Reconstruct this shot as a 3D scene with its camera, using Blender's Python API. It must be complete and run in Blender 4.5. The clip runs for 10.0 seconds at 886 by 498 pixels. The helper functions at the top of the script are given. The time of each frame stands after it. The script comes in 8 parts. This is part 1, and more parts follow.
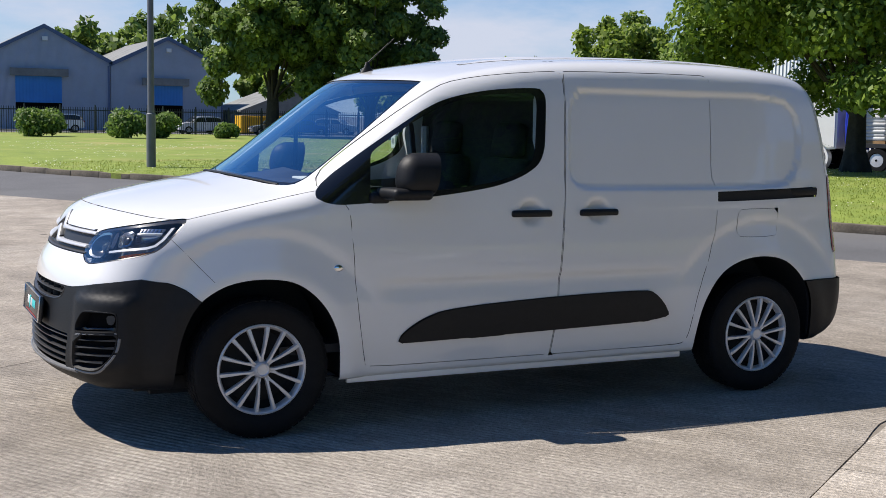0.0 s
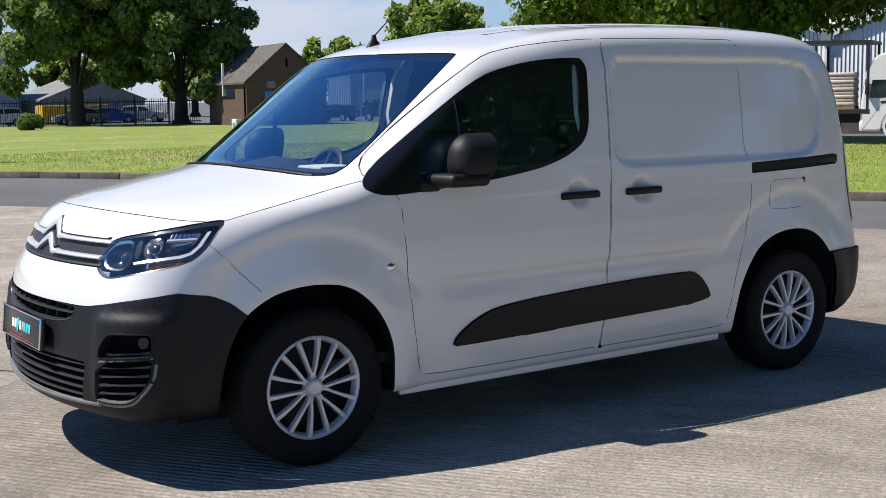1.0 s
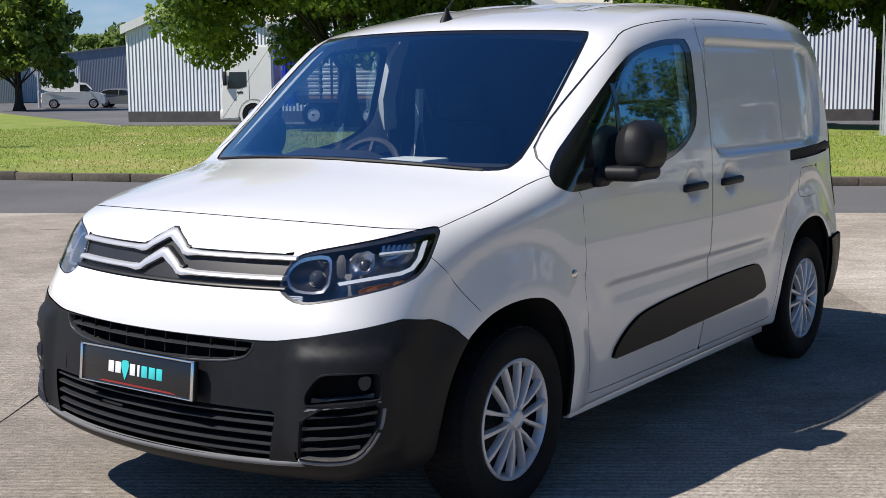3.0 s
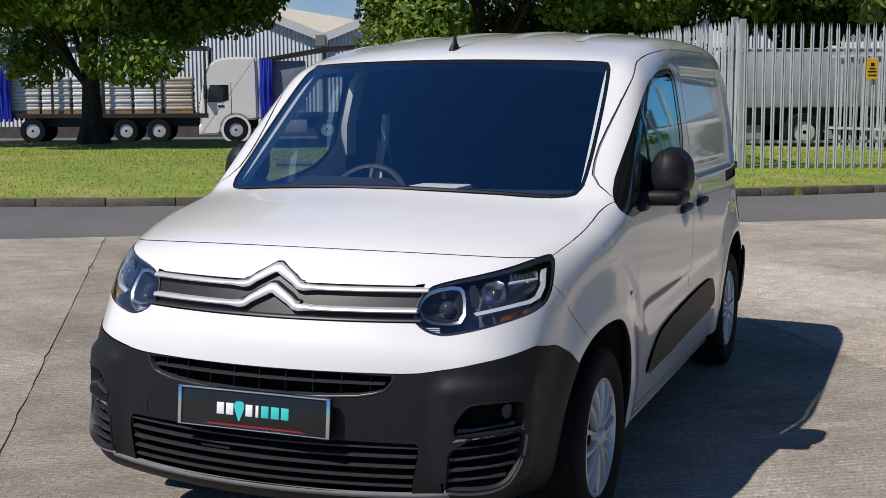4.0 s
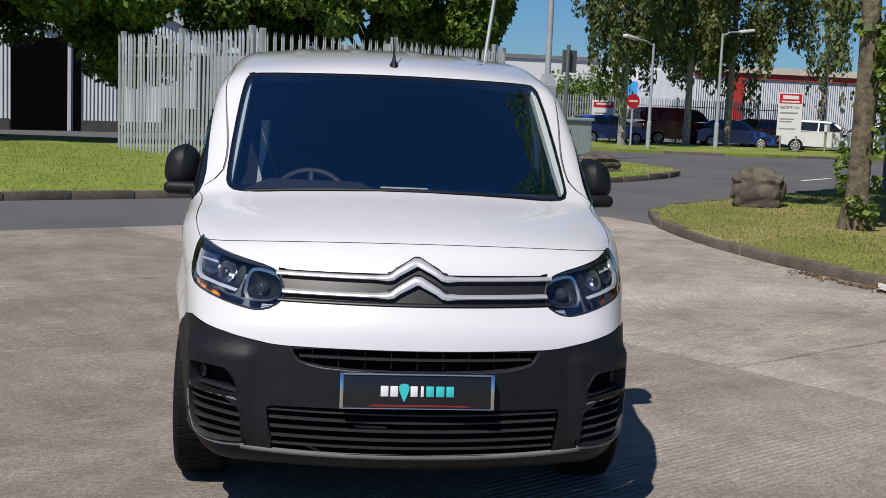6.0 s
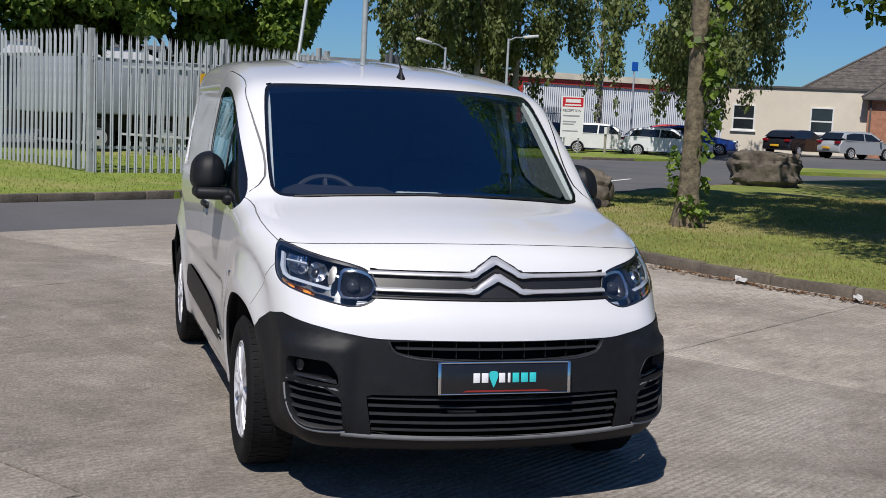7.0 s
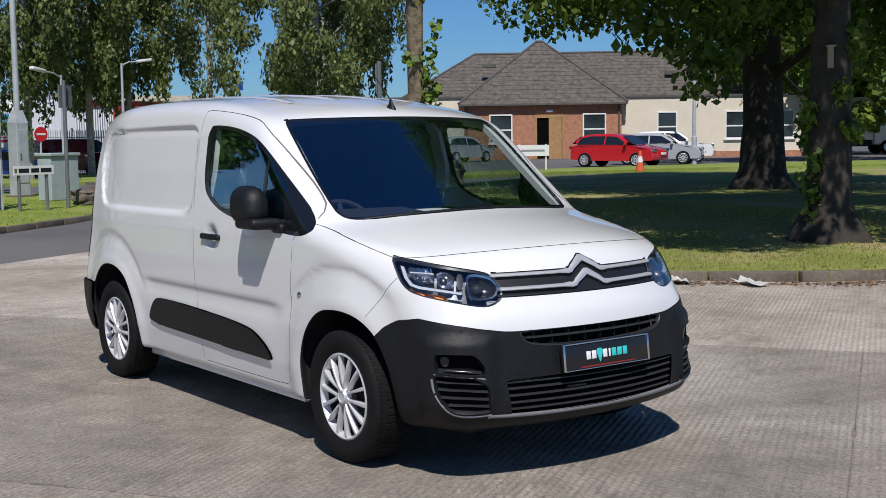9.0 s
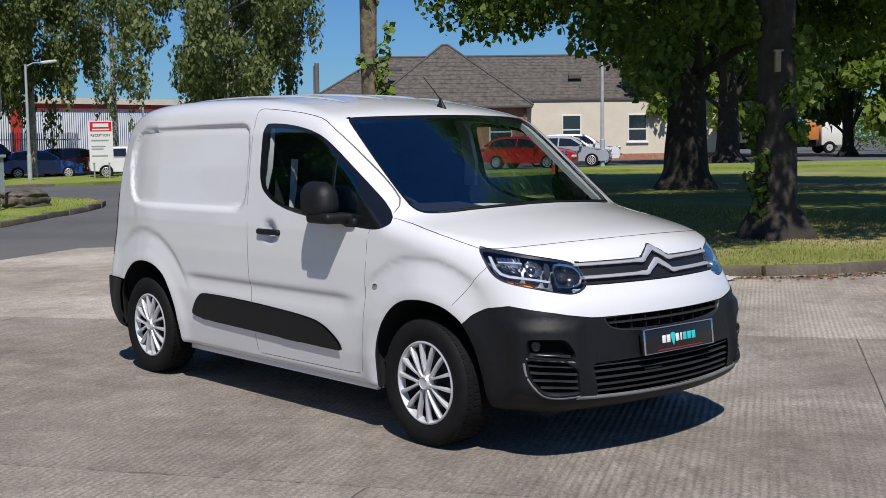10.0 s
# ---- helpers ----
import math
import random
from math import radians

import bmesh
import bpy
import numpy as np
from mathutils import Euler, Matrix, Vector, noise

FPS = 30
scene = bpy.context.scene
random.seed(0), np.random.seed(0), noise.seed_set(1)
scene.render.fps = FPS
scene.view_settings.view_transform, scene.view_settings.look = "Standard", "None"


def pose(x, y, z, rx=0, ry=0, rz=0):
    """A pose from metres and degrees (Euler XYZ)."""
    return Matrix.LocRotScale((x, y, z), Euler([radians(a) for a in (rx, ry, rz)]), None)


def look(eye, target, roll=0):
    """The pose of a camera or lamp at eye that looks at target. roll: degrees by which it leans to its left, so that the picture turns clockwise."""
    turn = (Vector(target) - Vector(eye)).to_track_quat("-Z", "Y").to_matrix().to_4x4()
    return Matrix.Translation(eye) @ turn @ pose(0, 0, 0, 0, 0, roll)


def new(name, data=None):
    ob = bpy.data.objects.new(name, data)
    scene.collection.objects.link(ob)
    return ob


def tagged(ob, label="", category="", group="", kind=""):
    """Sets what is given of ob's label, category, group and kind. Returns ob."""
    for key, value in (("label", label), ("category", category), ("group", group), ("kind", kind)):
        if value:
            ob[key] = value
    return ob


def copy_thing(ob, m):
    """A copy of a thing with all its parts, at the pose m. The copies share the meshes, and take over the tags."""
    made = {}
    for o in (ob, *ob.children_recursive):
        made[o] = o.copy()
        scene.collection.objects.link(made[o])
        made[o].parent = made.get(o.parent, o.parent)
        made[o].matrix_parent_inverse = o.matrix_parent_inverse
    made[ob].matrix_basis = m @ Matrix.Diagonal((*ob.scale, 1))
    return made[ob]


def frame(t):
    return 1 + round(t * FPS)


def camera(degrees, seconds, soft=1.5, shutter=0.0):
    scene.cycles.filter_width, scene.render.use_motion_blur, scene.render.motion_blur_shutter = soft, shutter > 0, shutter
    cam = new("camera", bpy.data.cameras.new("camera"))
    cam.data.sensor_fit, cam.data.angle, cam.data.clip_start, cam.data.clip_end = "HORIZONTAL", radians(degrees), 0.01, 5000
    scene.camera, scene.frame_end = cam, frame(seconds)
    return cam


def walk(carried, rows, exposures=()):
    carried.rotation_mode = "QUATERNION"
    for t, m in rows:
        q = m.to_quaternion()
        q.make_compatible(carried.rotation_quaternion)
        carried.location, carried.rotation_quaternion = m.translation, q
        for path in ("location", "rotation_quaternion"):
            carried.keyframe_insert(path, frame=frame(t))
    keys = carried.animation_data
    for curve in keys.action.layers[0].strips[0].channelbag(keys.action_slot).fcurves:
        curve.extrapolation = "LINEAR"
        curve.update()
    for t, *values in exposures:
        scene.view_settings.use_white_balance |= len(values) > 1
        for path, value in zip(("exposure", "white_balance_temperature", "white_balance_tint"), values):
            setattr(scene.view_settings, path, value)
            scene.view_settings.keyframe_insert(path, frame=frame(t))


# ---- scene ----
cam = camera(39.5, 10.0, soft=0.85)
PATH = [
    (0, (-1.622, -6.113, 1.454), (-0.765, -4.319, 1.242), 1.1),
    (0.5, (-1.944, -5.632, 1.416), (-0.967, -3.9, 1.202), 0.4),
    (1, (-2.256, -5.064, 1.438), (-1.134, -3.426, 1.194), -0.9),
    (1.5, (-2.475, -4.536, 1.435), (-1.277, -2.956, 1.174), -1.2),
    (2, (-2.755, -3.98, 1.434), (-1.397, -2.536, 1.169), -0.7),
    (2.5, (-3.063, -3.521, 1.439), (-1.59, -2.196, 1.167), -0.5),
    (2.7, (-3.214, -3.325, 1.439), (-1.688, -2.062, 1.165), -0.7),
    (3.8, (-3.898, -2.107, 1.473), (-2.088, -1.292, 1.225), 0.4),
    (4, (-4.071, -1.906, 1.503), (-2.229, -1.169, 1.252), -0.2),
    (4.5, (-4.341, -1.39, 1.502), (-2.439, -0.821, 1.253), 0.4),
    (5, (-4.628, -0.775, 1.514), (-2.666, -0.47, 1.272), 0.7),
    (5.5, (-4.811, -0.239, 1.519), (-2.827, -0.163, 1.279), 1.3),
    (6, (-4.982, 0.414, 1.521), (-3.009, 0.183, 1.287), 2.4),
    (7.3, (-5.177, 1.939, 1.515), (-3.316, 1.239, 1.302), 2.7),
    (7.5, (-5.14, 2.162, 1.518), (-3.313, 1.374, 1.307), 2.6),
    (8, (-5.069, 2.778, 1.521), (-3.338, 1.795, 1.32), 0.7),
    (8.5, (-5.025, 3.329, 1.532), (-3.358, 2.238, 1.354), -0.7),
    (9, (-4.884, 3.859, 1.511), (-3.279, 2.679, 1.334), -0.8),
    (9.5, (-4.731, 4.311, 1.496), (-3.195, 3.042, 1.319), -0.5),
    (10, (-4.543, 4.716, 1.491), (-3.045, 3.402, 1.317), -0.8),
]
walk(cam, [(t, look(eye, target, roll)) for t, eye, target, roll in PATH], exposures=((0, 0.66, 6520, 11), (2.5, 0.58, 6500, 11), (4.0, 0.17, 6550, 11.5), (5.5, 0.02, 6530, 12), (7.5, 0.09, 6290, 12), (10, 0.11, 6290, 11.5)))
# ---- world and sun ----
SUN_TO = Vector((-0.58, 0.395, 1.0)).normalized()
world = bpy.data.worlds.new("sky")
scene.world = world
world.use_nodes = True
wn = world.node_tree
wn.nodes.clear()
sky = wn.nodes.new("ShaderNodeTexSky")
sky.sky_type = 'NISHITA'
sky.sun_disc = False
sky.sun_elevation = math.asin(SUN_TO.z)
sky.sun_rotation = math.atan2(SUN_TO.x, SUN_TO.y)
sky.altitude = 50
sky.air_density = 1.0
sky.dust_density = 0.1
sky.ozone_density = 3.0
wbg = wn.nodes.new("ShaderNodeBackground")
wbg.inputs["Strength"].default_value = 0.062
wout = wn.nodes.new("ShaderNodeOutputWorld")
tone = wn.nodes.new("ShaderNodeMix")
tone.data_type, tone.blend_type = 'RGBA', 'MULTIPLY'
tone.inputs[0].default_value = 1.0
tone.inputs[7].default_value = (0.47, 0.79, 1.17, 1)
wn.links.new(sky.outputs[0], tone.inputs[6])
# thin high cloud, thickest low in the north-east
wtc = wn.nodes.new("ShaderNodeTexCoord")
wmap = wn.nodes.new("ShaderNodeMapping")
wmap.inputs["Scale"].default_value = (2.2, 2.2, 7.0)
wn.links.new(wtc.outputs["Generated"], wmap.inputs["Vector"])
wisp = wn.nodes.new("ShaderNodeTexNoise")
wisp.inputs["Scale"].default_value, wisp.inputs["Detail"].default_value, wisp.inputs["Roughness"].default_value = 1.3, 7, 0.6
wn.links.new(wmap.outputs[0], wisp.inputs["Vector"])
wdot = wn.nodes.new("ShaderNodeVectorMath")
wdot.operation = 'DOT_PRODUCT'
wdot.inputs[1].default_value = (0.42, 0.90, 0.1)
wn.links.new(wtc.outputs["Generated"], wdot.inputs[0])
wnear = wn.nodes.new("ShaderNodeMapRange")
wnear.inputs[1].default_value, wnear.inputs[2].default_value = 0.45, 0.90
wn.links.new(wdot.outputs["Value"], wnear.inputs[0])
wthick = wn.nodes.new("ShaderNodeMapRange")
wthick.inputs[1].default_value, wthick.inputs[2].default_value, wthick.inputs[4].default_value = 0.30, 0.58, 0.95
wn.links.new(wisp.outputs["Fac"], wthick.inputs[0])
wboth = wn.nodes.new("ShaderNodeMath")
wboth.operation = 'MULTIPLY'
wn.links.new(wnear.outputs[0], wboth.inputs[0])
wn.links.new(wthick.outputs[0], wboth.inputs[1])
cloud = wn.nodes.new("ShaderNodeMix")
cloud.data_type = 'RGBA'
cloud.inputs[7].default_value = (6.6, 7.1, 8.4, 1)
wsep = wn.nodes.new("ShaderNodeSeparateXYZ")
wn.links.new(wtc.outputs["Generated"], wsep.inputs[0])
wlow = wn.nodes.new("ShaderNodeMapRange")
wlow.inputs[1].default_value, wlow.inputs[2].default_value = 0.42, 0.16
wn.links.new(wsep.outputs["Z"], wlow.inputs[0])
wlayer = wn.nodes.new("ShaderNodeMath")
wlayer.operation = 'MULTIPLY'
wn.links.new(wboth.outputs[0], wlayer.inputs[0])
wn.links.new(wlow.outputs[0], wlayer.inputs[1])
wn.links.new(wlayer.outputs[0], cloud.inputs[0])
wn.links.new(tone.outputs[2], cloud.inputs[6])
wn.links.new(cloud.outputs[2], wbg.inputs[0])
wn.links.new(wbg.outputs[0], wout.inputs[0])
sun_data = bpy.data.lights.new("sun", 'SUN')
sun_data.energy = 4.5
sun_data.angle = radians(0.55)
sun_data.color = (1.0, 0.94, 0.86)
sun_lamp = new("sun", sun_data)
sun_lamp.matrix_world = look(SUN_TO * 60, (0, 0, 0))
# ---- materials ----
def mat(name, base, rough=0.6, metal=0.0, vary=0.0, scale=8.0, bump=0.0, bump_scale=60.0, second=None, coat=0.0, spec=0.5, per_object=0.0):
    """A principled material with two scales of noise in colour and a fine bump."""
    m = bpy.data.materials.new(name)
    m.use_nodes = True
    nt = m.node_tree
    p = nt.nodes["Principled BSDF"]
    p.inputs["Base Color"].default_value = (*base, 1)
    p.inputs["Roughness"].default_value = rough
    p.inputs["Metallic"].default_value = metal
    p.inputs["Coat Weight"].default_value = coat
    p.inputs["Coat Roughness"].default_value = 0.03
    p.inputs["Specular IOR Level"].default_value = spec
    tc = nt.nodes.new("ShaderNodeTexCoord")
    if vary or second:
        n1 = nt.nodes.new("ShaderNodeTexNoise")
        n1.inputs["Scale"].default_value = scale
        n1.inputs["Detail"].default_value = 6
        n1.inputs["Roughness"].default_value = 0.65
        nt.links.new(tc.outputs["Object"], n1.inputs["Vector"])
        ramp = nt.nodes.new("ShaderNodeValToRGB")
        other = second or tuple(c * (1 - vary) for c in base)
        top = tuple(min(1, c * (1 + vary * 0.6)) for c in base)
        ramp.color_ramp.elements[0].position = 0.3
        ramp.color_ramp.elements[0].color = (*other, 1)
        ramp.color_ramp.elements[1].position = 0.7
        ramp.color_ramp.elements[1].color = (*top, 1)
        nt.links.new(n1.outputs["Fac"], ramp.inputs["Fac"])
        out = ramp.outputs["Color"]
        if per_object:
            info = nt.nodes.new("ShaderNodeObjectInfo")
            hsv = nt.nodes.new("ShaderNodeHueSaturation")
            mul = nt.nodes.new("ShaderNodeMath")
            mul.operation = 'MULTIPLY_ADD'
            mul.inputs[1].default_value = per_object
            mul.inputs[2].default_value = 1 - per_object / 2
            nt.links.new(info.outputs["Random"], mul.inputs[0])
            nt.links.new(mul.outputs[0], hsv.inputs["Value"])
            nt.links.new(out, hsv.inputs["Color"])
            out = hsv.outputs["Color"]
        nt.links.new(out, p.inputs["Base Color"])
    if bump:
        n2 = nt.nodes.new("ShaderNodeTexNoise")
        n2.inputs["Scale"].default_value = bump_scale
        n2.inputs["Detail"].default_value = 4
        nt.links.new(tc.outputs["Object"], n2.inputs["Vector"])
        b = nt.nodes.new("ShaderNodeBump")
        b.inputs["Strength"].default_value = bump
        b.inputs["Distance"].default_value = 0.02
        nt.links.new(n2.outputs["Fac"], b.inputs["Height"])
        nt.links.new(b.outputs["Normal"], p.inputs["Normal"])
    return m



def glass(name, tint=(0.9, 0.95, 0.95), shine=0.06, sheen=(0.9, 0.9, 0.9)):
    """A thin pane: clear tinted transmission with a mirror-like sheen."""
    m = bpy.data.materials.new(name)
    m.use_nodes = True
    nt = m.node_tree
    nt.nodes.clear()
    o = nt.nodes.new("ShaderNodeOutputMaterial")
    tr = nt.nodes.new("ShaderNodeBsdfTransparent")
    tr.inputs[0].default_value = (*tint, 1)
    gl = nt.nodes.new("ShaderNodeBsdfGlossy")
    gl.inputs["Roughness"].default_value = 0.02
    gl.inputs["Color"].default_value = (*sheen, 1)
    lw = nt.nodes.new("ShaderNodeLayerWeight")
    pw = nt.nodes.new("ShaderNodeMath")
    pw.operation = 'POWER'
    pw.inputs[1].default_value = 2.4
    nt.links.new(lw.outputs["Facing"], pw.inputs[0])
    fr = nt.nodes.new("ShaderNodeMapRange")
    fr.inputs[3].default_value, fr.inputs[4].default_value = shine, 1.0
    nt.links.new(pw.outputs[0], fr.inputs[0])
    mx = nt.nodes.new("ShaderNodeMixShader")
    nt.links.new(fr.outputs[0], mx.inputs[0])
    nt.links.new(tr.outputs[0], mx.inputs[1])
    nt.links.new(gl.outputs[0], mx.inputs[2])
    nt.links.new(mx.outputs[0], o.inputs[0])
    return m


M_WHITE = mat("white_car_paint", (0.715, 0.715, 0.712), 0.3, vary=0.02, scale=3.0, coat=1.0)
M_BLACK = mat("black_textured_plastic", (0.0085, 0.009, 0.0105), 0.5, vary=0.25, scale=30, bump=0.12, bump_scale=900, spec=0.28)
M_DARK = mat("dark_liner", (0.012, 0.012, 0.013), 0.8, vary=0.3, scale=12)
M_GAP = mat("panel_gap", (0.15, 0.15, 0.155), 0.8)
M_TYRE = mat("tyre_rubber", (0.008, 0.008, 0.0085), 0.75, vary=0.3, scale=20, bump=0.2, bump_scale=200, spec=0.2)
M_SILVER = mat("silver_wheel_paint", (0.62, 0.62, 0.64), 0.34, metal=0.35, vary=0.1, scale=20)
M_CHROME = mat("chrome", (0.75, 0.75, 0.77), 0.12, metal=1.0, vary=0.05, scale=10)
M_GLASS = glass("windscreen_glass", (0.80, 0.88, 0.90), 0.15, (0.50, 0.84, 1.0))
M_CLEAR = glass("clear_lens", (0.96, 0.97, 0.98))
# ---- shape helpers ----
def smooth_step(a, b, x):
    u = np.clip((x - a) / (b - a), 0, 1)
    return u * u * (3 - 2 * u)


def ground_z(x, y):
    """Height of the paved ground: the yard lies a little low, and the land falls away to the north."""
    s1 = (x - 8.7) * 0.848 + (y - 3.0) * 0.53
    s2 = (x - 5.3) * 0.36 - (y + 5.3) * 0.93
    fall = 0.05 * min(max(0.0, s1 - 19.0), 13.0) * float(smooth_step(-6, 8, y))
    dip = 0.34 * float(smooth_step(30, 46, x) * smooth_step(-33, -24, y) * (1 - smooth_step(-6, 8, y)))
    return 0.2 * float(smooth_step(0, 9, max(s1, s2))) - fall - dip


def finish(bm, name, material, parent=None, smooth=True, angle=35):
    me = bpy.data.meshes.new(name)
    bm.normal_update()
    for f in bm.faces:
        f.smooth = smooth
    if smooth:
        lim = math.cos(radians(angle))
        for e in bm.edges:
            if len(e.link_faces) == 2 and e.link_faces[0].normal.dot(e.link_faces[1].normal) < lim:
                e.smooth = False
    bm.to_mesh(me)
    bm.free()
    for mm in (material if isinstance(material, (list, tuple)) else [material]):
        me.materials.append(mm)
    ob = new(name, me)
    if parent is not None:
        ob.parent = parent
    return ob


def part(name, bm, material, parent, label="", smooth=True, angle=35):
    ob = finish(bm, name, material, parent, smooth, angle)
    if label:
        tagged(ob, label)
    return ob


def thing(name, label, category, m=None, group="", kind=""):
    ob = new(name)
    ob.empty_display_size = 0.1
    if m is not None:
        ob.matrix_world = m
    return tagged(ob, label, category, group, kind)


def box(bm, x0, x1, y0, y1, z0, z1, bevel=0.0, mi=0, m=None):
    r = bmesh.ops.create_cube(bm, size=1, matrix=Matrix.Translation(((x0 + x1) / 2, (y0 + y1) / 2, (z0 + z1) / 2)) @ Matrix.Diagonal((abs(x1 - x0), abs(y1 - y0), abs(z1 - z0), 1)))
    vs = r["verts"]
    fs = list({f for v in vs for f in v.link_faces})
    for f in fs:
        f.material_index = mi
    if bevel:
        es = list({e for v in vs for e in v.link_edges})
        rb = bmesh.ops.bevel(bm, geom=es, offset=bevel, segments=2, affect='EDGES', profile=0.5)
        vs = list({v for f in rb["faces"] for v in f.verts} | {v for v in vs if v.is_valid})
        for f in rb["faces"]:
            f.material_index = mi
    if m is not None:
        bmesh.ops.transform(bm, matrix=m, verts=vs)
    return vs


def tube(bm, pts, radii, sides=10, mi=0, cap=True):
    """A tapered tube through points."""
    rings = []
    pts = [Vector(p) for p in pts]
    for i, p in enumerate(pts):
        d = (pts[min(i + 1, len(pts) - 1)] - pts[max(i - 1, 0)]).normalized()
        a = d.cross(Vector((0, 0, 1)) if abs(d.z) < 0.9 else Vector((1, 0, 0))).normalized()
        b = d.cross(a)
        r = radii[i] if isinstance(radii, (list, tuple)) else radii
        rings.append([bm.verts.new(p + a * (math.cos(2 * math.pi * k / sides) * r) + b * (math.sin(2 * math.pi * k / sides) * r)) for k in range(sides)])
    for r0, r1 in zip(rings, rings[1:]):
        for k in range(sides):
            bm.faces.new((r0[k], r0[(k + 1) % sides], r1[(k + 1) % sides], r1[k])).material_index = mi
    if cap:
        bm.faces.new(rings[0][::-1]).material_index = mi
        bm.faces.new(rings[-1]).material_index = mi
    return rings


def lathe(bm, prof, sides=48, axis='y', mi=0, m=None):
    """Turn (radius, along) points round an axis."""
    rings = []
    for r, a in prof:
        ring = []
        for k in range(sides):
            c, s = math.cos(2 * math.pi * k / sides), math.sin(2 * math.pi * k / sides)
            co = {'y': (r * c, a, r * s), 'z': (r * c, r * s, a), 'x': (a, r * c, r * s)}[axis]
            v = bm.verts.new(co)
            if m is not None:
                v.co = m @ v.co
            ring.append(v)
        rings.append(ring)
    for r0, r1 in zip(rings, rings[1:]):
        for k in range(sides):
            bm.faces.new((r0[k], r0[(k + 1) % sides], r1[(k + 1) % sides], r1[k])).material_index = mi
    return rings


def prism(bm, outline, depth, m=None, mi=0):
    """Extrude an outline of (a, b) points in the xz plane by depth along y."""
    n = len(outline)
    front = [bm.verts.new((a, 0, b)) for a, b in outline]
    back = [bm.verts.new((a, depth, b)) for a, b in outline]
    fs = [bm.faces.new(front), bm.faces.new(back[::-1])]
    for i in range(n):
        fs.append(bm.faces.new((front[(i + 1) % n], front[i], back[i], back[(i + 1) % n])))
    for f in fs:
        f.material_index = mi
    if m is not None:
        bmesh.ops.transform(bm, matrix=m, verts=front + back)
    return fs


def chaikin(pts, times=2, closed=True):
    for _ in range(times):
        out = []
        n = len(pts)
        for i in range(n if closed else n - 1):
            a, b = pts[i], pts[(i + 1) % n]
            out.append((a[0] * .75 + b[0] * .25, a[1] * .75 + b[1] * .25))
            out.append((a[0] * .25 + b[0] * .75, a[1] * .25 + b[1] * .75))
        if not closed:
            out = [pts[0]] + out + [pts[-1]]
        pts = out
    return pts


def sd_poly(px, py, pts):
    """Signed distance to a closed polygon, negative inside."""
    d = np.full(px.shape, 1e9)
    inside = np.zeros(px.shape, bool)
    n = len(pts)
    for i in range(n):
        ax, ay = pts[i]
        bx, by = pts[(i + 1) % n]
        ex, ey = bx - ax, by - ay
        L = ex * ex + ey * ey
        if L < 1e-14:
            continue
        t = np.clip(((px - ax) * ex + (py - ay) * ey) / L, 0, 1)
        d = np.minimum(d, (px - ax - t * ex) ** 2 + (py - ay - t * ey) ** 2)
        if ay != by:
            inside ^= ((ay > py) != (by > py)) & (px < ex * (py - ay) / ey + ax)
    d = np.sqrt(d)
    return np.where(inside, -d, d)


def sd_line(px, py, pts):
    """Distance to an open line of points."""
    d = np.full(px.shape, 1e9)
    for (ax, ay), (bx, by) in zip(pts, pts[1:]):
        ex, ey = bx - ax, by - ay
        t = np.clip(((px - ax) * ex + (py - ay) * ey) / (ex * ex + ey * ey), 0, 1)
        d = np.minimum(d, (px - ax - t * ex) ** 2 + (py - ay - t * ey) ** 2)
    return np.sqrt(d)
# ---- the van's body as a smooth solid ----
VAN_SIDE = chaikin([(-0.55, 0.222), (-0.77, 0.232), (-0.855, 0.278), (-0.87, 0.36), (-0.858, 0.50), (-0.845, 0.62), (-0.83, 0.735), (-0.79, 0.80), (-0.74, 0.90), (-0.685, 0.985),
                    (-0.58, 1.04), (-0.30, 1.10), (0.02, 1.155), (0.10, 1.19), (0.36, 1.385), (0.62, 1.585), (0.74, 1.665), (0.95, 1.715), (1.30, 1.765), (1.80, 1.795), (2.40, 1.80),
                    (2.86, 1.785), (3.17, 1.752), (3.29, 1.68), (3.35, 1.50), (3.41, 1.15), (3.445, 0.80), (3.455, 0.60), (3.46, 0.40), (3.37, 0.30), (3.10, 0.246), (1.5, 0.242), (0.4, 0.240)], 2)
HALF_W = ((0.15, 0.82), (0.25, 0.850), (0.40, 0.873), (0.60, 0.888), (0.85, 0.891), (1.02, 0.886), (1.15, 0.875), (1.35, 0.848), (1.55, 0.810), (1.70, 0.758), (1.85, 0.695))
PANEL_L = chaikin([(1.575, 1.30), (1.575, 1.16), (1.64, 1.115), (1.80, 1.112), (2.80, 1.112), (2.95, 1.12), (3.05, 1.20), (3.10, 1.40), (3.06, 1.52), (2.98, 1.585), (2.80, 1.595), (1.75, 1.605), (1.645, 1.60), (1.605, 1.55), (1.59, 1.45)], 2)


def distance_table(pts, x0, x1, z0, z1, step):
    """A smoothed grid of distances to an outline, and a function that reads it."""
    gx, gz = np.arange(x0, x1, step), np.arange(z0, z1, step)
    X, Z = np.meshgrid(gx, gz, indexing="ij")
    T = sd_poly(X, Z, pts)
    for axis in (0, 1):
        for _ in range(2):
            T[1:-1, 1:-1] = (0.25 * np.roll(T, 1, axis) + 0.5 * T + 0.25 * np.roll(T, -1, axis))[1:-1, 1:-1]

    def read(x, z):
        i = np.clip((x - x0) / step, 0, len(gx) - 1.001)
        j = np.clip((z - z0) / step, 0, len(gz) - 1.001)
        a, b = i.astype(int), j.astype(int)
        p, q = i - a, j - b
        return (T[a, b] * (1 - p) + T[a + 1, b] * p) * (1 - q) + (T[a, b + 1] * (1 - p) + T[a + 1, b + 1] * p) * q
    return read


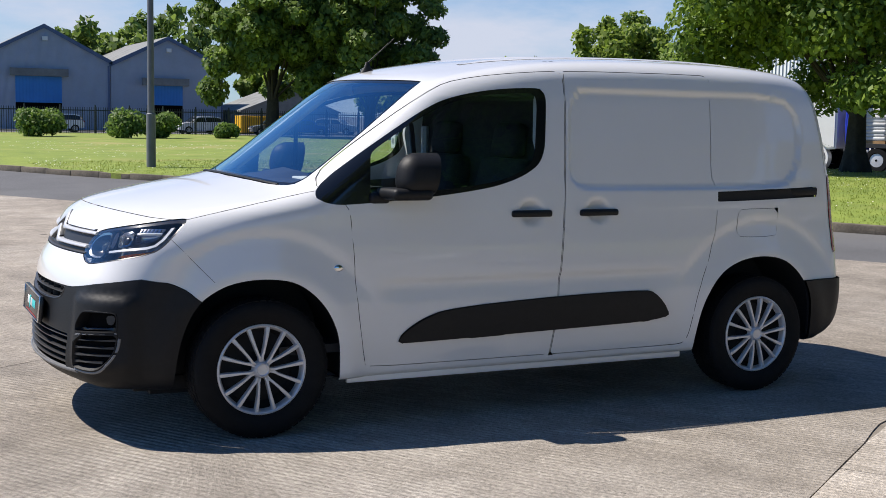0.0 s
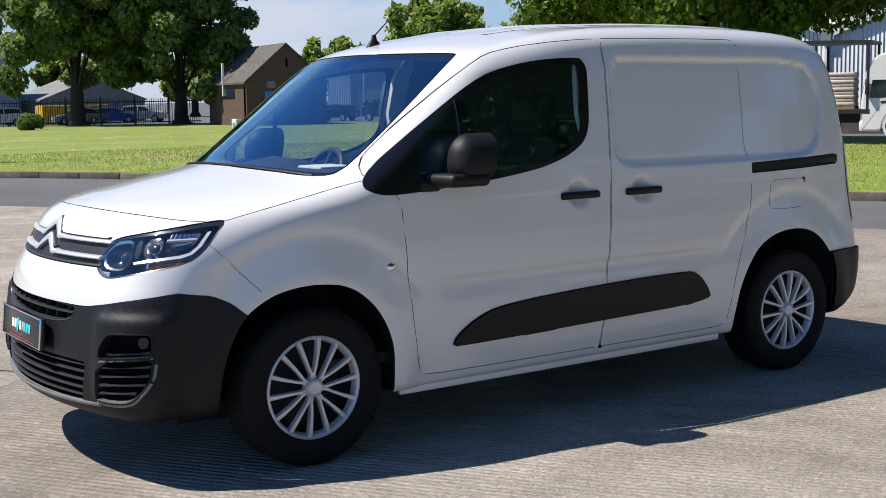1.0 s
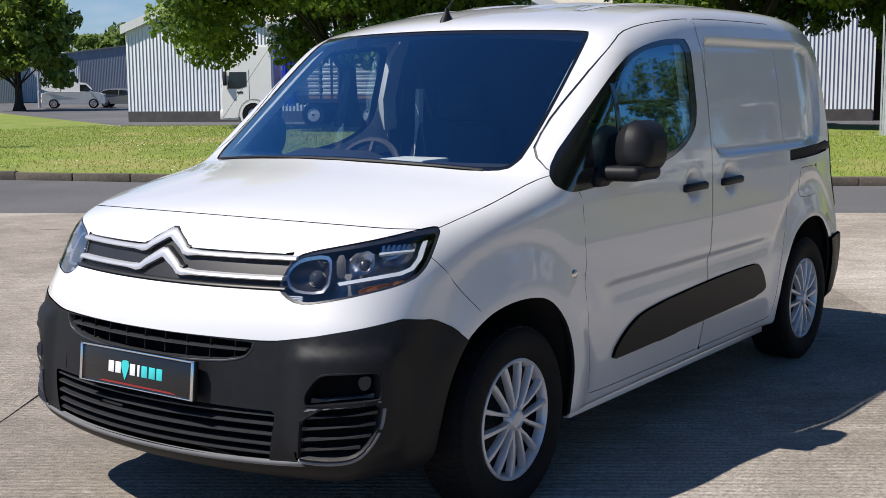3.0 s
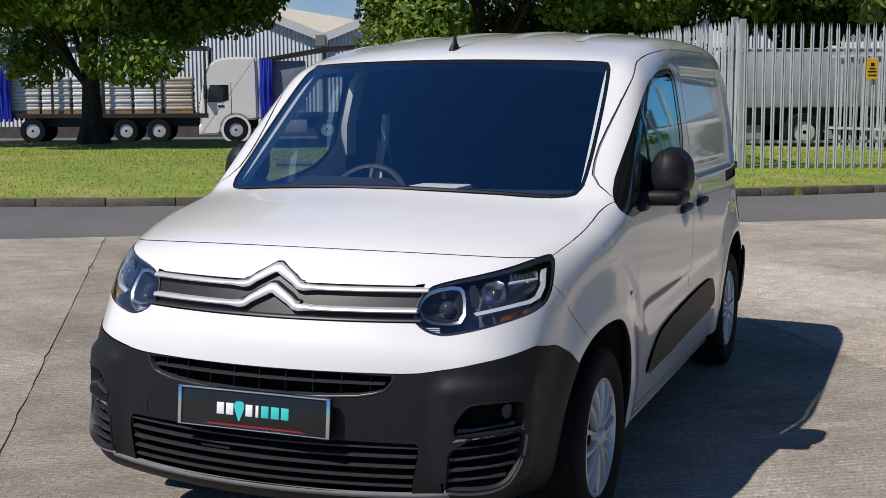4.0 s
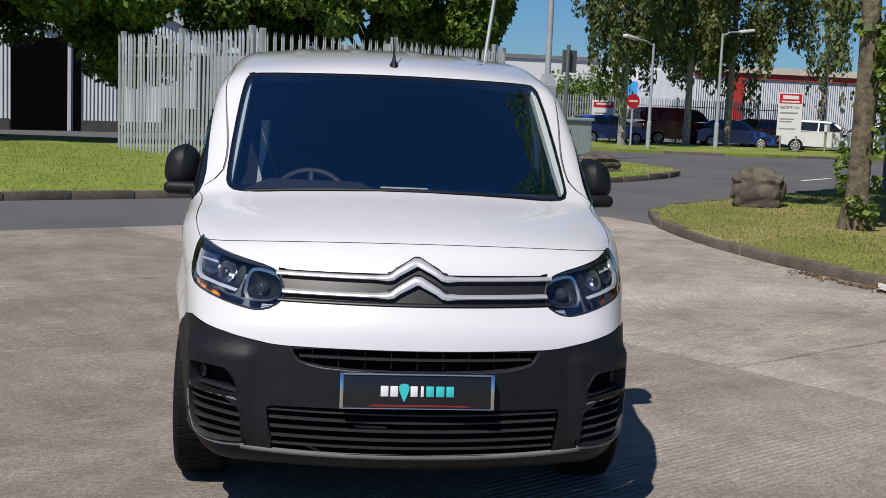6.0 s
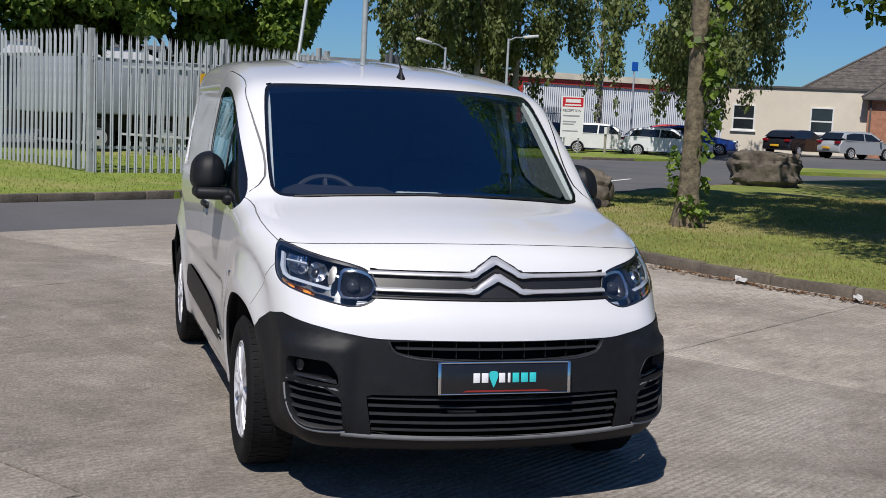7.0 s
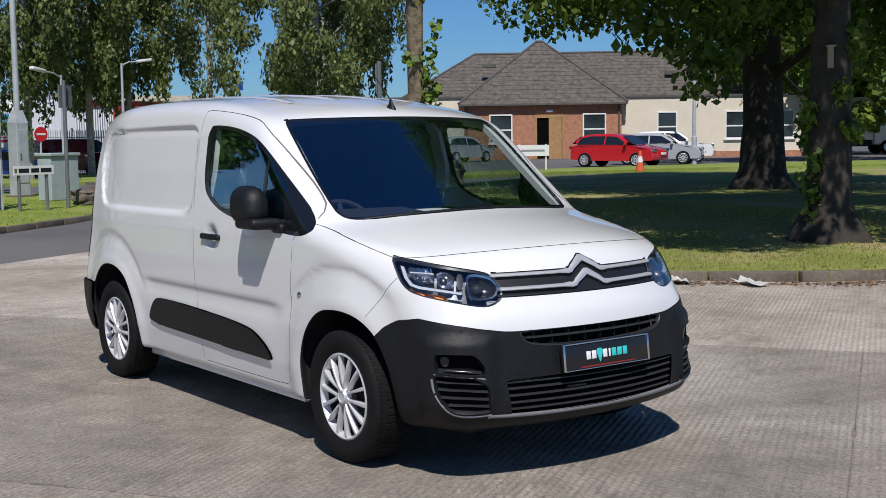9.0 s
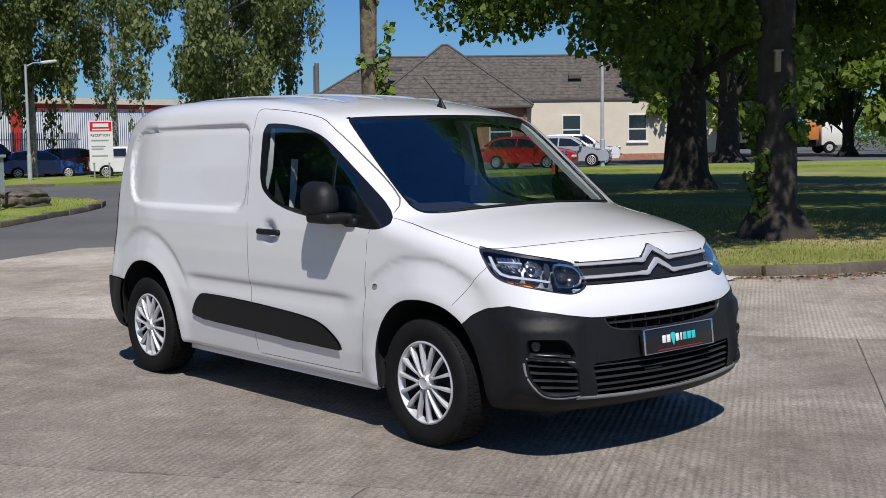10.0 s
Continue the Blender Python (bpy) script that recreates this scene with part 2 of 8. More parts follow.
side_distance = distance_table(VAN_SIDE, -1.6, 4.0, 0.0, 2.1, 0.012)
panel_distance = distance_table(PANEL_L, 1.3, 3.4, 0.9, 1.8, 0.012)


def smax(a, b, k):
    h = np.clip(0.5 + 0.5 * (a - b) / k, 0, 1)
    return b * (1 - h) + a * h + k * h * (1 - h)


def van_field(x, y, z):
    """Negative inside the bodywork."""
    ay = np.abs(y)
    front = 1 - smooth_step(1.0, 1.7, x)
    rear = smooth_step(2.6, 3.3, x)
    wrap = 0.385 * 0.75 - 0.055 * smooth_step(0.95, 1.2, z)
    xs = x - front * wrap * ay ** 2 + rear * 0.10 * ay ** 2
    zs = z + ay ** 2 * 0.085 * smooth_step(0.42, 0.9, z)
    prof = side_distance(xs, zs)
    wz = np.interp(z, [a for a, _ in HALF_W], [b for _, b in HALF_W])
    wz = wz - 0.09 * smooth_step(0.1, -0.65, x) - 0.055 * smooth_step(2.63, 3.43, x) * smooth_step(0.5, 1.0, z) - 0.03 * smooth_step(2.83, 3.43, x)
    # wheel-arch shoulders, each under a pressed groove
    for cx, rise in ((0.0, 0.585), (2.785, 0.60)):
        r = np.hypot(x - cx, z - 0.33)
        wz = wz + 0.016 * np.exp(-((r - 0.42) / 0.07) ** 2) * (z > 0.1)
        d = (r - rise) / np.where(r > rise, 0.022, 0.055)
        wz = wz - 0.0085 * np.exp(-d * d) * smooth_step(0.55, 0.75, z) * smooth_step(-0.42, -0.25, x)
    # waist scallop between the arches, with a firm upper edge
    d = (z - 0.672) / np.where(z > 0.672, 0.024, 0.085)
    wz = wz - 0.0135 * np.exp(-d * d) * smooth_step(0.48, 0.68, x) * smooth_step(2.32, 2.12, x)
    # recessed load-bay panel
    dp = panel_distance(x, z)
    wz = wz - 0.023 * smooth_step(0.010, -0.014, dp)
    # dishes behind the door handles
    for hx, sign in ((1.35, -1), (1.735, -1), (1.305, 1)):
        d = ((x - hx) / 0.060) ** 2 + ((z - 1.002) / 0.052) ** 2
        wz = wz - 0.026 * np.exp(-d * d) * (y * sign > 0)
    side = (ay - wz) * 0.97
    k = 0.03 + 0.055 * smooth_step(0.28, 0.45, z) + 0.10 * smooth_step(0.0, -0.6, x) * smooth_step(1.2, 0.9, z)
    f = smax(prof, side, k)
    # the bumper's corner pods stand a little proud round the fog lamps
    q = ay + 0.6 * (x + 0.75)
    f = f - 0.020 * smooth_step(0.672, 0.628, z) * smooth_step(0.30, 0.36, z) * smooth_step(0.52, 0.60, q) * smooth_step(0.95, 0.89, q) * smooth_step(-0.2, -0.3, x)
    return f


def van_grad(p, e=0.012):
    x, y, z = p[:, 0], p[:, 1], p[:, 2]
    gx = van_field(x + e, y, z) - van_field(x - e, y, z)
    gy = van_field(x, y + e, z) - van_field(x, y - e, z)
    gz = van_field(x, y, z + e) - van_field(x, y, z - e)
    return np.stack([gx, gy, gz], 1) / (2 * e)


def van_project(p, times=3):
    for _ in range(times):
        f = van_field(p[:, 0], p[:, 1], p[:, 2])
        g = van_grad(p)
        p = p - (f / np.maximum((g * g).sum(1), 0.2))[:, None] * g
    return p


def surface_net(step=0.03):
    """A quad mesh of the solid's skin."""
    ax = [np.arange(-1.0, 3.63, step), np.arange(-1.035, 1.036, step), np.arange(0.08, 1.92, step)]
    X, Y, Z = np.meshgrid(*ax, indexing="ij")
    V = van_field(X, Y, Z)
    n = np.array(V.shape) - 1
    corner = [(i, j, k) for i in (0, 1) for j in (0, 1) for k in (0, 1)]
    sl = lambda c: V[c[0]:c[0] + n[0], c[1]:c[1] + n[1], c[2]:c[2] + n[2]]
    inside = sum((sl(c) < 0).astype(int) for c in corner)
    cells = np.argwhere((inside > 0) & (inside < 8))
    index = -np.ones(n, int)
    index[tuple(cells.T)] = np.arange(len(cells))
    total, count = np.zeros((len(cells), 3)), np.zeros(len(cells))
    for a in corner:
        for axis in range(3):
            if a[axis] == 0:
                b = list(a)
                b[axis] = 1
                va, vb = V[tuple((cells + a).T)], V[tuple((cells + b).T)]
                hit = (va < 0) != (vb < 0)
                t = np.where(hit, va / np.where(hit, va - vb, 1), 0)
                p = np.repeat(np.array(a, float)[None], len(cells), 0)
                p[:, axis] += t
                total += p * hit[:, None]
                count += hit
    verts = (cells + total / count[:, None]) * step + np.array([a[0] for a in ax])
    quads = []
    for axis in range(3):
        u, w = [(1, 2), (2, 0), (0, 1)][axis]
        lo = [slice(1, n[0]), slice(1, n[1]), slice(1, n[2])]
        lo[axis] = slice(0, n[axis])
        hi = list(lo)
        hi[axis] = slice(1, n[axis] + 1)
        A, B = V[tuple(lo)] < 0, V[tuple(hi)] < 0
        base = np.argwhere(A != B)
        flip = A[tuple(base.T)]
        base = base + np.array([s.start for s in lo])
        def at(du, dw):
            q = base.copy()
            q[:, u] -= du
            q[:, w] -= dw
            return index[tuple(q.T)]
        q = np.stack([at(1, 1), at(0, 1), at(0, 0), at(1, 0)], 1)
        q[~flip] = q[~flip][:, ::-1]
        quads.append(q)
    return van_project(verts), np.concatenate(quads)
# ---- the van: cutting the skin into its panels ----
def bisect_skin(fixed, lo, hi, inside_low):
    """Where the field changes sign between lo and hi, for whole grids at once."""
    lo, hi = np.full(fixed[0].shape, lo), np.full(fixed[0].shape, hi)
    for _ in range(22):
        mid = (lo + hi) / 2
        inside = fixed[1](mid) < 0
        lo = np.where(inside == inside_low, mid, lo)
        hi = np.where(inside == inside_low, hi, mid)
    return (lo + hi) / 2


TY, TZ, TX = np.arange(0, 0.96, 0.01), np.arange(0.14, 1.80, 0.01), np.arange(-0.9, 3.62, 0.02)
gy, gz = np.meshgrid(TY, TZ, indexing="ij")
FRONT_X = bisect_skin((gy, lambda m: van_field(m, gy, gz)), -1.0, 0.95, False)
gx, gz2 = np.meshgrid(TX, TZ, indexing="ij")
SIDE_Y = bisect_skin((gx, lambda m: van_field(gx, m, gz2)), 0.0, 1.1, True)


def table(T, u, v, us, vs):
    i = min(max((u - us[0]) / (us[1] - us[0]), 0), len(us) - 1.001)
    j = min(max((v - vs[0]) / (vs[1] - vs[0]), 0), len(vs) - 1.001)
    a, b, p, q = int(i), int(j), i - int(i), j - int(j)
    return float((T[a, b] * (1 - p) + T[a + 1, b] * p) * (1 - q) + (T[a, b + 1] * (1 - p) + T[a + 1, b + 1] * p) * q)


def surf_x(y, z):
    """x of the front skin at a half-width and height."""
    return table(FRONT_X, abs(y), z, TY, TZ)


def surf_y(x, z):
    """Half-width of the side skin."""
    return table(SIDE_Y, x, z, TX, TZ)


def vert_array(bm):
    bm.verts.ensure_lookup_table()
    return np.array([v.co for v in bm.verts])


def cut(bm, sd, mask):
    """Cut the faces along the zero line of sd, where mask holds."""
    bm.verts.index_update()
    co = vert_array(bm)
    x, y, z = co.T
    ok = mask(x, y, z)
    f = np.ones(len(x))
    f[ok] = sd(x[ok], y[ok], z[ok])
    f[f == 0] = 1e-9
    edges = list(bm.edges)
    ev = np.array([(e.verts[0].index, e.verts[1].index) for e in edges])
    hit = np.nonzero(ok[ev].all(1) & (f[ev[:, 0]] * f[ev[:, 1]] < 0))[0]
    verts = list(bm.verts)
    later = []
    for k in hit:
        a, b = ev[k]
        fa, fb = f[a], f[b]
        if fa * fb >= 0:
            continue
        t = fa / (fa - fb)
        if t < 0.12:
            verts[a].co = verts[a].co.lerp(verts[b].co, t)
            f[a] = 0
        elif t > 0.88:
            verts[b].co = verts[a].co.lerp(verts[b].co, t)
            f[b] = 0
        else:
            later.append(k)
    value = {v: f[i] for i, v in enumerate(verts)}
    faces = set()
    for k in later:
        a, b = ev[k]
        if f[a] * f[b] >= 0:
            continue
        e = edges[k]
        v0 = e.verts[0]
        fa = value[v0]
        fb = value[e.verts[1]]
        _, nv = bmesh.utils.edge_split(e, v0, fa / (fa - fb))
        value[nv] = 0.0
    for k in hit:
        for vi in ev[k]:
            faces.update(verts[vi].link_faces)
    for fc in faces:
        if not fc.is_valid:
            continue
        s = [value[v] for v in fc.verts]
        if min(s) < 0 < max(s):
            zero = [v for v in fc.verts if value[v] == 0]
            if len(zero) == 2:
                try:
                    bmesh.utils.face_split(fc, zero[0], zero[1])
                except ValueError:
                    pass


def front_q(x, y):
    """A coordinate that runs from the nose's middle round the corner."""
    return np.abs(y) + 0.6 * (x + 0.75)


nose = lambda x, y, z: (x < -0.12) & (z > 0.12)
side = lambda x, y, z: (np.abs(y) > 0.45)


def on_side(pts, rounds=2, sign=0):
    pts = chaikin(pts, rounds)
    return lambda x, y, z: sd_poly(x, z, pts)


def on_nose(pts, rounds=2):
    pts = chaikin(pts, rounds)
    return lambda x, y, z: sd_poly(front_q(x, y), z, pts)


def shifted(sd, d):
    return lambda x, y, z: sd(x, y, z) + d


left = lambda x, y, z: (y < -0.45)
WINDOW = [(0.215, 1.105), (0.30, 1.05), (0.457, 1.053), (0.83, 1.083), (1.10, 1.118), (1.22, 1.147), (1.33, 1.188), (1.425, 1.255), (1.447, 1.43), (1.462, 1.60), (1.39, 1.608), (1.175, 1.595), (0.96, 1.558), (0.82, 1.508), (0.55, 1.338)]
PANE = [(0.545, 1.308), (0.52, 1.285), (0.512, 1.25), (0.505, 1.12), (0.507, 1.10), (0.53, 1.088), (0.63, 1.095), (1.10, 1.138), (1.26, 1.18), (1.37, 1.245), (1.385, 1.375), (1.41, 1.575), (1.36, 1.585), (1.14, 1.57), (0.96, 1.537), (0.78, 1.46)]
DOOR_CAB = [(0.40, 1.06), (0.417, 0.906), (0.445, 0.593), (0.490, 0.310), (0.515, 0.290), (0.95, 0.288), (1.476, 0.288), (1.487, 0.288), (1.488, 0.299), (1.505, 0.45), (1.518, 0.65), (1.53, 0.90), (1.536, 1.13), (1.556, 1.49), (1.572, 1.672), (1.555, 1.690), (1.50, 1.692), (1.205, 1.668), (0.99, 1.635), (0.88, 1.600), (0.72, 1.505), (0.55, 1.385), (0.40, 1.276), (0.28, 1.180), (0.26, 1.12)]
DOOR_SLIDE = [(1.504, 0.288), (1.493, 0.288), (1.494, 0.299), (1.511, 0.45), (1.524, 0.65), (1.536, 0.90), (1.542, 1.13), (1.562, 1.49), (1.578, 1.685), (1.590, 1.697), (2.42, 1.702), (2.465, 1.69), (2.474, 1.64), (2.459, 1.416), (2.446, 1.17), (2.474, 1.13), (2.472, 1.0), (2.45, 0.80), (2.37, 0.59), (2.335, 0.42), (2.322, 0.335), (2.30, 0.295), (2.24, 0.288)]
SKIRT = [(0.650, 0.402), (0.685, 0.452), (0.79, 0.515), (0.925, 0.552), (1.516, 0.583), (2.04, 0.592), (2.10, 0.575), (2.18, 0.49), (2.185, 0.43), (1.526, 0.414), (0.68, 0.394)]
ARCH_F = [(-0.40, 0.02), (-0.385, 0.25), (-0.365, 0.45), (-0.30, 0.615), (-0.20, 0.69), (-0.10, 0.722), (0.024, 0.73), (0.154, 0.708), (0.262, 0.625), (0.338, 0.51), (0.37, 0.386), (0.375, 0.02)]
ARCH_R = [(2.345, 0.02), (2.36, 0.30), (2.388, 0.484), (2.48, 0.65), (2.605, 0.725), (2.76, 0.75), (2.918, 0.73), (3.03, 0.66), (3.10, 0.575), (3.15, 0.45), (3.165, 0.02)]
LAMP = [(0.485, 0.825), (0.52, 0.795), (0.575, 0.780), (0.64, 0.786), (0.79, 0.810), (0.95, 0.838), (1.005, 0.875), (1.035, 0.945), (1.05, 0.992), (1.0, 0.990), (0.90, 0.974), (0.76, 0.953), (0.58, 0.926), (0.535, 0.905), (0.505, 0.87)]
GRILLE = [(-0.6, 0.815), (0.497, 0.815), (0.505, 0.86), (0.540, 0.921), (0.118, 0.923), (0.096, 0.930), (0.03, 0.976), (0.0, 0.984), (-0.6, 0.984)]
FOG = [(0.606, 0.530), (0.64, 0.570), (0.66, 0.583), (0.69, 0.588), (0.83, 0.590), (0.852, 0.586), (0.860, 0.57), (0.858, 0.515), (0.852, 0.508), (0.615, 0.494), (0.604, 0.502)]
FOG_GRILLE = [(0.590, 0.480), (0.578, 0.345), (0.580, 0.336), (0.70, 0.333), (0.765, 0.340), (0.81, 0.365), (0.848, 0.415), (0.860, 0.49), (0.855, 0.496)]
SLOT = [(-0.44, 0.672), (-0.425, 0.645), (-0.40, 0.622), (-0.30, 0.604), (0.0, 0.598), (0.30, 0.604), (0.40, 0.622), (0.425, 0.645), (0.44, 0.672)]
INTAKE = [(-0.515, 0.466), (-0.49, 0.310), (0.0, 0.316), (0.49, 0.310), (0.515, 0.466), (0.0, 0.474)]
SCREEN = [(-0.66, 1.126), (-0.40, 1.146), (0.0, 1.160), (0.40, 1.146), (0.66, 1.126), (0.728, 1.140), (0.727, 1.24), (0.712, 1.40), (0.694, 1.54), (0.674, 1.622), (0.61, 1.630), (0.3, 1.637), (0.0, 1.64), (-0.3, 1.637), (-0.61, 1.630), (-0.674, 1.622), (-0.694, 1.54), (-0.712, 1.40), (-0.727, 1.24), (-0.728, 1.140)]


def bumper_line(x, y, z):
    """Height of the black bumper's upper edge, round the nose and down to the arch."""
    q = front_q(x, y)
    return z - np.interp(q, [0, 0.44, 0.50, 0.63, 0.70, 0.82, 0.93, 1.03, 1.10, 1.165, 1.3], [0.672, 0.672, 0.675, 0.692, 0.703, 0.718, 0.733, 0.716, 0.677, 0.615, 0.46])


def bonnet(x, y, z):
    """Negative on the bonnet: behind its front edge, before the screen, between the wings."""
    ay = np.abs(y)
    front = 1.018 - 0.055 * ay ** 2 - z
    wing = 1.105 + (x - 0.217) * 0.205 - 0.03 * np.clip((x - 0.0) / 0.2, -3, 0) ** 2 * 0.1 - z
    return np.maximum(front, np.where(ay > 0.60, wing, -0.2)) 


screen_front = lambda x, y, z: (x < 1.05) & (z > 1.0)
glass_pts = chaikin(SCREEN, 1)
screen = lambda x, y, z: sd_poly(y, z, glass_pts)

verts, quads = surface_net(0.026)
bm = bmesh.new()
vv = [bm.verts.new(v) for v in verts]
for q in quads:
    try:
        bm.faces.new([vv[i] for i in q])
    except ValueError:
        pass
tag = bm.faces.layers.int.new("panel")
GAP = 0.0015


def region(number, sd, where, gap=0.0, only=(0,)):
    """Cut a panel out; faces inside get its number, those in the gap round it number 1."""
    cut(bm, shifted(sd, gap), where)
    if gap:
        cut(bm, shifted(sd, -gap), where)
    fs = [f for f in bm.faces if f[tag] in only]
    c = np.array([f.calc_center_median() for f in fs])
    ok = where(*c.T)
    d = np.ones(len(c))
    d[ok] = sd(*c[ok].T)
    for f, dist, k in zip(fs, d, ok):
        if k and dist < -gap:
            f[tag] = number
        elif gap and k and dist < gap:
            f[tag] = 100 + number


region(2, on_side(ARCH_F), side)
region(2, on_side(ARCH_R), side)
region(3, screen, screen_front)
region(4, shifted(screen, 0.014), screen_front, only=(3,))
side_glazing = on_side(WINDOW)
region(5, lambda x, y, z: np.maximum(side_glazing(x, y, z), np.interp(z, [1.05, 1.10, 1.20, 1.30, 1.45, 1.60], [0.815, 0.814, 0.792, 0.778, 0.757, 0.723]) - np.abs(y)), side)
region(6, on_side(PANE), side, only=(5,))
region(7, on_nose(LAMP), lambda x, y, z: nose(x, y, z) & (x < -0.2), gap=0.002)
region(8, on_nose(GRILLE, 0), nose)
region(9, bumper_line, lambda x, y, z: (x < -0.2) & (z < 0.85), gap=0.0015)
region(10, lambda x, y, z: sd_poly(y, z, chaikin(SLOT, 1)), lambda x, y, z: x < -0.5, only=(9,))
region(11, lambda x, y, z: sd_poly(y, z, chaikin(INTAKE, 0)), lambda x, y, z: x < -0.5, only=(9,))
region(12, on_nose(FOG, 1), nose, only=(9,))
region(13, on_nose(FOG_GRILLE, 1), nose, only=(9,))
region(14, lambda x, y, z: np.maximum(z - 0.60, 3.06 - x), lambda x, y, z: x > 2.6, gap=0.0015)
region(15, on_side(SKIRT), side, gap=0.0015)
region(16, on_side(DOOR_CAB, 1), side, gap=GAP)
region(17, on_side(DOOR_SLIDE, 1), left, gap=GAP)
region(18, on_side([(2.462, 1.040), (3.20, 1.055), (3.197, 1.111), (2.466, 1.093)], 0), left)
region(19, on_side([(2.625, 0.850), (2.865, 0.850), (2.885, 0.868), (2.885, 0.982), (2.865, 1.0), (2.625, 1.0), (2.605, 0.982), (2.605, 0.868)], 1), left, gap=0.0012)
region(20, on_side([(3.285, 1.17), (3.60, 1.17), (3.60, 0.74), (3.32, 0.745)], 0), lambda x, y, z: (np.abs(y) > 0.6))
region(21, bonnet, lambda x, y, z: (x < 0.5) & (z > 0.9), gap=0.0010)
# edge of the rear door
region(23, lambda x, y, z: np.interp(z, [1.15, 1.30, 1.50, 1.62, 1.70, 1.76], [3.285, 3.262, 3.225, 3.19, 3.145, 3.09]) - x, lambda x, y, z: side(x, y, z) & (x > 2.95) & (z > 1.172) & (z < 1.74), gap=0.0015)
# seam between the bumper's painted end and the wing
region(22, lambda x, y, z: (x + 0.43) * 0.73 + (z - 0.945) * 0.685, lambda x, y, z: side(x, y, z) & (x < -0.19) & (x > -0.52) & (z > 0.695) & (z < 0.955), gap=0.0012)
# wing seam at the foot of the screen pillar
region(1, lambda x, y, z: sd_line(x, z, [(0.205, 1.108), (0.255, 1.118), (0.31, 1.150)]) - 0.002, side)
# roof ditch lines
region(1, lambda x, y, z: np.abs(np.abs(y) - 0.640 + 0.10 * smooth_step(1.3, 0.9, x) * -0.3) - 0.0036, lambda x, y, z: (x > 1.35) & (x < 3.2) & (z > 1.62))

# back onto the true skin, with its true normals
bm.verts.index_update()
P = van_project(vert_array(bm), 2)
N = van_grad(P)
N /= np.linalg.norm(N, axis=1)[:, None]

panels = {}
for f in bm.faces:
    panels.setdefault(f[tag], []).append(f)
van = thing("panel_van", "white panel van with unpainted black bumpers standing on a concrete yard", "van")


def take(number, name, material, offset=0.0, sign=0, label="", parent=None, flat_to=None):
    """One panel as a mesh of its own, moved along the skin's normal."""
    fs = [f for f in panels.get(number, []) if sign == 0 or f.verts[0].co.y * sign > 0]
    used = {}
    polys = []
    for f in fs:
        polys.append([used.setdefault(v.index, len(used)) for v in f.verts])
    if not polys:
        return None
    ids = np.array(list(used))
    co = P[ids] + N[ids] * offset
    me = bpy.data.meshes.new(name)
    me.from_pydata(co.tolist(), [], polys)
    me.polygons.foreach_set("use_smooth", [True] * len(polys))
    me.materials.append(material)
    me.normals_split_custom_set_from_vertices(N[ids].tolist())
    ob = new(name, me)
    ob.parent = parent or van
    if label:
        tagged(ob, label)
    return ob


M_FRIT = mat("black_glazing_band", (0.008, 0.009, 0.011), 0.12, vary=0.1, scale=4, coat=0.5)
# near-black colour carries the shade deep inside the bumper openings
M_HOLE = mat("unlit_recess", (0.004, 0.004, 0.0045), 0.9, vary=0.2, scale=20, spec=0.1)
M_GREY = mat("dark_grey_grille_plastic", (0.011, 0.011, 0.012), 0.45, vary=0.2, scale=25)
M_RED_LENS = mat("red_lamp_lens", (0.22, 0.006, 0.008), 0.12, vary=0.2, scale=30, coat=0.6)
M_AMBER = mat("amber_lens", (0.85, 0.32, 0.03), 0.2, vary=0.3, scale=60)
M_AMBER_DARK = mat("amber_reflection_tray", (0.80, 0.46, 0.14), 0.2, metal=0.6, vary=0.4, scale=60)
M_HOUSING = mat("lamp_interior", (0.20, 0.215, 0.23), 0.3, metal=0.5, vary=0.4, scale=30)
M_BOWL = mat("lamp_reflector", (0.55, 0.57, 0.60), 0.24, metal=1.0, vary=0.15, scale=30)
M_LAMPBLACK = mat("lamp_housing", (0.018, 0.019, 0.023), 0.25, vary=0.3, scale=30)
M_LAMPCASE = mat("lamp_casing", (0.035, 0.038, 0.045), 0.3, metal=0.2, vary=0.4, scale=25)
M_SLAT = mat("satin_grille_slat", (0.026, 0.027, 0.030), 0.38, vary=0.2, scale=25)
M_LIP = mat("satin_grey_lip", (0.19, 0.195, 0.205), 0.4, vary=0.15, scale=12)
M_SATIN = mat("satin_silver", (0.60, 0.60, 0.61), 0.36, metal=0.5, vary=0.08, scale=20)
M_TRIM = mat("pale_grey_cab_trim", (0.62, 0.64, 0.63), 0.7, vary=0.06, scale=10)
M_DASH = mat("dark_dashboard", (0.02, 0.021, 0.024), 0.6, vary=0.2, scale=20, bump=0.1, bump_scale=300)
M_CLOTH = mat("dark_seat_cloth", (0.016, 0.017, 0.02), 0.9, vary=0.3, scale=40)
panels[0] += panels.pop(22, []) + panels.pop(23, [])
take(0, "body", M_WHITE)
# one gap strip for each joint
gap_faces = sum((panels.get(k, []) for k in (1, 107, 109, 114, 115, 116, 117, 119, 121, 122, 123)), [])
group_of = {f: None for f in gap_faces}
joints = []
for f0 in gap_faces:
    if group_of[f0] is None:
        group_of[f0] = len(joints)
        joints.append([f0])
        for f in joints[-1]:
            for e in f.edges:
                for g in e.link_faces:
                    if g in group_of and group_of[g] is None:
                        group_of[g] = group_of[f0]
                        joints[-1].append(g)
for joint in joints:
    if len(joint) > 5:
        panels[1] = joint
        take(1, "panel_gap", M_GAP, -0.006)
take(3, "windscreen_surround", M_FRIT, -0.003)
take(4, "windscreen", M_GLASS, -0.0035, label="sky-tinted windscreen").visible_shadow = False
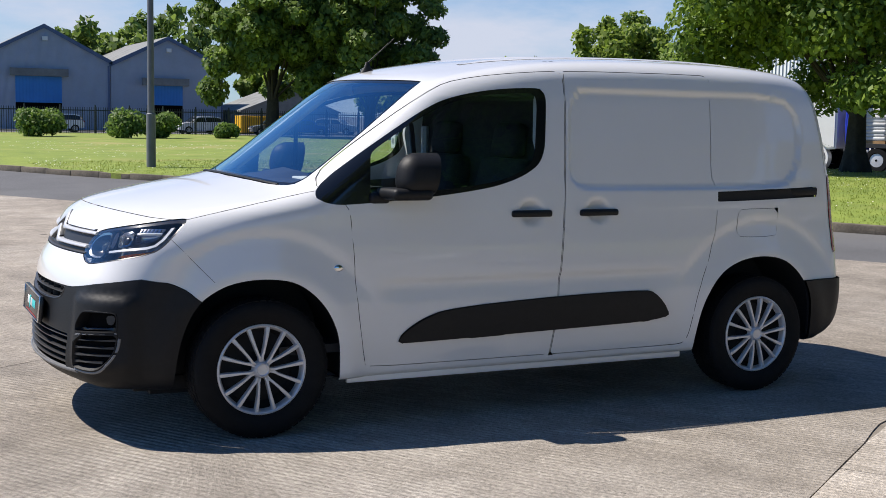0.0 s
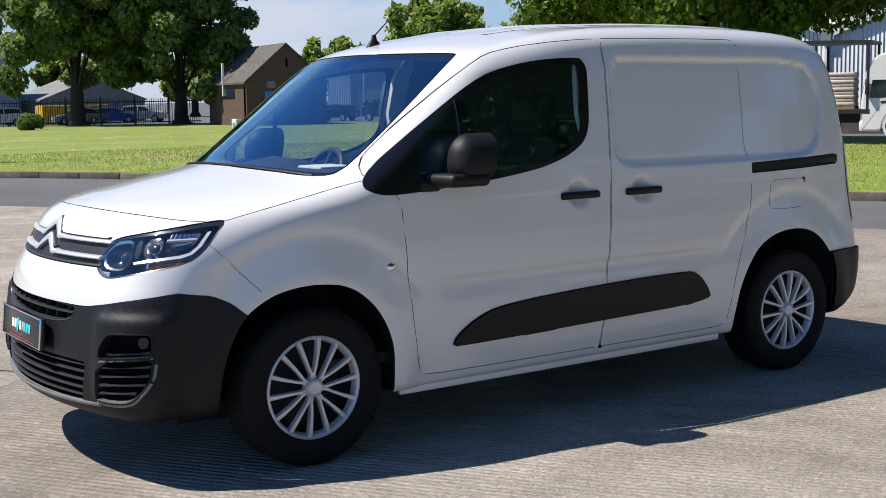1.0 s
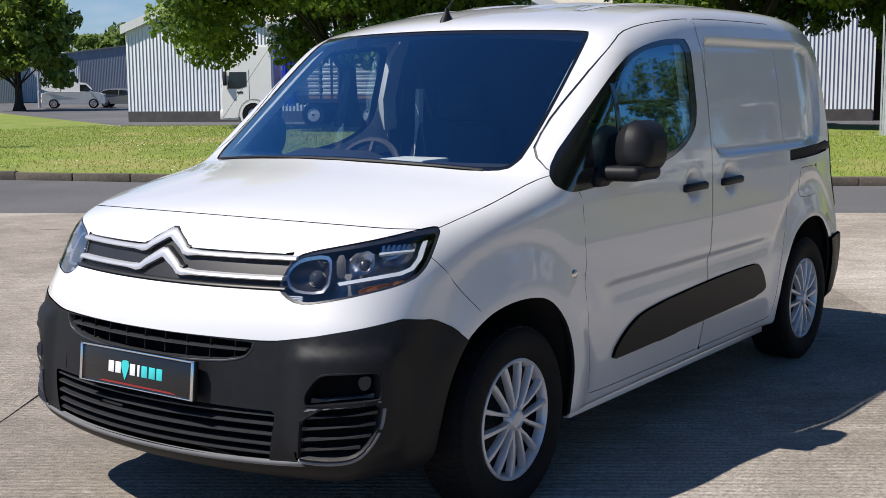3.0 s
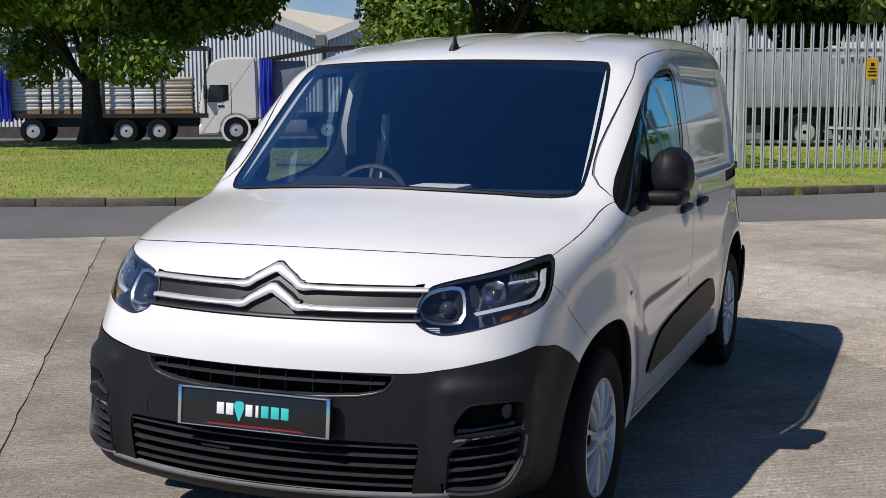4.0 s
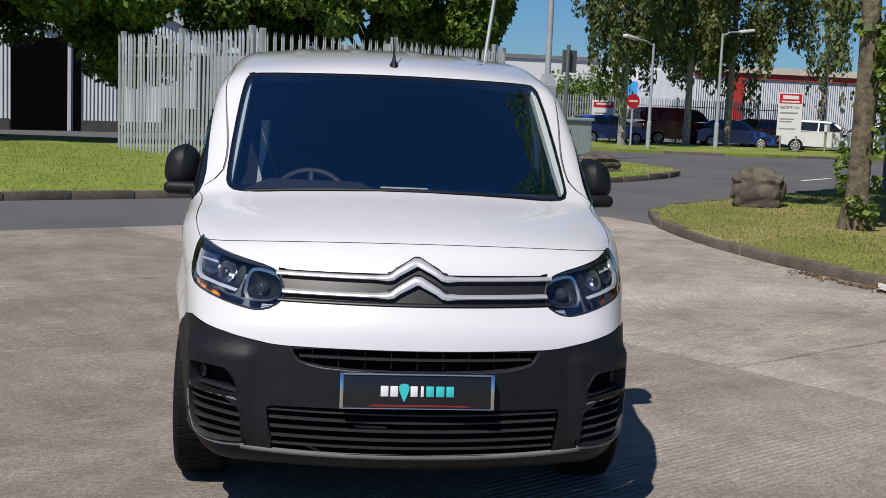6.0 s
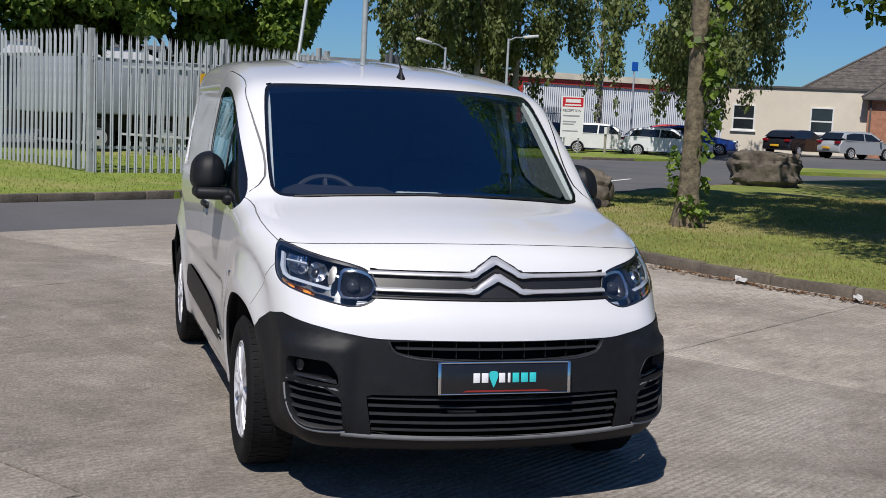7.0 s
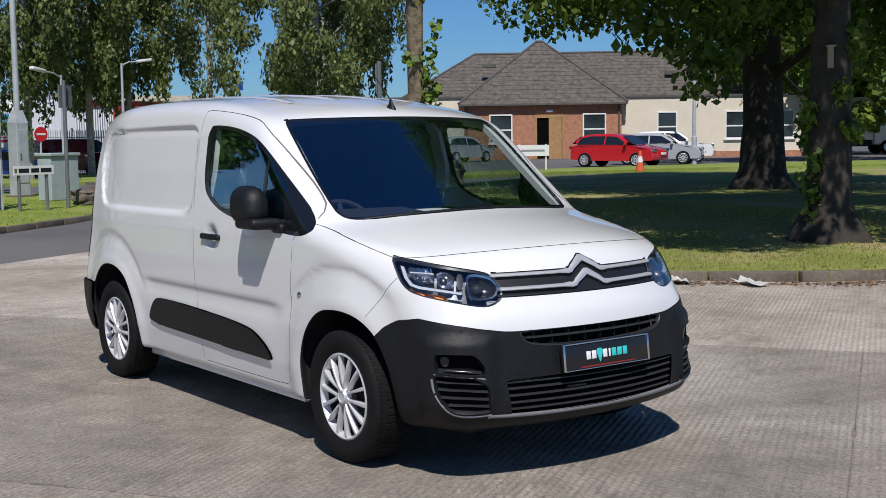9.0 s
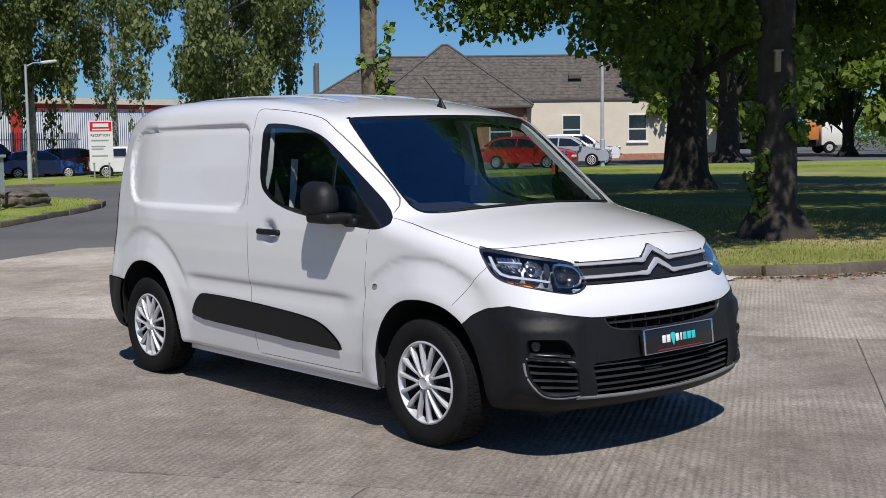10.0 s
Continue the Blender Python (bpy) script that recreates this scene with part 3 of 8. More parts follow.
for s in (-1, 1):
    take(5, "window_surround", M_FRIT, -0.002, s)
    take(6, "side_window", M_GLASS, -0.004, s).visible_shadow = False
    lamp = take(7, "headlamp", M_CLEAR, -0.001, s, "clear headlamp with a dark housing and an amber indicator")
    lamp.visible_shadow = False
    take(7, "housing", M_HOUSING, -0.066, s, parent=lamp)
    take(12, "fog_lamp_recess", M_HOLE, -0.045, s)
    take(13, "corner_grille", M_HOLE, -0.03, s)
    take(15, "side_rubbing_strip", M_BLACK, 0.012, s, "black plastic door strip")
    take(16, "cab_door", M_WHITE, 0.0, s)
    take(20, "tail_lamp", M_RED_LENS, 0.004, s)
take(8, "grille", M_GREY, -0.012)
take(9, "front_bumper", M_BLACK, 0.003, label="unpainted black front bumper")
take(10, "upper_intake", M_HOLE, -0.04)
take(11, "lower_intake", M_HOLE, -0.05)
take(14, "rear_bumper", M_BLACK, 0.018, label="unpainted black rear bumper")
take(17, "sliding_door", M_WHITE)
take(18, "door_rail", M_DARK, -0.012)
take(19, "fuel_flap", M_WHITE, 0.001)
take(21, "bonnet", M_WHITE)
bm.free()


# walls of the openings, from the skin inwards
for s in (-1, 1):
    for pts, cx in ((ARCH_F, 0.0), (ARCH_R, 2.785)):
        b = bmesh.new()
        line = [p for p in chaikin(pts, 2) if p[1] > 0.14]
        line = sorted(line, key=lambda p: math.atan2(p[1] - 0.25, p[0] - cx), reverse=True)
        rows = []
        for k, yy in enumerate((None, -0.012, -0.05, 0.48)):
            row = []
            for px, pz in line:
                out = surf_y(px, pz)
                y = out if yy is None else (out + yy if yy < 0 else yy)
                grow = (0, 0.0, 0.03, 0.03)[k]
                a = math.atan2(pz - 0.3, px - cx)
                row.append(b.verts.new((px + math.cos(a) * grow, s * y, pz + math.sin(a) * grow)))
            rows.append(row)
        for r0, r1 in zip(rows, rows[1:]):
            for i in range(len(line) - 1):
                b.faces.new((r0[i], r0[i + 1], r1[i + 1], r1[i]))
        b.faces.new(rows[-1])
        bmesh.ops.recalc_face_normals(b, faces=b.faces[:])
        part("wheel_arch_liner", b, M_DARK, van)


def nose_ribbon(name, path, half, proud, depth, material, parent=None, label=""):
    """A moulded strip along (y, z) points on the nose; half: half its height."""
    b = bmesh.new()
    rings = []
    n = len(path)
    for i, (y, z) in enumerate(path):
        ty, tz = path[min(i + 1, n - 1)][0] - path[max(i - 1, 0)][0], path[min(i + 1, n - 1)][1] - path[max(i - 1, 0)][1]
        L = math.hypot(ty, tz)
        ny, nz = -tz / L, ty / L
        h = half[i] if isinstance(half, list) else half
        ring = []
        for o, e in ((-1, depth), (-0.85, 0.2 * depth - proud), (-0.35, -proud), (0.35, -proud), (0.85, 0.2 * depth - proud), (1, depth)):
            yy, zz = y + ny * h * o, z + nz * h * o
            ring.append(b.verts.new((surf_x(yy, zz) + e, yy, zz)))
        rings.append(ring)
    for r0, r1 in zip(rings, rings[1:]):
        for k in range(5):
            b.faces.new((r0[k], r0[k + 1], r1[k + 1], r1[k]))
    b.faces.new(rings[0])
    b.faces.new(rings[-1][::-1])
    bmesh.ops.recalc_face_normals(b, faces=b.faces[:])
    return part(name, b, material, parent or van, label, angle=50)


def spread(a, b, n):
    return [(a[0] + (b[0] - a[0]) * i / n, a[1] + (b[1] - a[1]) * i / n) for i in range(n)]


# the two bright strips that rise to a double peak in the middle
for zb, zp, w in ((0.909, 0.962, 0.0085), (0.850, 0.902, 0.0085)):
    ends = 0.492 if zb > 0.88 else 0.470
    path = spread((-ends, zb), (-0.105, zb), 9) + [(-0.105, zb), (-0.088, zb + 0.004), (-0.07, zb + 0.018), (-0.022, zp - 0.008), (-0.008, zp), (0.008, zp), (0.022, zp - 0.008), (0.07, zb + 0.018), (0.088, zb + 0.004), (0.105, zb)] + spread((0.105, zb), (ends, zb), 9)[1:] + [(ends, zb)]
    half = [0.0075 if abs(y) > 0.11 else 0.0115 + 0.006 * (1 - abs(y) / 0.11) for y, _ in path]
    nose_ribbon("bright_strip", path, half, 0.008, 0.02, M_SATIN, label="bright metal grille strip with a central peak")
    nose_ribbon("strip_backing", [(y, z + 0.014) for y, z in path if abs(y) < 0.12], 0.006, 0.004, 0.02, M_GREY)
nose_ribbon("grille_lip", spread((-0.485, 0.822), (0.485, 0.822), 16) + [(0.485, 0.822)], 0.006, 0.002, 0.02, M_GREY)
# slats and ribs of the two intakes
for z, half in ((0.640, 0.405),):
    nose_ribbon("intake_slat", spread((-half, z), (half, z), 18) + [(half, z)], 0.0045, 0.0, 0.035, M_SLAT)
nose_ribbon("intake_lip", chaikin([(-0.435, 0.668), (-0.425, 0.640), (-0.40, 0.617), (-0.30, 0.599), (0, 0.593), (0.30, 0.599), (0.40, 0.617), (0.425, 0.640), (0.435, 0.668)], 1, False), 0.006, 0.005, 0.02, M_SLAT)
for k in range(9):
    y = -0.36 + 0.09 * k
    nose_ribbon("intake_rib", [(y, 0.607), (y, 0.636), (y, 0.667)], 0.0022, -0.010, 0.038, M_GREY)
for z in (0.452, 0.424, 0.393, 0.362, 0.334):
    half = 0.488 + (z - 0.31) * 0.14
    nose_ribbon("intake_slat", spread((-half, z), (half, z), 20) + [(half, z)], 0.006, -0.003, 0.045, M_SLAT)
nose_ribbon("radar_cover", [(0.10, 0.408), (0.15, 0.408), (0.21, 0.408)], 0.010, -0.012, 0.04, M_GREY)
nose_ribbon("lower_lip", chaikin([(-0.60, 0.312), (-0.50, 0.307), (-0.3, 0.303), (0, 0.303), (0.3, 0.303), (0.50, 0.307), (0.60, 0.312)], 2, False), 0.008, 0.012, 0.01, M_LIP)
nose_ribbon("towing_eye_cover", [(0.432, 0.508), (0.462, 0.508), (0.492, 0.508)], 0.030, 0.0045, 0.004, M_BLACK)


def q_to_y(q, z):
    """The half-width on the nose whose corner coordinate is q at a height."""
    lo, hi = 0.3, 0.9
    for _ in range(24):
        mid = (lo + hi) / 2
        if mid + 0.6 * (surf_x(mid, z) + 0.75) < q:
            lo = mid
        else:
            hi = mid
    return lo


def skin_patch(name, pts, depth, material, parent, s, thick=0.006, rounds=1, label=""):
    """A plate that follows the nose at a depth under the skin, its outline in (q, z)."""
    b = bmesh.new()
    pts = chaikin(pts, rounds) if rounds else pts
    c = (sum(p[0] for p in pts) / len(pts), sum(p[1] for p in pts) / len(pts))
    def place(p, d):
        y = q_to_y(p[0], p[1])
        x = surf_x(y, p[1])
        g = van_grad(np.array([[x, y, p[1]]]))[0]
        g /= np.linalg.norm(g)
        v = Vector((x, y, p[1])) - Vector(g) * d
        v.y *= s
        return v
    centre = b.verts.new(place(c, depth))
    mid = [b.verts.new(place(((p[0] + c[0]) / 2, (p[1] + c[1]) / 2), depth)) for p in pts]
    rim_v = [b.verts.new(place(p, depth)) for p in pts]
    back = [b.verts.new(place(p, depth + thick)) for p in pts]
    n = len(pts)
    for i in range(n):
        j = (i + 1) % n
        b.faces.new((centre, mid[i], mid[j]))
        b.faces.new((mid[i], rim_v[i], rim_v[j], mid[j]))
        b.faces.new((rim_v[i], back[i], back[j], rim_v[j]))
    bmesh.ops.recalc_face_normals(b, faces=b.faces[:])
    return part(name, b, material, parent, label, angle=50)


def skin_point(p, d, s):
    """A point on the nose at corner coordinate and height, d metres under the skin."""
    y = q_to_y(p[0], p[1])
    x = surf_x(y, p[1])
    g = van_grad(np.array([[x, y, p[1]]]))[0]
    g /= np.linalg.norm(g)
    v = Vector((x, y, p[1])) - Vector(g) * d
    v.y *= s
    return v


def skin_wall(name, pts, top, floor, lip, material, s):
    """A collar round an opening: a raised lip and walls that go down to its floor."""
    b = bmesh.new()
    c = (sum(p[0] for p in pts) / len(pts), sum(p[1] for p in pts) / len(pts))
    rows = []
    for out, d in ((lip, 0.0), (lip * 0.6, top), (0.0, top), (-0.003, 0.002), (-0.006, floor)):
        row = []
        for p in pts:
            L = math.hypot(p[0] - c[0], p[1] - c[1])
            row.append(b.verts.new(skin_point((p[0] + (p[0] - c[0]) / L * out, p[1] + (p[1] - c[1]) / L * out), d, s)))
        rows.append(row)
    n = len(pts)
    for r0, r1 in zip(rows, rows[1:]):
        for i in range(n):
            b.faces.new((r0[i], r0[(i + 1) % n], r1[(i + 1) % n], r1[i]))
    bmesh.ops.recalc_face_normals(b, faces=b.faces[:])
    return part(name, b, material, van, angle=50)


def nose_sweep(name, path, material, s):
    """A slim moulded edge along (q, z) points."""
    b = bmesh.new()
    tube(b, [skin_point(p, 0.0, s) for p in chaikin(path, 2, False)], 0.0075, 8)
    return part(name, b, material, van, angle=60)


def skin_bowl(name, pts, edge, floor, material, parent, s, shift=(0, 0), rounds=1, label=""):
    """A hollow behind the lens: its mouth at one depth, its middle at another."""
    b = bmesh.new()
    pts = chaikin(pts, rounds) if rounds else pts
    c = (sum(p[0] for p in pts) / len(pts) + shift[0], sum(p[1] for p in pts) / len(pts) + shift[1])
    rows = []
    for k, u in ((0.0, 1.0), (0.35, 0.9), (0.7, 0.7), (0.92, 0.42), (1.0, 0.15)):
        rows.append([b.verts.new(skin_point((c[0] + (p[0] - c[0]) * u, c[1] + (p[1] - c[1]) * u), edge + (floor - edge) * k, s)) for p in pts])
    n = len(pts)
    for r0, r1 in zip(rows, rows[1:]):
        for i in range(n):
            b.faces.new((r0[i], r0[(i + 1) % n], r1[(i + 1) % n], r1[i]))
    b.faces.new(rows[-1])
    bmesh.ops.recalc_face_normals(b, faces=b.faces[:])
    return part(name, b, material, parent, label, angle=40)


def skin_strip(name, outer, inner, d_out, d_in, material, parent, s, closed=False, label=""):
    """A moulded strip between two lines of (q, z) points, each at its own depth, with a returned edge."""
    b = bmesh.new()
    rows = [[b.verts.new(skin_point(p, d, s)) for p in pts] for pts, d in ((outer, d_out + 0.012), (outer, d_out), (inner, d_in), (inner, d_in + 0.012))]
    n = len(outer)
    for r0, r1 in zip(rows, rows[1:]):
        for i in range(n if closed else n - 1):
            j = (i + 1) % n
            b.faces.new((r0[i], r0[j], r1[j], r1[i]))
    bmesh.ops.recalc_face_normals(b, faces=b.faces[:])
    return part(name, b, material, parent, label, angle=50)


M_LENS = mat("projector_glass", (0.03, 0.034, 0.04), 0.12, vary=0.2, scale=30, spec=0.35)
M_GUIDE = mat("frosted_light_guide", (0.42, 0.46, 0.52), 0.2, vary=0.1, scale=40, coat=0.5)
lamps = [o for o in van.children if o.name.startswith("headlamp")]
for s, lamp in zip((-1, 1), lamps):
    # dipped beam: a six-sided bezel with a hollow and a dark glass ball
    eye = [(0.515, 0.862), (0.532, 0.829), (0.60, 0.820), (0.658, 0.829), (0.668, 0.900), (0.650, 0.918), (0.566, 0.906), (0.530, 0.886)]
    rim_line = [(0.507, 0.860), (0.526, 0.820), (0.60, 0.811), (0.668, 0.820), (0.680, 0.905), (0.657, 0.928), (0.56, 0.915), (0.524, 0.892)]
    skin_strip("projector_bezel", chaikin(rim_line, 1), chaikin(eye, 1), 0.012, 0.017, M_BOWL, lamp, s, True)
    skin_bowl("projector_hollow", eye, 0.016, 0.058, M_LAMPBLACK, lamp, s)
    b = bmesh.new()
    bmesh.ops.create_uvsphere(b, u_segments=24, v_segments=14, radius=0.028, matrix=Matrix.Translation(skin_point((0.612, 0.868), 0.050, s)))
    part("projector_glass", b, M_LENS, lamp)
    # main beam: two hollows with a dark partition, and an upper ribbed shade
    skin_bowl("reflector", [(0.735, 0.930), (0.742, 0.868), (0.80, 0.868), (0.832, 0.885), (0.828, 0.945)], 0.016, 0.060, M_BOWL, lamp, s, (0.012, 0.01), label="bright hollow reflector")
    skin_bowl("reflector", [(0.842, 0.945), (0.842, 0.888), (0.90, 0.886), (0.955, 0.902), (0.975, 0.945), (0.968, 0.960)], 0.016, 0.062, M_BOWL, lamp, s, (-0.01, 0.012))
    skin_bowl("bulb_shade", [(0.775, 0.920), (0.778, 0.882), (0.812, 0.880), (0.822, 0.915)], 0.020, 0.012, M_LAMPBLACK, lamp, s)
    for k in range(6):
        q = 0.852 + 0.018 * k
        skin_patch("reflector_rib", [(q, 0.934), (q + 0.010, 0.935), (q + 0.011, 0.955), (q + 0.001, 0.953)], 0.013, M_CHROME, lamp, s, 0.012, 0)
    skin_patch("reflector_shelf", [(0.845, 0.925), (0.965, 0.930), (0.968, 0.936), (0.845, 0.932)], 0.010, M_GUIDE, lamp, s, 0.012, 0)
    # the angled light guide under and outside the reflectors
    skin_strip("light_guide", [(0.700, 0.848), (0.80, 0.861), (0.92, 0.874), (0.955, 0.884), (0.978, 0.908), (0.994, 0.958)], [(0.708, 0.838), (0.80, 0.850), (0.925, 0.862), (0.966, 0.875), (0.993, 0.905), (1.009, 0.959)], 0.012, 0.008, M_GUIDE, lamp, s)
    skin_patch("lamp_baffle", [(0.690, 0.925), (0.695, 0.860), (0.728, 0.862), (0.724, 0.930)], 0.014, M_LAMPBLACK, lamp, s)
    # indicator tray, with the bulb's amber reflection put into its colour
    skin_bowl("indicator_tray", [(0.775, 0.832), (0.785, 0.806), (0.90, 0.826), (0.965, 0.848), (0.978, 0.866), (0.94, 0.850)], 0.014, 0.045, M_AMBER_DARK, lamp, s, label="indicator tray coloured by the amber bulb reflection")
    skin_patch("indicator", [(0.900, 0.846), (0.903, 0.828), (0.935, 0.834), (0.945, 0.850)], 0.022, M_AMBER, lamp, s, label="amber indicator")
    skin_patch("indicator", [(0.800, 0.830), (0.806, 0.813), (0.850, 0.820), (0.848, 0.838)], 0.024, M_AMBER, lamp, s)
    for k in range(4):
        skin_patch("side_reflector", [(0.522 + 0.006 * k, 0.806 - 0.0055 * k), (0.575, 0.806 - 0.0055 * k), (0.578, 0.8025 - 0.0055 * k), (0.525 + 0.006 * k, 0.8025 - 0.0055 * k)], 0.010, M_GUIDE, lamp, s, 0.010, 0)
    # dark printed band round the lens
    rim_pts = chaikin(LAMP, 1)
    lc = (0.76, 0.885)
    b = bmesh.new()
    outer = [b.verts.new(skin_point((lc[0] + (p[0] - lc[0]) * 0.995, lc[1] + (p[1] - lc[1]) * 0.995), 0.004, s)) for p in rim_pts]
    inner = [b.verts.new(skin_point((lc[0] + (p[0] - lc[0]) * 0.962, lc[1] + (p[1] - lc[1]) * (0.86 if p[1] > lc[1] else 0.93)), 0.006, s)) for p in rim_pts]
    for i in range(len(rim_pts)):
        j = (i + 1) % len(rim_pts)
        b.faces.new((outer[i], outer[j], inner[j], inner[i]))
    bmesh.ops.recalc_face_normals(b, faces=b.faces[:])
    part("lens_band", b, M_LAMPBLACK, lamp)
    skin_patch("fog_lamp_sill", [(0.615, 0.487), (0.86, 0.505), (0.862, 0.497), (0.60, 0.478)], -0.004, M_LIP, van, s, 0.03, 0)
    skin_patch("fog_lamp_floor", [(0.62, 0.515), (0.85, 0.525), (0.85, 0.51), (0.615, 0.50)], 0.02, M_LAMPBLACK, van, s, 0.02, 0)
    skin_patch("fog_lamp", [(0.79, 0.572), (0.80, 0.535), (0.83, 0.532), (0.845, 0.555), (0.835, 0.577)], 0.03, M_LAMPCASE, van, s)
    for z, a, c in ((0.458, 0.588, 0.853), (0.425, 0.585, 0.846), (0.392, 0.583, 0.832), (0.360, 0.581, 0.795)):
        skin_patch("corner_slat", [(a, z - 0.006), (c, z + 0.006), (c, z + 0.017), (a, z + 0.005)], 0.006, M_SLAT, van, s, 0.03, 0)
    # walls of the two corner openings, and the bright edge that sweeps up outside the lower one
    for name, pts in (("fog_lamp_frame", FOG), ("corner_grille_frame", FOG_GRILLE)):
        skin_wall(name, chaikin(pts, 1), -0.006, 0.045, 0.009, M_BLACK, s)
    nose_sweep("corner_lip", [(0.575, 0.322), (0.66, 0.318), (0.74, 0.322), (0.79, 0.338), (0.835, 0.380), (0.862, 0.425), (0.872, 0.48)], M_LIP, s)

# front plate carrier with plain colour blocks in place of the dealer's mark
b = bmesh.new()
box(b, -0.015, 0.004, -0.265, 0.265, -0.061, 0.061, 0.004)
plate = part("number_plate", b, mat("black_plate", (0.012, 0.012, 0.014), 0.25, vary=0.2, scale=20), van, "black dealer plate in a bright frame")
px = surf_x(0.0, 0.54) - 0.012
lean = math.degrees(math.atan2(surf_x(0, 0.595) - surf_x(0, 0.487), 0.108))
plate.matrix_basis = pose(px + 0.004, 0, 0.540, 0, lean, 0)
for y0, y1, z0, z1 in ((-0.265, 0.265, 0.055, 0.061), (-0.265, 0.265, -0.061, -0.057), (0.253, 0.265, -0.06, 0.06), (-0.265, -0.253, -0.06, 0.06)):
    b = bmesh.new()
    box(b, -0.019, -0.013, y0, y1, z0, z1, 0.001)
    part("plate_frame", b, M_CHROME, plate)
M_TEAL = mat("teal_print", (0.04, 0.55, 0.55), 0.4)
M_INK = mat("white_print", (0.8, 0.8, 0.8), 0.4)
for y, w, mm in ((0.113, 0.026, M_INK), (0.080, 0.026, M_INK), (0.012, 0.024, M_INK), (-0.016, 0.010, M_INK), (-0.043, 0.026, M_TEAL), (-0.078, 0.028, M_TEAL), (-0.112, 0.026, M_TEAL)):
    b = bmesh.new()
    box(b, -0.0165, -0.014, y - w / 2, y + w / 2, -0.018, 0.018, 0.0006)
    part("mark_block", b, mm, plate)
b = bmesh.new()
prism(b, chaikin([(-0.019, 0.014), (-0.012, 0.026), (0.012, 0.026), (0.019, 0.014), (0.014, -0.006), (0.001, -0.036), (-0.001, -0.036), (-0.014, -0.006)], 2), 0.003, pose(-0.0175, 0.046, 0, 0, 0, 90) @ pose(0, -0.003, 0))
part("mark_pin", b, M_TEAL, plate)
b = bmesh.new()
prism(b, [(-0.19, -0.052), (0.17, -0.052), (0.15, -0.046), (-0.16, -0.047)], 0.002, pose(-0.017, 0, 0, 0, 0, 90) @ pose(0, -0.002, 0))
part("mark_stripe", b, mat("red_print", (0.25, 0.02, 0.015), 0.4), plate)


# ---- wheels ----
def wheel(cx, s):
    b = bmesh.new()
    prof = [(0.195, 0.075), (0.215, 0.092), (0.25, 0.104), (0.285, 0.103), (0.303, 0.092), (0.3105, 0.080), (0.314, 0.05), (0.315, 0.0), (0.314, -0.05), (0.305, -0.09), (0.26, -0.10), (0.2, -0.09)]
    lathe(b, [(r, a * s) for r, a in prof], 64)
    bmesh.ops.recalc_face_normals(b, faces=b.faces[:])
    w = part("wheel", b, M_TYRE, van, "black tyre with a silver fork-spoked wheel trim")
    w.matrix_basis = pose(cx, s * 0.775, 0.315)
    # tread blocks
    b = bmesh.new()
    for k in range(56):
        for y0, y1, sk in ((-0.083, -0.052, 0.02), (-0.047, -0.003, -0.02), (0.003, 0.047, 0.02), (0.052, 0.083, -0.02)):
            turn = Matrix.Rotation(2 * math.pi * k / 56 + sk, 3, 'Y')
            top = 0.3165 if abs(y0 + y1) < 0.1 else 0.3135
            low = [b.verts.new(turn @ Vector((x, y, 0.308))) for x, y in ((-0.0135, y0), (0.0135, y0), (0.0135, y1), (-0.0135, y1))]
            up = [b.verts.new(turn @ Vector((x, y, top))) for x, y in ((-0.0125, y0), (0.0125, y0), (0.0125, y1), (-0.0125, y1))]
            b.faces.new(up)
            for i in range(4):
                b.faces.new((low[i], low[(i + 1) % 4], up[(i + 1) % 4], up[i]))
    part("tread", b, M_TYRE, w, smooth=False)
    b = bmesh.new()
    lathe(b, [(0.0, 0.030 * s), (0.05, 0.030 * s), (0.07, 0.0), (0.165, -0.005 * s), (0.188, 0.03 * s), (0.197, 0.082 * s)], 48)
    bmesh.ops.recalc_face_normals(b, faces=b.faces[:])
    part("rim", b, M_DARK, w)
    b = bmesh.new()
    lathe(b, [(0.184, 0.058 * s), (0.189, 0.074 * s), (0.193, 0.088 * s), (0.199, 0.093 * s), (0.206, 0.090 * s), (0.208, 0.080 * s)], 72)
    # seven forked spokes: each pair parts from one root near the hub
    n = 7
    for k in range(n):
        for side_of in (-1, 1):
            rows = []
            for r, off, wd, dep in ((0.030, 0.0, 0.010, 0.088), (0.058, 0.006, 0.0070, 0.091), (0.080, 0.0145, 0.0062, 0.0935), (0.12, 0.0265, 0.0072, 0.095), (0.160, 0.0375, 0.0088, 0.094), (0.196, 0.0465, 0.0100, 0.089)):
                z = side_of * off
                rows.append([b.verts.new((r, (dep - 0.026) * s, z - wd)), b.verts.new((r, (dep - 0.003) * s, z - wd)), b.verts.new((r, dep * s, z - wd * 0.72)), b.verts.new((r, dep * s, z + wd * 0.72)), b.verts.new((r, (dep - 0.003) * s, z + wd)), b.verts.new((r, (dep - 0.026) * s, z + wd))])
            for r0, r1 in zip(rows, rows[1:]):
                for i in range(5):
                    b.faces.new((r0[i], r0[i + 1], r1[i + 1], r1[i]))
            bmesh.ops.transform(b, matrix=Matrix.Rotation(2 * math.pi * (k + 0.15) / n, 4, 'Y'), verts=[v for r in rows for v in r])
    bmesh.ops.recalc_face_normals(b, faces=b.faces[:])
    part("wheel_trim", b, M_SILVER, w, "silver multi-spoke wheel trim", angle=40)
    b = bmesh.new()
    lathe(b, [(0.0, 0.095 * s), (0.024, 0.096 * s), (0.028, 0.100 * s), (0.031, 0.099 * s), (0.035, 0.092 * s), (0.039, 0.086 * s), (0.044, 0.066 * s)], 32)
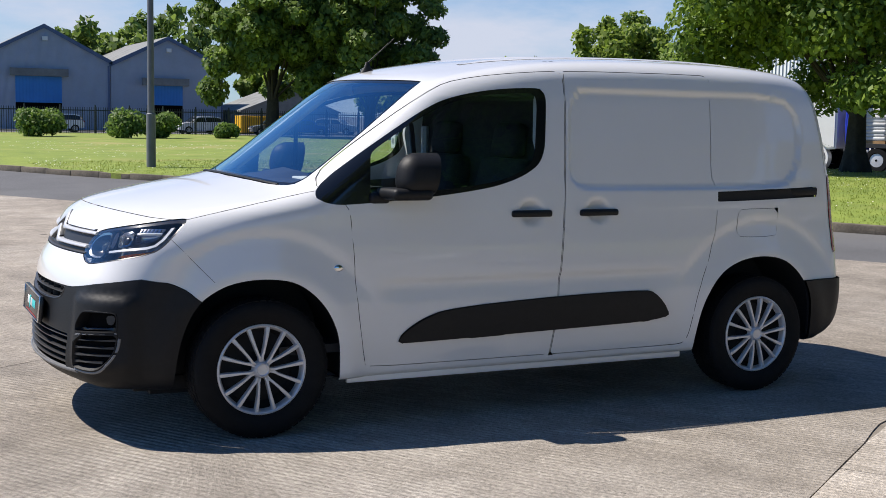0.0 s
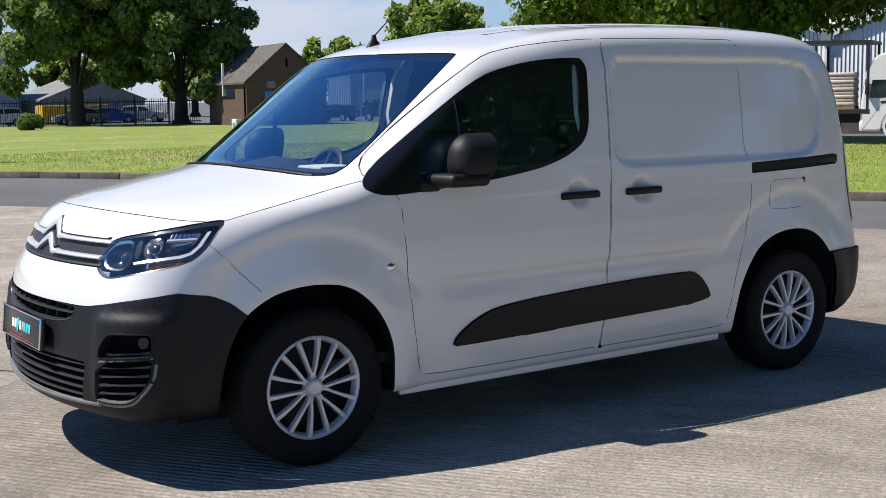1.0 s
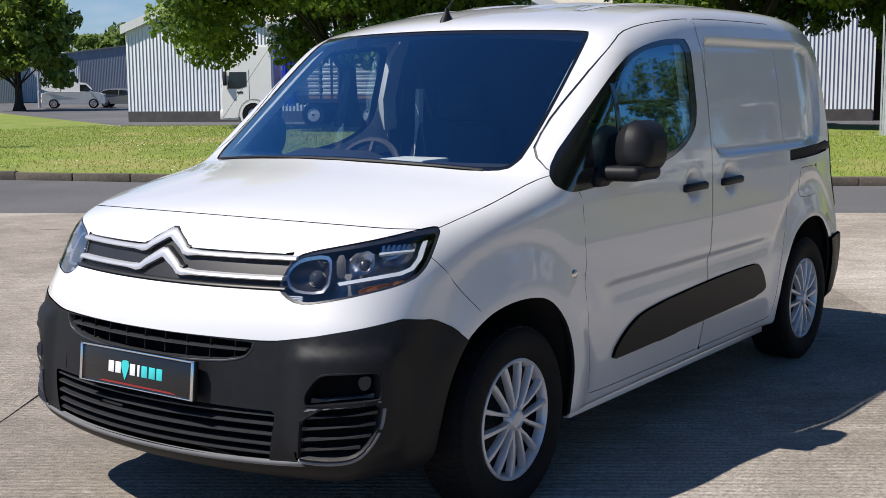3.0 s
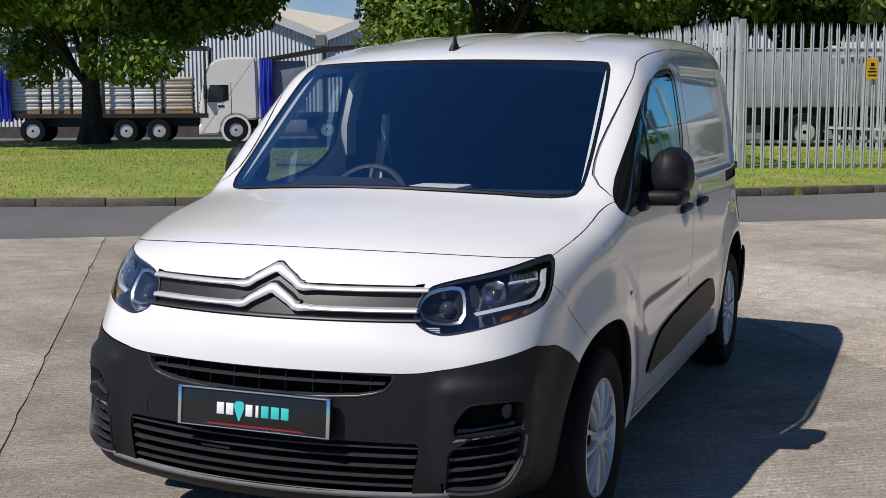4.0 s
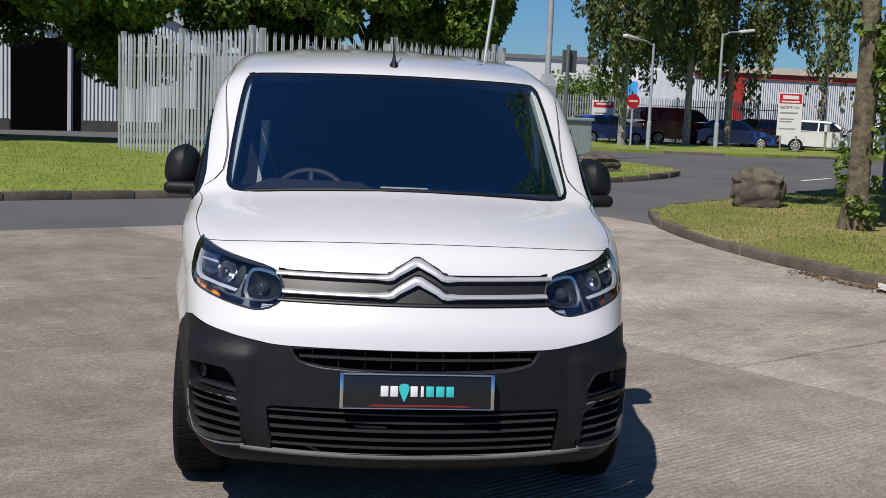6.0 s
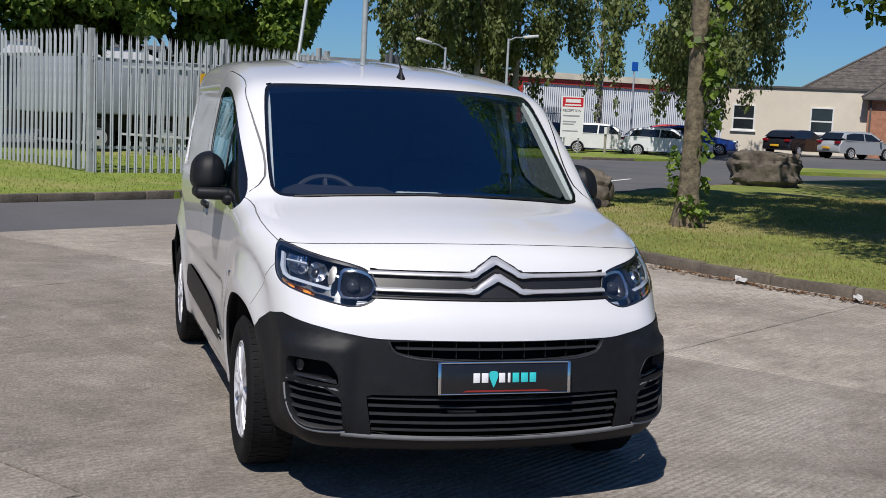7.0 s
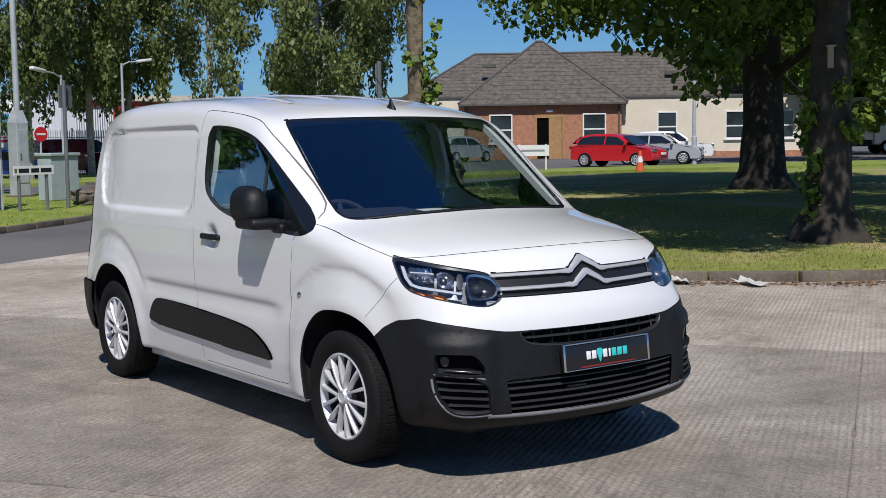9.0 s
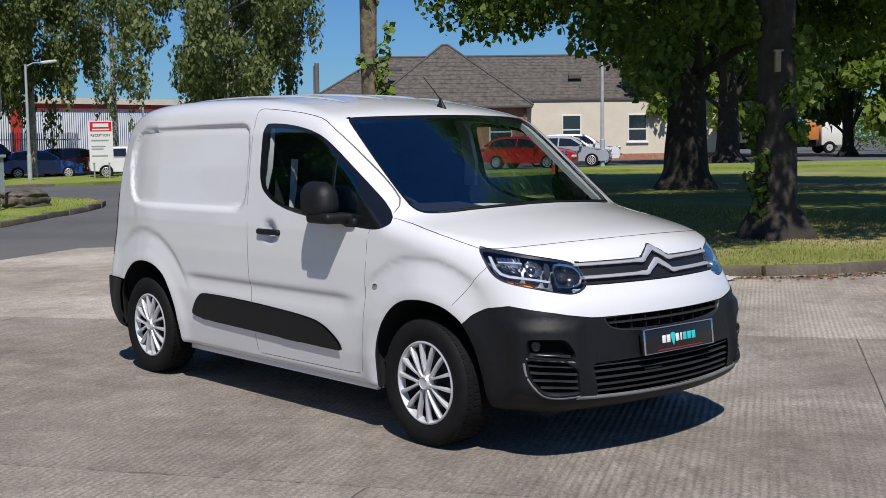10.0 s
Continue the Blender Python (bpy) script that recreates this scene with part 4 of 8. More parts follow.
    bmesh.ops.recalc_face_normals(b, faces=b.faces[:])
    part("hub_cap", b, M_SILVER, w)
    return w


for s in (-1, 1):
    w = wheel(0.0, s)
    copy_thing(w, pose(2.785, s * 0.775, 0.315))


# ---- mirrors, handles, rails, aerial, wipers ----
def blob(b, lo, hi, bevel, m=None, seg=4):
    vs = box(b, lo[0], hi[0], lo[1], hi[1], lo[2], hi[2])
    es = list({e for v in vs for e in v.link_edges})
    r = bmesh.ops.bevel(b, geom=es, offset=bevel, segments=seg, affect='EDGES', profile=0.5)
    vs = list({v for f in r["faces"] for v in f.verts})
    if m is not None:
        bmesh.ops.transform(b, matrix=m, verts=vs)
    return vs


for s in (-1, 1):
    b = bmesh.new()
    vs = blob(b, (0.59, 0.875, 1.095), (0.90, 1.035, 1.29), 0.078, seg=6)
    for v in vs:
        t = (v.co.z - 1.10) / 0.185
        v.co.x = min(v.co.x, 0.775) + 0.03 * t
        v.co.y -= 0.02 * t * (v.co.y > 0.95)
        v.co.y *= s
    bmesh.ops.recalc_face_normals(b, faces=b.faces[:])
    m = part("door_mirror", b, M_BLACK, van, "black plastic door mirror", angle=60)
    b = bmesh.new()
    vs = blob(b, (0.535, 0.86, 1.075), (0.765, 1.02, 1.13), 0.024)
    for v in vs:
        if v.co.y > 0.97 and v.co.x < 0.6:
            v.co.x += 0.03
        v.co.y *= s
    bmesh.ops.recalc_face_normals(b, faces=b.faces[:])
    part("mirror_foot", b, M_BLACK, m, angle=60)
    b = bmesh.new()
    vs = blob(b, (0.770, 0.912, 1.135), (0.778, 1.0, 1.25), 0.003)
    for v in vs:
        v.co.x += 0.03 * (v.co.z - 1.10) / 0.185
        v.co.y *= s
    bmesh.ops.recalc_face_normals(b, faces=b.faces[:])
    part("mirror_glass", b, M_CHROME, m)
    b = bmesh.new()
    vs = blob(b, (0.50, 0.80, 1.055), (0.60, 0.90, 1.105), 0.018)
    for v in vs:
        v.co.y *= s
    bmesh.ops.recalc_face_normals(b, faces=b.faces[:])
    part("mirror_arm", b, M_BLACK, m, angle=60)
    # door handles over their dishes
    for hx, who in (((1.35, "cab_door_handle"), (1.735, "sliding_door_handle")) if s < 0 else ((1.305, "cab_door_handle"),)):
        yy = max(surf_y(hx - 0.17, 1.0), surf_y(hx + 0.17, 1.0)) - 0.003
        b = bmesh.new()
        vs = blob(b, (hx - 0.112, yy + 0.006, 0.985), (hx + 0.112, yy + 0.036, 1.018), 0.013)
        for v in vs:
            u = (v.co.x - hx) / 0.112
            v.co.z -= 0.006 * u * u
            v.co.y -= 0.016 * u * u
            v.co.y *= s
        bmesh.ops.recalc_face_normals(b, faces=b.faces[:])
        part(who, b, M_BLACK, van, "black door handle", angle=60)
    # maker's oval on the wing
    b = bmesh.new()
    yy = surf_y(0.352, 0.763)
    bmesh.ops.create_uvsphere(b, u_segments=20, v_segments=10, radius=1, matrix=pose(0.352, s * yy, 0.763) @ Matrix.Diagonal((0.023, 0.006, 0.016, 1)))
    part("side_repeater", b, M_CHROME, van, "small bright oval side repeater")
    b = bmesh.new()
    # sill flange under the doors
    box(b, 0.42, 2.31, s * 0.800, s * 0.828, 0.214, 0.246, 0.005)
    part("sill_flange", b, M_WHITE, van)
    # bar between the quarter light and the drop glass
    b = bmesh.new()
    rows = []
    for z in np.linspace(1.095, 1.425, 7):
        x = 0.735 - 0.03 * (z - 1.095)
        y = surf_y(x, z)
        rows.append([b.verts.new((x + dx, s * (y + dy), z)) for dx, dy in ((-0.013, -0.004), (-0.011, 0.001), (0.011, 0.001), (0.013, -0.004))])
    for r0, r1 in zip(rows, rows[1:]):
        for i in range(3):
            b.faces.new((r0[i], r0[i + 1], r1[i + 1], r1[i]))
    part("window_bar", b, M_FRIT, van)
b = bmesh.new()
box(b, 3.0, 3.19, -surf_y(3.1, 1.085) - 0.004, -surf_y(3.1, 1.085) + 0.02, 1.065, 1.106, 0.006)
part("rail_cover", b, M_BLACK, van)
b = bmesh.new()
lathe(b, [(0.0, 0.055), (0.008, 0.052), (0.012, 0.03), (0.026, 0.008), (0.034, -0.012)], 20, 'z', m=pose(0.835, 0, 1.683) @ Matrix.Diagonal((1.35, 0.75, 1, 1)))
aerial = part("aerial", b, M_BLACK, van, "short black roof aerial leaning back", angle=60)
b = bmesh.new()
tube(b, [(0.835, 0, 1.73), (0.90, 0, 1.79), (0.985, 0, 1.865)], [0.0045, 0.003, 0.0025], 8)
part("aerial_rod", b, M_BLACK, aerial)
# the cowl strip at the foot of the screen
b = bmesh.new()
tube(b, [(surf_x(y, 1.160 - 0.07 * y * y) - 0.001, y, 1.160 - 0.07 * y * y) for y in np.linspace(-0.64, 0.64, 20)], 0.007, 6)
part("cowl_strip", b, M_BLACK, van)
# roof ribs
for y in (-0.42, -0.14, 0.14, 0.42):
    b = bmesh.new()
    tt = np.linspace(1.15, 3.15, 14)
    rows = []
    for x in tt:
        lo, hi = 1.5, 1.95
        for _ in range(22):
            mid = (lo + hi) / 2
            if van_field(np.array([x]), np.array([y]), np.array([mid]))[0] < 0:
                lo = mid
            else:
                hi = mid
        rise = 0.006 * min(1, (x - 1.15) * 8, (3.15 - x) * 8)
        rows.append([b.verts.new((x, y + w, lo - 0.002 + h * (rise + 0.002))) for w, h in ((-0.045, 0), (-0.028, 1), (0.028, 1), (0.045, 0))])
    for r0, r1 in zip(rows, rows[1:]):
        for i in range(3):
            b.faces.new((r0[i], r1[i], r1[i + 1], r0[i + 1]))
    bmesh.ops.recalc_face_normals(b, faces=b.faces[:])
    part("roof_rib", b, M_WHITE, van, angle=60)

# ---- cab interior ----
b = bmesh.new()
rows = []
for x, z in ((0.17, 1.085), (0.30, 1.125), (0.50, 1.125), (0.60, 1.095), (0.66, 1.02), (0.66, 0.75), (0.60, 0.55)):
    rows.append([b.verts.new((x + 0.12 * (y / 0.78) ** 2, y, z + (0.035 if 0.15 < y < 0.6 and 0.4 < x < 0.62 else 0.0))) for y in np.linspace(-0.80, 0.80, 21)])
for r0, r1 in zip(rows, rows[1:]):
    for i in range(20):
        b.faces.new((r0[i], r0[i + 1], r1[i + 1], r1[i]))
part("dashboard", b, M_DASH, van)
b = bmesh.new()
box(b, 0.44, 0.62, -0.16, 0.06, 1.105, 1.135, 0.008)
part("dashboard_tray", b, M_TRIM, van, "pale tray on the dashboard")
b = bmesh.new()
tor = []
mw = pose(0.72, 0.37, 1.02, 0, -62, 0)
for i in range(32):
    a = 2 * math.pi * i / 32
    tor.append(mw @ Vector((math.cos(a) * 0.185, math.sin(a) * 0.185, 0)))
tube(b, tor + [tor[0]], 0.016, 8, cap=False)
blob(b, (-0.08, -0.09, -0.03), (0.08, 0.09, 0.02), 0.02, mw)
for a in (0, math.pi, -math.pi / 2):
    tube(b, [mw @ Vector((math.cos(a) * 0.05, math.sin(a) * 0.05, 0)), mw @ Vector((math.cos(a) * 0.18, math.sin(a) * 0.18, 0))], 0.014, 6)
part("steering_wheel", b, M_DASH, van)
for y in (-0.38, 0.38):
    b = bmesh.new()
    blob(b, (0.85, y - 0.25, 0.55), (1.38, y + 0.25, 0.72), 0.05)
    blob(b, (-0.07, y - 0.24, 0.0), (0.07, y + 0.24, 0.60), 0.05, pose(1.36, 0, 0.66, 0, 14, 0))
    blob(b, (-0.05, y - 0.13, 0.0), (0.05, y + 0.13, 0.18), 0.04, pose(1.50 - 0.02, 0, 1.255, 0, 10, 0))
    bmesh.ops.recalc_face_normals(b, faces=b.faces[:])
    part("seat", b, M_CLOTH, van, "dark cloth seat", angle=60)
b = bmesh.new()
sec = [(surf_y(1.53, z) - 0.02, z) for z in (0.4, 0.8, 1.1, 1.3, 1.5, 1.62)] + [(0.45, 1.735), (0, 1.75)]
vs = [b.verts.new((1.53, y, z)) for y, z in sec] + [b.verts.new((1.53, -y, z)) for y, z in sec[-2::-1]]
b.faces.new(vs)
part("bulkhead", b, M_CLOTH, van)
b = bmesh.new()
rows = []
for x in np.linspace(0.80, 1.53, 8):
    row = []
    for y in np.linspace(-0.62, 0.62, 11):
        z = np.interp(x, [0.74, 0.95, 1.3, 1.8], [1.655, 1.71, 1.76, 1.79]) - 0.085 * y * y - 0.045
        row.append(b.verts.new((max(x, 0.84 + 0.42 * y * y), y, z - 0.012)))
    rows.append(row)
for r0, r1 in zip(rows, rows[1:]):
    for i in range(10):
        b.faces.new((r0[i], r0[i + 1], r1[i + 1], r1[i]))
part("headlining", b, mat("grey_headlining", (0.10, 0.105, 0.11), 0.9, vary=0.1, scale=20), van)
for s in (-1, 1):
    b = bmesh.new()
    rows = []
    for x in np.linspace(0.50, 1.50, 9):
        rows.append([b.verts.new((x, s * (surf_y(x, z) - 0.05), z)) for z in (0.35, 0.6, 0.9, 1.04 + 0.06 * max(0, x - 0.7))])
    for r0, r1 in zip(rows, rows[1:]):
        for i in range(3):
            b.faces.new((r0[i], r0[i + 1], r1[i + 1], r1[i]))
    part("door_lining", b, M_DASH, van)
    b = bmesh.new()
    pts = [(1.435, 1.20), (1.40, 1.35), (1.42, 1.55), (1.48, 1.66)]
    rows = [[b.verts.new((x + dx, s * (surf_y(x, z) - 0.03 - dy), z)) for dx, dy in ((0, 0), (0.0, 0.03), (0.10, 0.03))] for x, z in pts]
    for r0, r1 in zip(rows, rows[1:]):
        for i in range(2):
            b.faces.new((r0[i], r0[i + 1], r1[i + 1], r1[i]))
    part("pillar_trim", b, M_TRIM, van, "pale grey pillar trim")
    b = bmesh.new()
    rows = []
    for z in np.linspace(1.14, 1.60, 8):
        y = 0.742 - 0.055 * (z - 1.14) / 0.46
        x = surf_x(y, z)
        rows.append([b.verts.new((x + dx, s * (y + dy), z)) for dx, dy in ((0.012, 0.0), (0.030, -0.035), (0.085, -0.04), (0.14, 0.02))])
    for r0, r1 in zip(rows, rows[1:]):
        for i in range(3):
            b.faces.new((r0[i], r0[i + 1], r1[i + 1], r1[i]))
    part("screen_pillar_trim", b, M_TRIM, van, "pale grey screen pillar trim")
b = bmesh.new()
tube(b, [(1.45, 0.60, 1.40), (1.46, 0.62, 1.10), (1.42, 0.66, 0.7)], 0.022, 6)
part("seat_belt", b, M_TRIM, van)
b = bmesh.new()
box(b, 0.1, 1.53, -0.80, 0.80, 0.36, 0.40)
part("cab_floor", b, M_DASH, van)
b = bmesh.new()
box(b, -0.5, 3.2, -0.5, 0.5, 0.175, 0.24, 0.01)
part("underbody", b, M_DARK, van)
# ---- ground ----
def ground_material(name, base, dark, scale, bump_scale, bump, ribs=False, rough=0.9, patches=None, tint=0.0, grit=0.45):
    m = mat(name, base, rough)
    nt = m.node_tree
    p = nt.nodes["Principled BSDF"]
    g = nt.nodes.new("ShaderNodeNewGeometry")
    def tex(sc, detail=6, rough_=0.6):
        n = nt.nodes.new("ShaderNodeTexNoise")
        n.inputs["Scale"].default_value = sc
        n.inputs["Detail"].default_value = detail
        n.inputs["Roughness"].default_value = rough_
        nt.links.new(g.outputs["Position"], n.inputs["Vector"])
        return n.outputs["Fac"]
    def mix(a, b, fac, mode='MIX'):
        n = nt.nodes.new("ShaderNodeMix")
        n.data_type, n.blend_type = 'RGBA', mode
        for sock, v in ((n.inputs[6], a), (n.inputs[7], b)):
            if isinstance(v, tuple):
                sock.default_value = (*v, 1)
            else:
                nt.links.new(v, sock)
        if isinstance(fac, float):
            n.inputs[0].default_value = fac
        else:
            nt.links.new(fac, n.inputs[0])
        return n.outputs[2]
    def ramp(fac, a, b):
        n = nt.nodes.new("ShaderNodeMapRange")
        n.inputs[1].default_value, n.inputs[2].default_value = a, b
        nt.links.new(fac, n.inputs[0])
        return n.outputs[0]
    col = mix(dark, base, ramp(tex(scale), 0.32, 0.66))
    if patches:
        col = mix(col, patches, ramp(tex(scale * 0.23, 4), 0.52, 0.66))
    if ribs:
        # tamping streaks across the slabs and pale worn scuffs
        mp0 = nt.nodes.new("ShaderNodeMapping")
        mp0.vector_type = 'POINT'
        mp0.inputs["Rotation"].default_value = (0, 0, -math.atan2(0.56, 0.83))
        sc0 = nt.nodes.new("ShaderNodeMapping")
        sc0.inputs["Scale"].default_value = (21.0, 3.4, 1.0)
        nt.links.new(g.outputs["Position"], mp0.inputs["Vector"])
        nt.links.new(mp0.outputs[0], sc0.inputs["Vector"])
        streak = tex(1.0, 5, 0.62)
        nt.links.new(sc0.outputs[0], streak.node.inputs["Vector"])
        worn = nt.nodes.new("ShaderNodeMath")
        worn.operation = 'MULTIPLY'
        worn.inputs[1].default_value = 0.62
        nt.links.new(ramp(tex(0.8, 4), 0.40, 0.62), worn.inputs[0])
        col = mix(col, mix((0.68, 0.67, 0.65), (1.3, 1.3, 1.3), ramp(streak, 0.36, 0.64)), worn.outputs[0], 'MULTIPLY')
        blotch = tex(4.6, 7, 0.7)
        col = mix(col, mix((0.70, 0.69, 0.67), (1.22, 1.22, 1.21), ramp(blotch, 0.34, 0.66)), 0.6, 'MULTIPLY')
        scuff = tex(3.2, 8, 0.75)
        col = mix(col, (0.46, 0.425, 0.375), ramp(scuff, 0.60, 0.74))
        pits = tex(9.0, 6, 0.8)
        col = mix((0.085, 0.075, 0.065), col, ramp(pits, 0.30, 0.37))
        grain = tex(75, 4, 0.75)
        col = mix(col, mix((0.55, 0.54, 0.52), (1.45, 1.45, 1.45), ramp(grain, 0.32, 0.68)), 0.7, 'MULTIPLY')
    fine = tex(bump_scale, 3, 0.7)
    col = mix(col, mix((0.45, 0.45, 0.45), (1.5, 1.5, 1.5), ramp(fine, 0.3, 0.7)), grit, 'MULTIPLY')
    if tint:
        info = nt.nodes.new("ShaderNodeObjectInfo")
        r = nt.nodes.new("ShaderNodeMapRange")
        r.inputs[3].default_value, r.inputs[4].default_value = 1 - tint, 1 + tint
        nt.links.new(info.outputs["Random"], r.inputs[0])
        hsv = nt.nodes.new("ShaderNodeHueSaturation")
        nt.links.new(r.outputs[0], hsv.inputs["Value"])
        nt.links.new(col, hsv.inputs["Color"])
        col = hsv.outputs[0]
        if ribs:
            col = mix(col, info.outputs["Color"], 1.0, 'MULTIPLY')
    height = fine
    if ribs:
        w = nt.nodes.new("ShaderNodeTexWave")
        w.inputs["Scale"].default_value = 8.0
        w.inputs["Distortion"].default_value = 1.6
        w.inputs["Detail"].default_value = 3
        w.inputs["Detail Scale"].default_value = 2.0
        w.bands_direction = 'X'
        mp = nt.nodes.new("ShaderNodeMapping")
        mp.inputs["Rotation"].default_value = (0, 0, -math.atan2(0.56, 0.83))
        nt.links.new(g.outputs["Position"], mp.inputs["Vector"])
        nt.links.new(mp.outputs[0], w.inputs["Vector"])
        where = ramp(tex(0.55, 3), 0.36, 0.6)
        rr = nt.nodes.new("ShaderNodeMath")
        rr.operation = 'MULTIPLY'
        nt.links.new(w.outputs["Fac"], rr.inputs[0])
        nt.links.new(where, rr.inputs[1])
        add = nt.nodes.new("ShaderNodeMath")
        nt.links.new(fine, add.inputs[0])
        nt.links.new(rr.outputs[0], add.inputs[1])
        both = nt.nodes.new("ShaderNodeMath")
        nt.links.new(add.outputs[0], both.inputs[0])
        nt.links.new(grain, both.inputs[1])
        height = both.outputs[0]
    nt.links.new(col, p.inputs["Base Color"])
    b = nt.nodes.new("ShaderNodeBump")
    b.inputs["Strength"].default_value = bump
    b.inputs["Distance"].default_value = 0.012
    nt.links.new(height, b.inputs["Height"])
    nt.links.new(b.outputs["Normal"], p.inputs["Normal"])
    return m


M_ASPHALT = ground_material("asphalt", (0.115, 0.115, 0.118), (0.085, 0.085, 0.088), 0.5, 55, 0.5, patches=(0.125, 0.122, 0.118))
M_CONCRETE = ground_material("yard_concrete", (0.345, 0.306, 0.262), (0.22, 0.195, 0.167), 1.1, 38, 0.75, ribs=True, patches=(0.41, 0.375, 0.335), tint=0.05, grit=0.6)
M_GRASS = ground_material("mown_grass", (0.21, 0.265, 0.035), (0.135, 0.19, 0.024), 1.6, 26, 0.9, patches=(0.27, 0.26, 0.075))
M_GRASS_DRY = ground_material("dry_mown_grass", (0.22, 0.25, 0.05), (0.135, 0.17, 0.028), 1.2, 26, 0.9, patches=(0.33, 0.27, 0.13))
M_KERB = ground_material("kerb_concrete", (0.16, 0.134, 0.102), (0.085, 0.071, 0.054), 3.0, 30, 0.5, tint=0.15)
M_FILL = mat("joint_filler", (0.20, 0.175, 0.145), 0.95, vary=0.4, scale=10)
M_LINE = mat("white_road_paint", (0.62, 0.62, 0.60), 0.8, vary=0.2, scale=12)


def sheet(name, outline, lift, material, step=1.5, skirt=0.0):
    """A flat area cut into cells, laid on the ground's height."""
    bm = bmesh.new()
    bm.faces.new([bm.verts.new((a, b, 0)) for a, b in outline])
    for axis in (0, 1):
        c = math.floor(min(o[axis] for o in outline) / step) * step
        while c < max(o[axis] for o in outline):
            if -12 < c < 45 or round(c / step) % 5 == 0:
                co, no = [0, 0, 0], [0, 0, 0]
                co[axis], no[axis] = c, 1
                bmesh.ops.bisect_plane(bm, geom=bm.verts[:] + bm.edges[:] + bm.faces[:], dist=0.001, plane_co=co, plane_no=no)
            c += step
    for v in bm.verts:
        v.co.z = ground_z(v.co.x, v.co.y) + lift
    bmesh.ops.recalc_face_normals(bm, faces=bm.faces[:])
    if sum(f.normal.z for f in bm.faces) < 0:
        bmesh.ops.reverse_faces(bm, faces=bm.faces[:])
    if skirt:
        r = bmesh.ops.extrude_edge_only(bm, edges=[e for e in bm.edges if e.is_boundary])
        for v in r["geom"]:
            if isinstance(v, bmesh.types.BMVert):
                v.co.z -= skirt
    return finish(bm, name, material, smooth=False)


bm = bmesh.new()
cuts = [-1500, -200] + [float(v) for v in range(-60, 121, 2)] + [200, 1500]
grid = [[bm.verts.new((a, b, ground_z(a, b) - 0.012)) for b in cuts] for a in cuts]
for i in range(len(cuts) - 1):
    for j in range(len(cuts) - 1):
        bm.faces.new((grid[i][j], grid[i + 1][j], grid[i + 1][j + 1], grid[i][j + 1]))
tagged(finish(bm, "ground", M_ASPHALT), "grey asphalt roads and hardstanding of an industrial estate", "ground", kind="structure")

LAWN_N = [(-60, 135), (-8.5, 42), (1.35, 23.2), (3.2, 19.6), (5.4, 16.6), (7.25, 12.9), (9.0, 8.6), (10.35, 6.05), (12.0, 3.4), (14.1, -0.1), (15.95, -2.3), (18.2, -5.0), (19.6, -6.7), (20.9, -7.7), (22.4, -7.9), (25.0, -7.2), (27.0, -5.6), (28, 2), (27, 10), (24, 19.5), (30, 36), (44, 66), (48, 76), (42, 90), (24, 97), (8, 98), (-30, 102)]
LAWN_S = [(12.35, -4.6), (10.4, -4.3), (8.3, -4.4), (6.8, -4.66), (5.25, -5.16), (4.1, -5.76), (2.9, -6.8), (2.45, -7.95), (1.2, -9.65), (-2, -14.5), (-10, -27), (4, -52), (20, -40), (24.6, -31), (25.4, -26.5), (24.6, -21.5), (21.6, -15.9), (18.0, -11.2), (14.6, -7.0), (13.4, -5.3)]
LAWN_E = [(44.6, -12.4), (44.2, -18.5), (46.2, -25.0), (50.5, -28.5), (57.5, -26.5), (60.5, -20.5), (60, -14), (55, -9.8), (48.5, -9.6)]
LAWN_B = [(27.8, -20), (28.2, -27), (27.0, -33), (22.8, -42), (10, -62), (18, -70), (28, -47), (31.2, -39), (32.2, -30), (31.5, -20)]
for n, o in (("verge_north", LAWN_N), ("verge_south", LAWN_S), ("verge_east", LAWN_E), ("verge_house", LAWN_B)):
    tagged(sheet(n, o, 0.1, M_GRASS_DRY if n == "verge_south" else M_GRASS, skirt=0.15), "mown grass verge with daisies behind a concrete kerb", "lawn", kind="structure")

# road markings
bm = bmesh.new()
box(bm, -0.9, 0.9, -0.06, 0.06, -0.002, 0.004)
tagged(finish(bm, "road_marking", M_LINE, smooth=False), "worn white line painted on the road", "road marking", kind="structure").matrix_world = pose(21.2, -10.9, ground_z(21.2, -10.9) - 0.006, 0, 0, -41)

# ---- kerbs, stone by stone ----
bm = bmesh.new()
box(bm, -0.445, 0.445, -0.065, 0.065, -0.16, 0.0, 0.014)
kerb_mesh = finish(bm, "kerb_pattern", M_KERB)
KERB_DATA = kerb_mesh.data
bpy.data.objects.remove(kerb_mesh)


def kerb_line(name, pts, lift):
    top = tagged(new(name), "weathered concrete kerb stones along the grass", "kerb", kind="structure")
    top.empty_display_size = 0.1
    d, carry = 0.0, 0.0
    for (ax, ay), (bx, by) in zip(pts, pts[1:]):
        L = math.hypot(bx - ax, by - ay)
        s = carry
        while s < L:
            x, y = ax + (bx - ax) * s / L, ay + (by - ay) * s / L
            ob = new("kerb_stone", KERB_DATA)
            ob.parent = top
            ob.matrix_basis = pose(x, y, ground_z(x, y) + lift + random.uniform(-0.008, 0.008), random.uniform(-1.5, 1.5), random.uniform(-0.6, 0.6), math.degrees(math.atan2(by - ay, bx - ax)) + random.uniform(-0.8, 0.8))
            s += 0.90
        carry = s - L


def smooth_line(pts, times=2):
    return chaikin(pts, times, False)


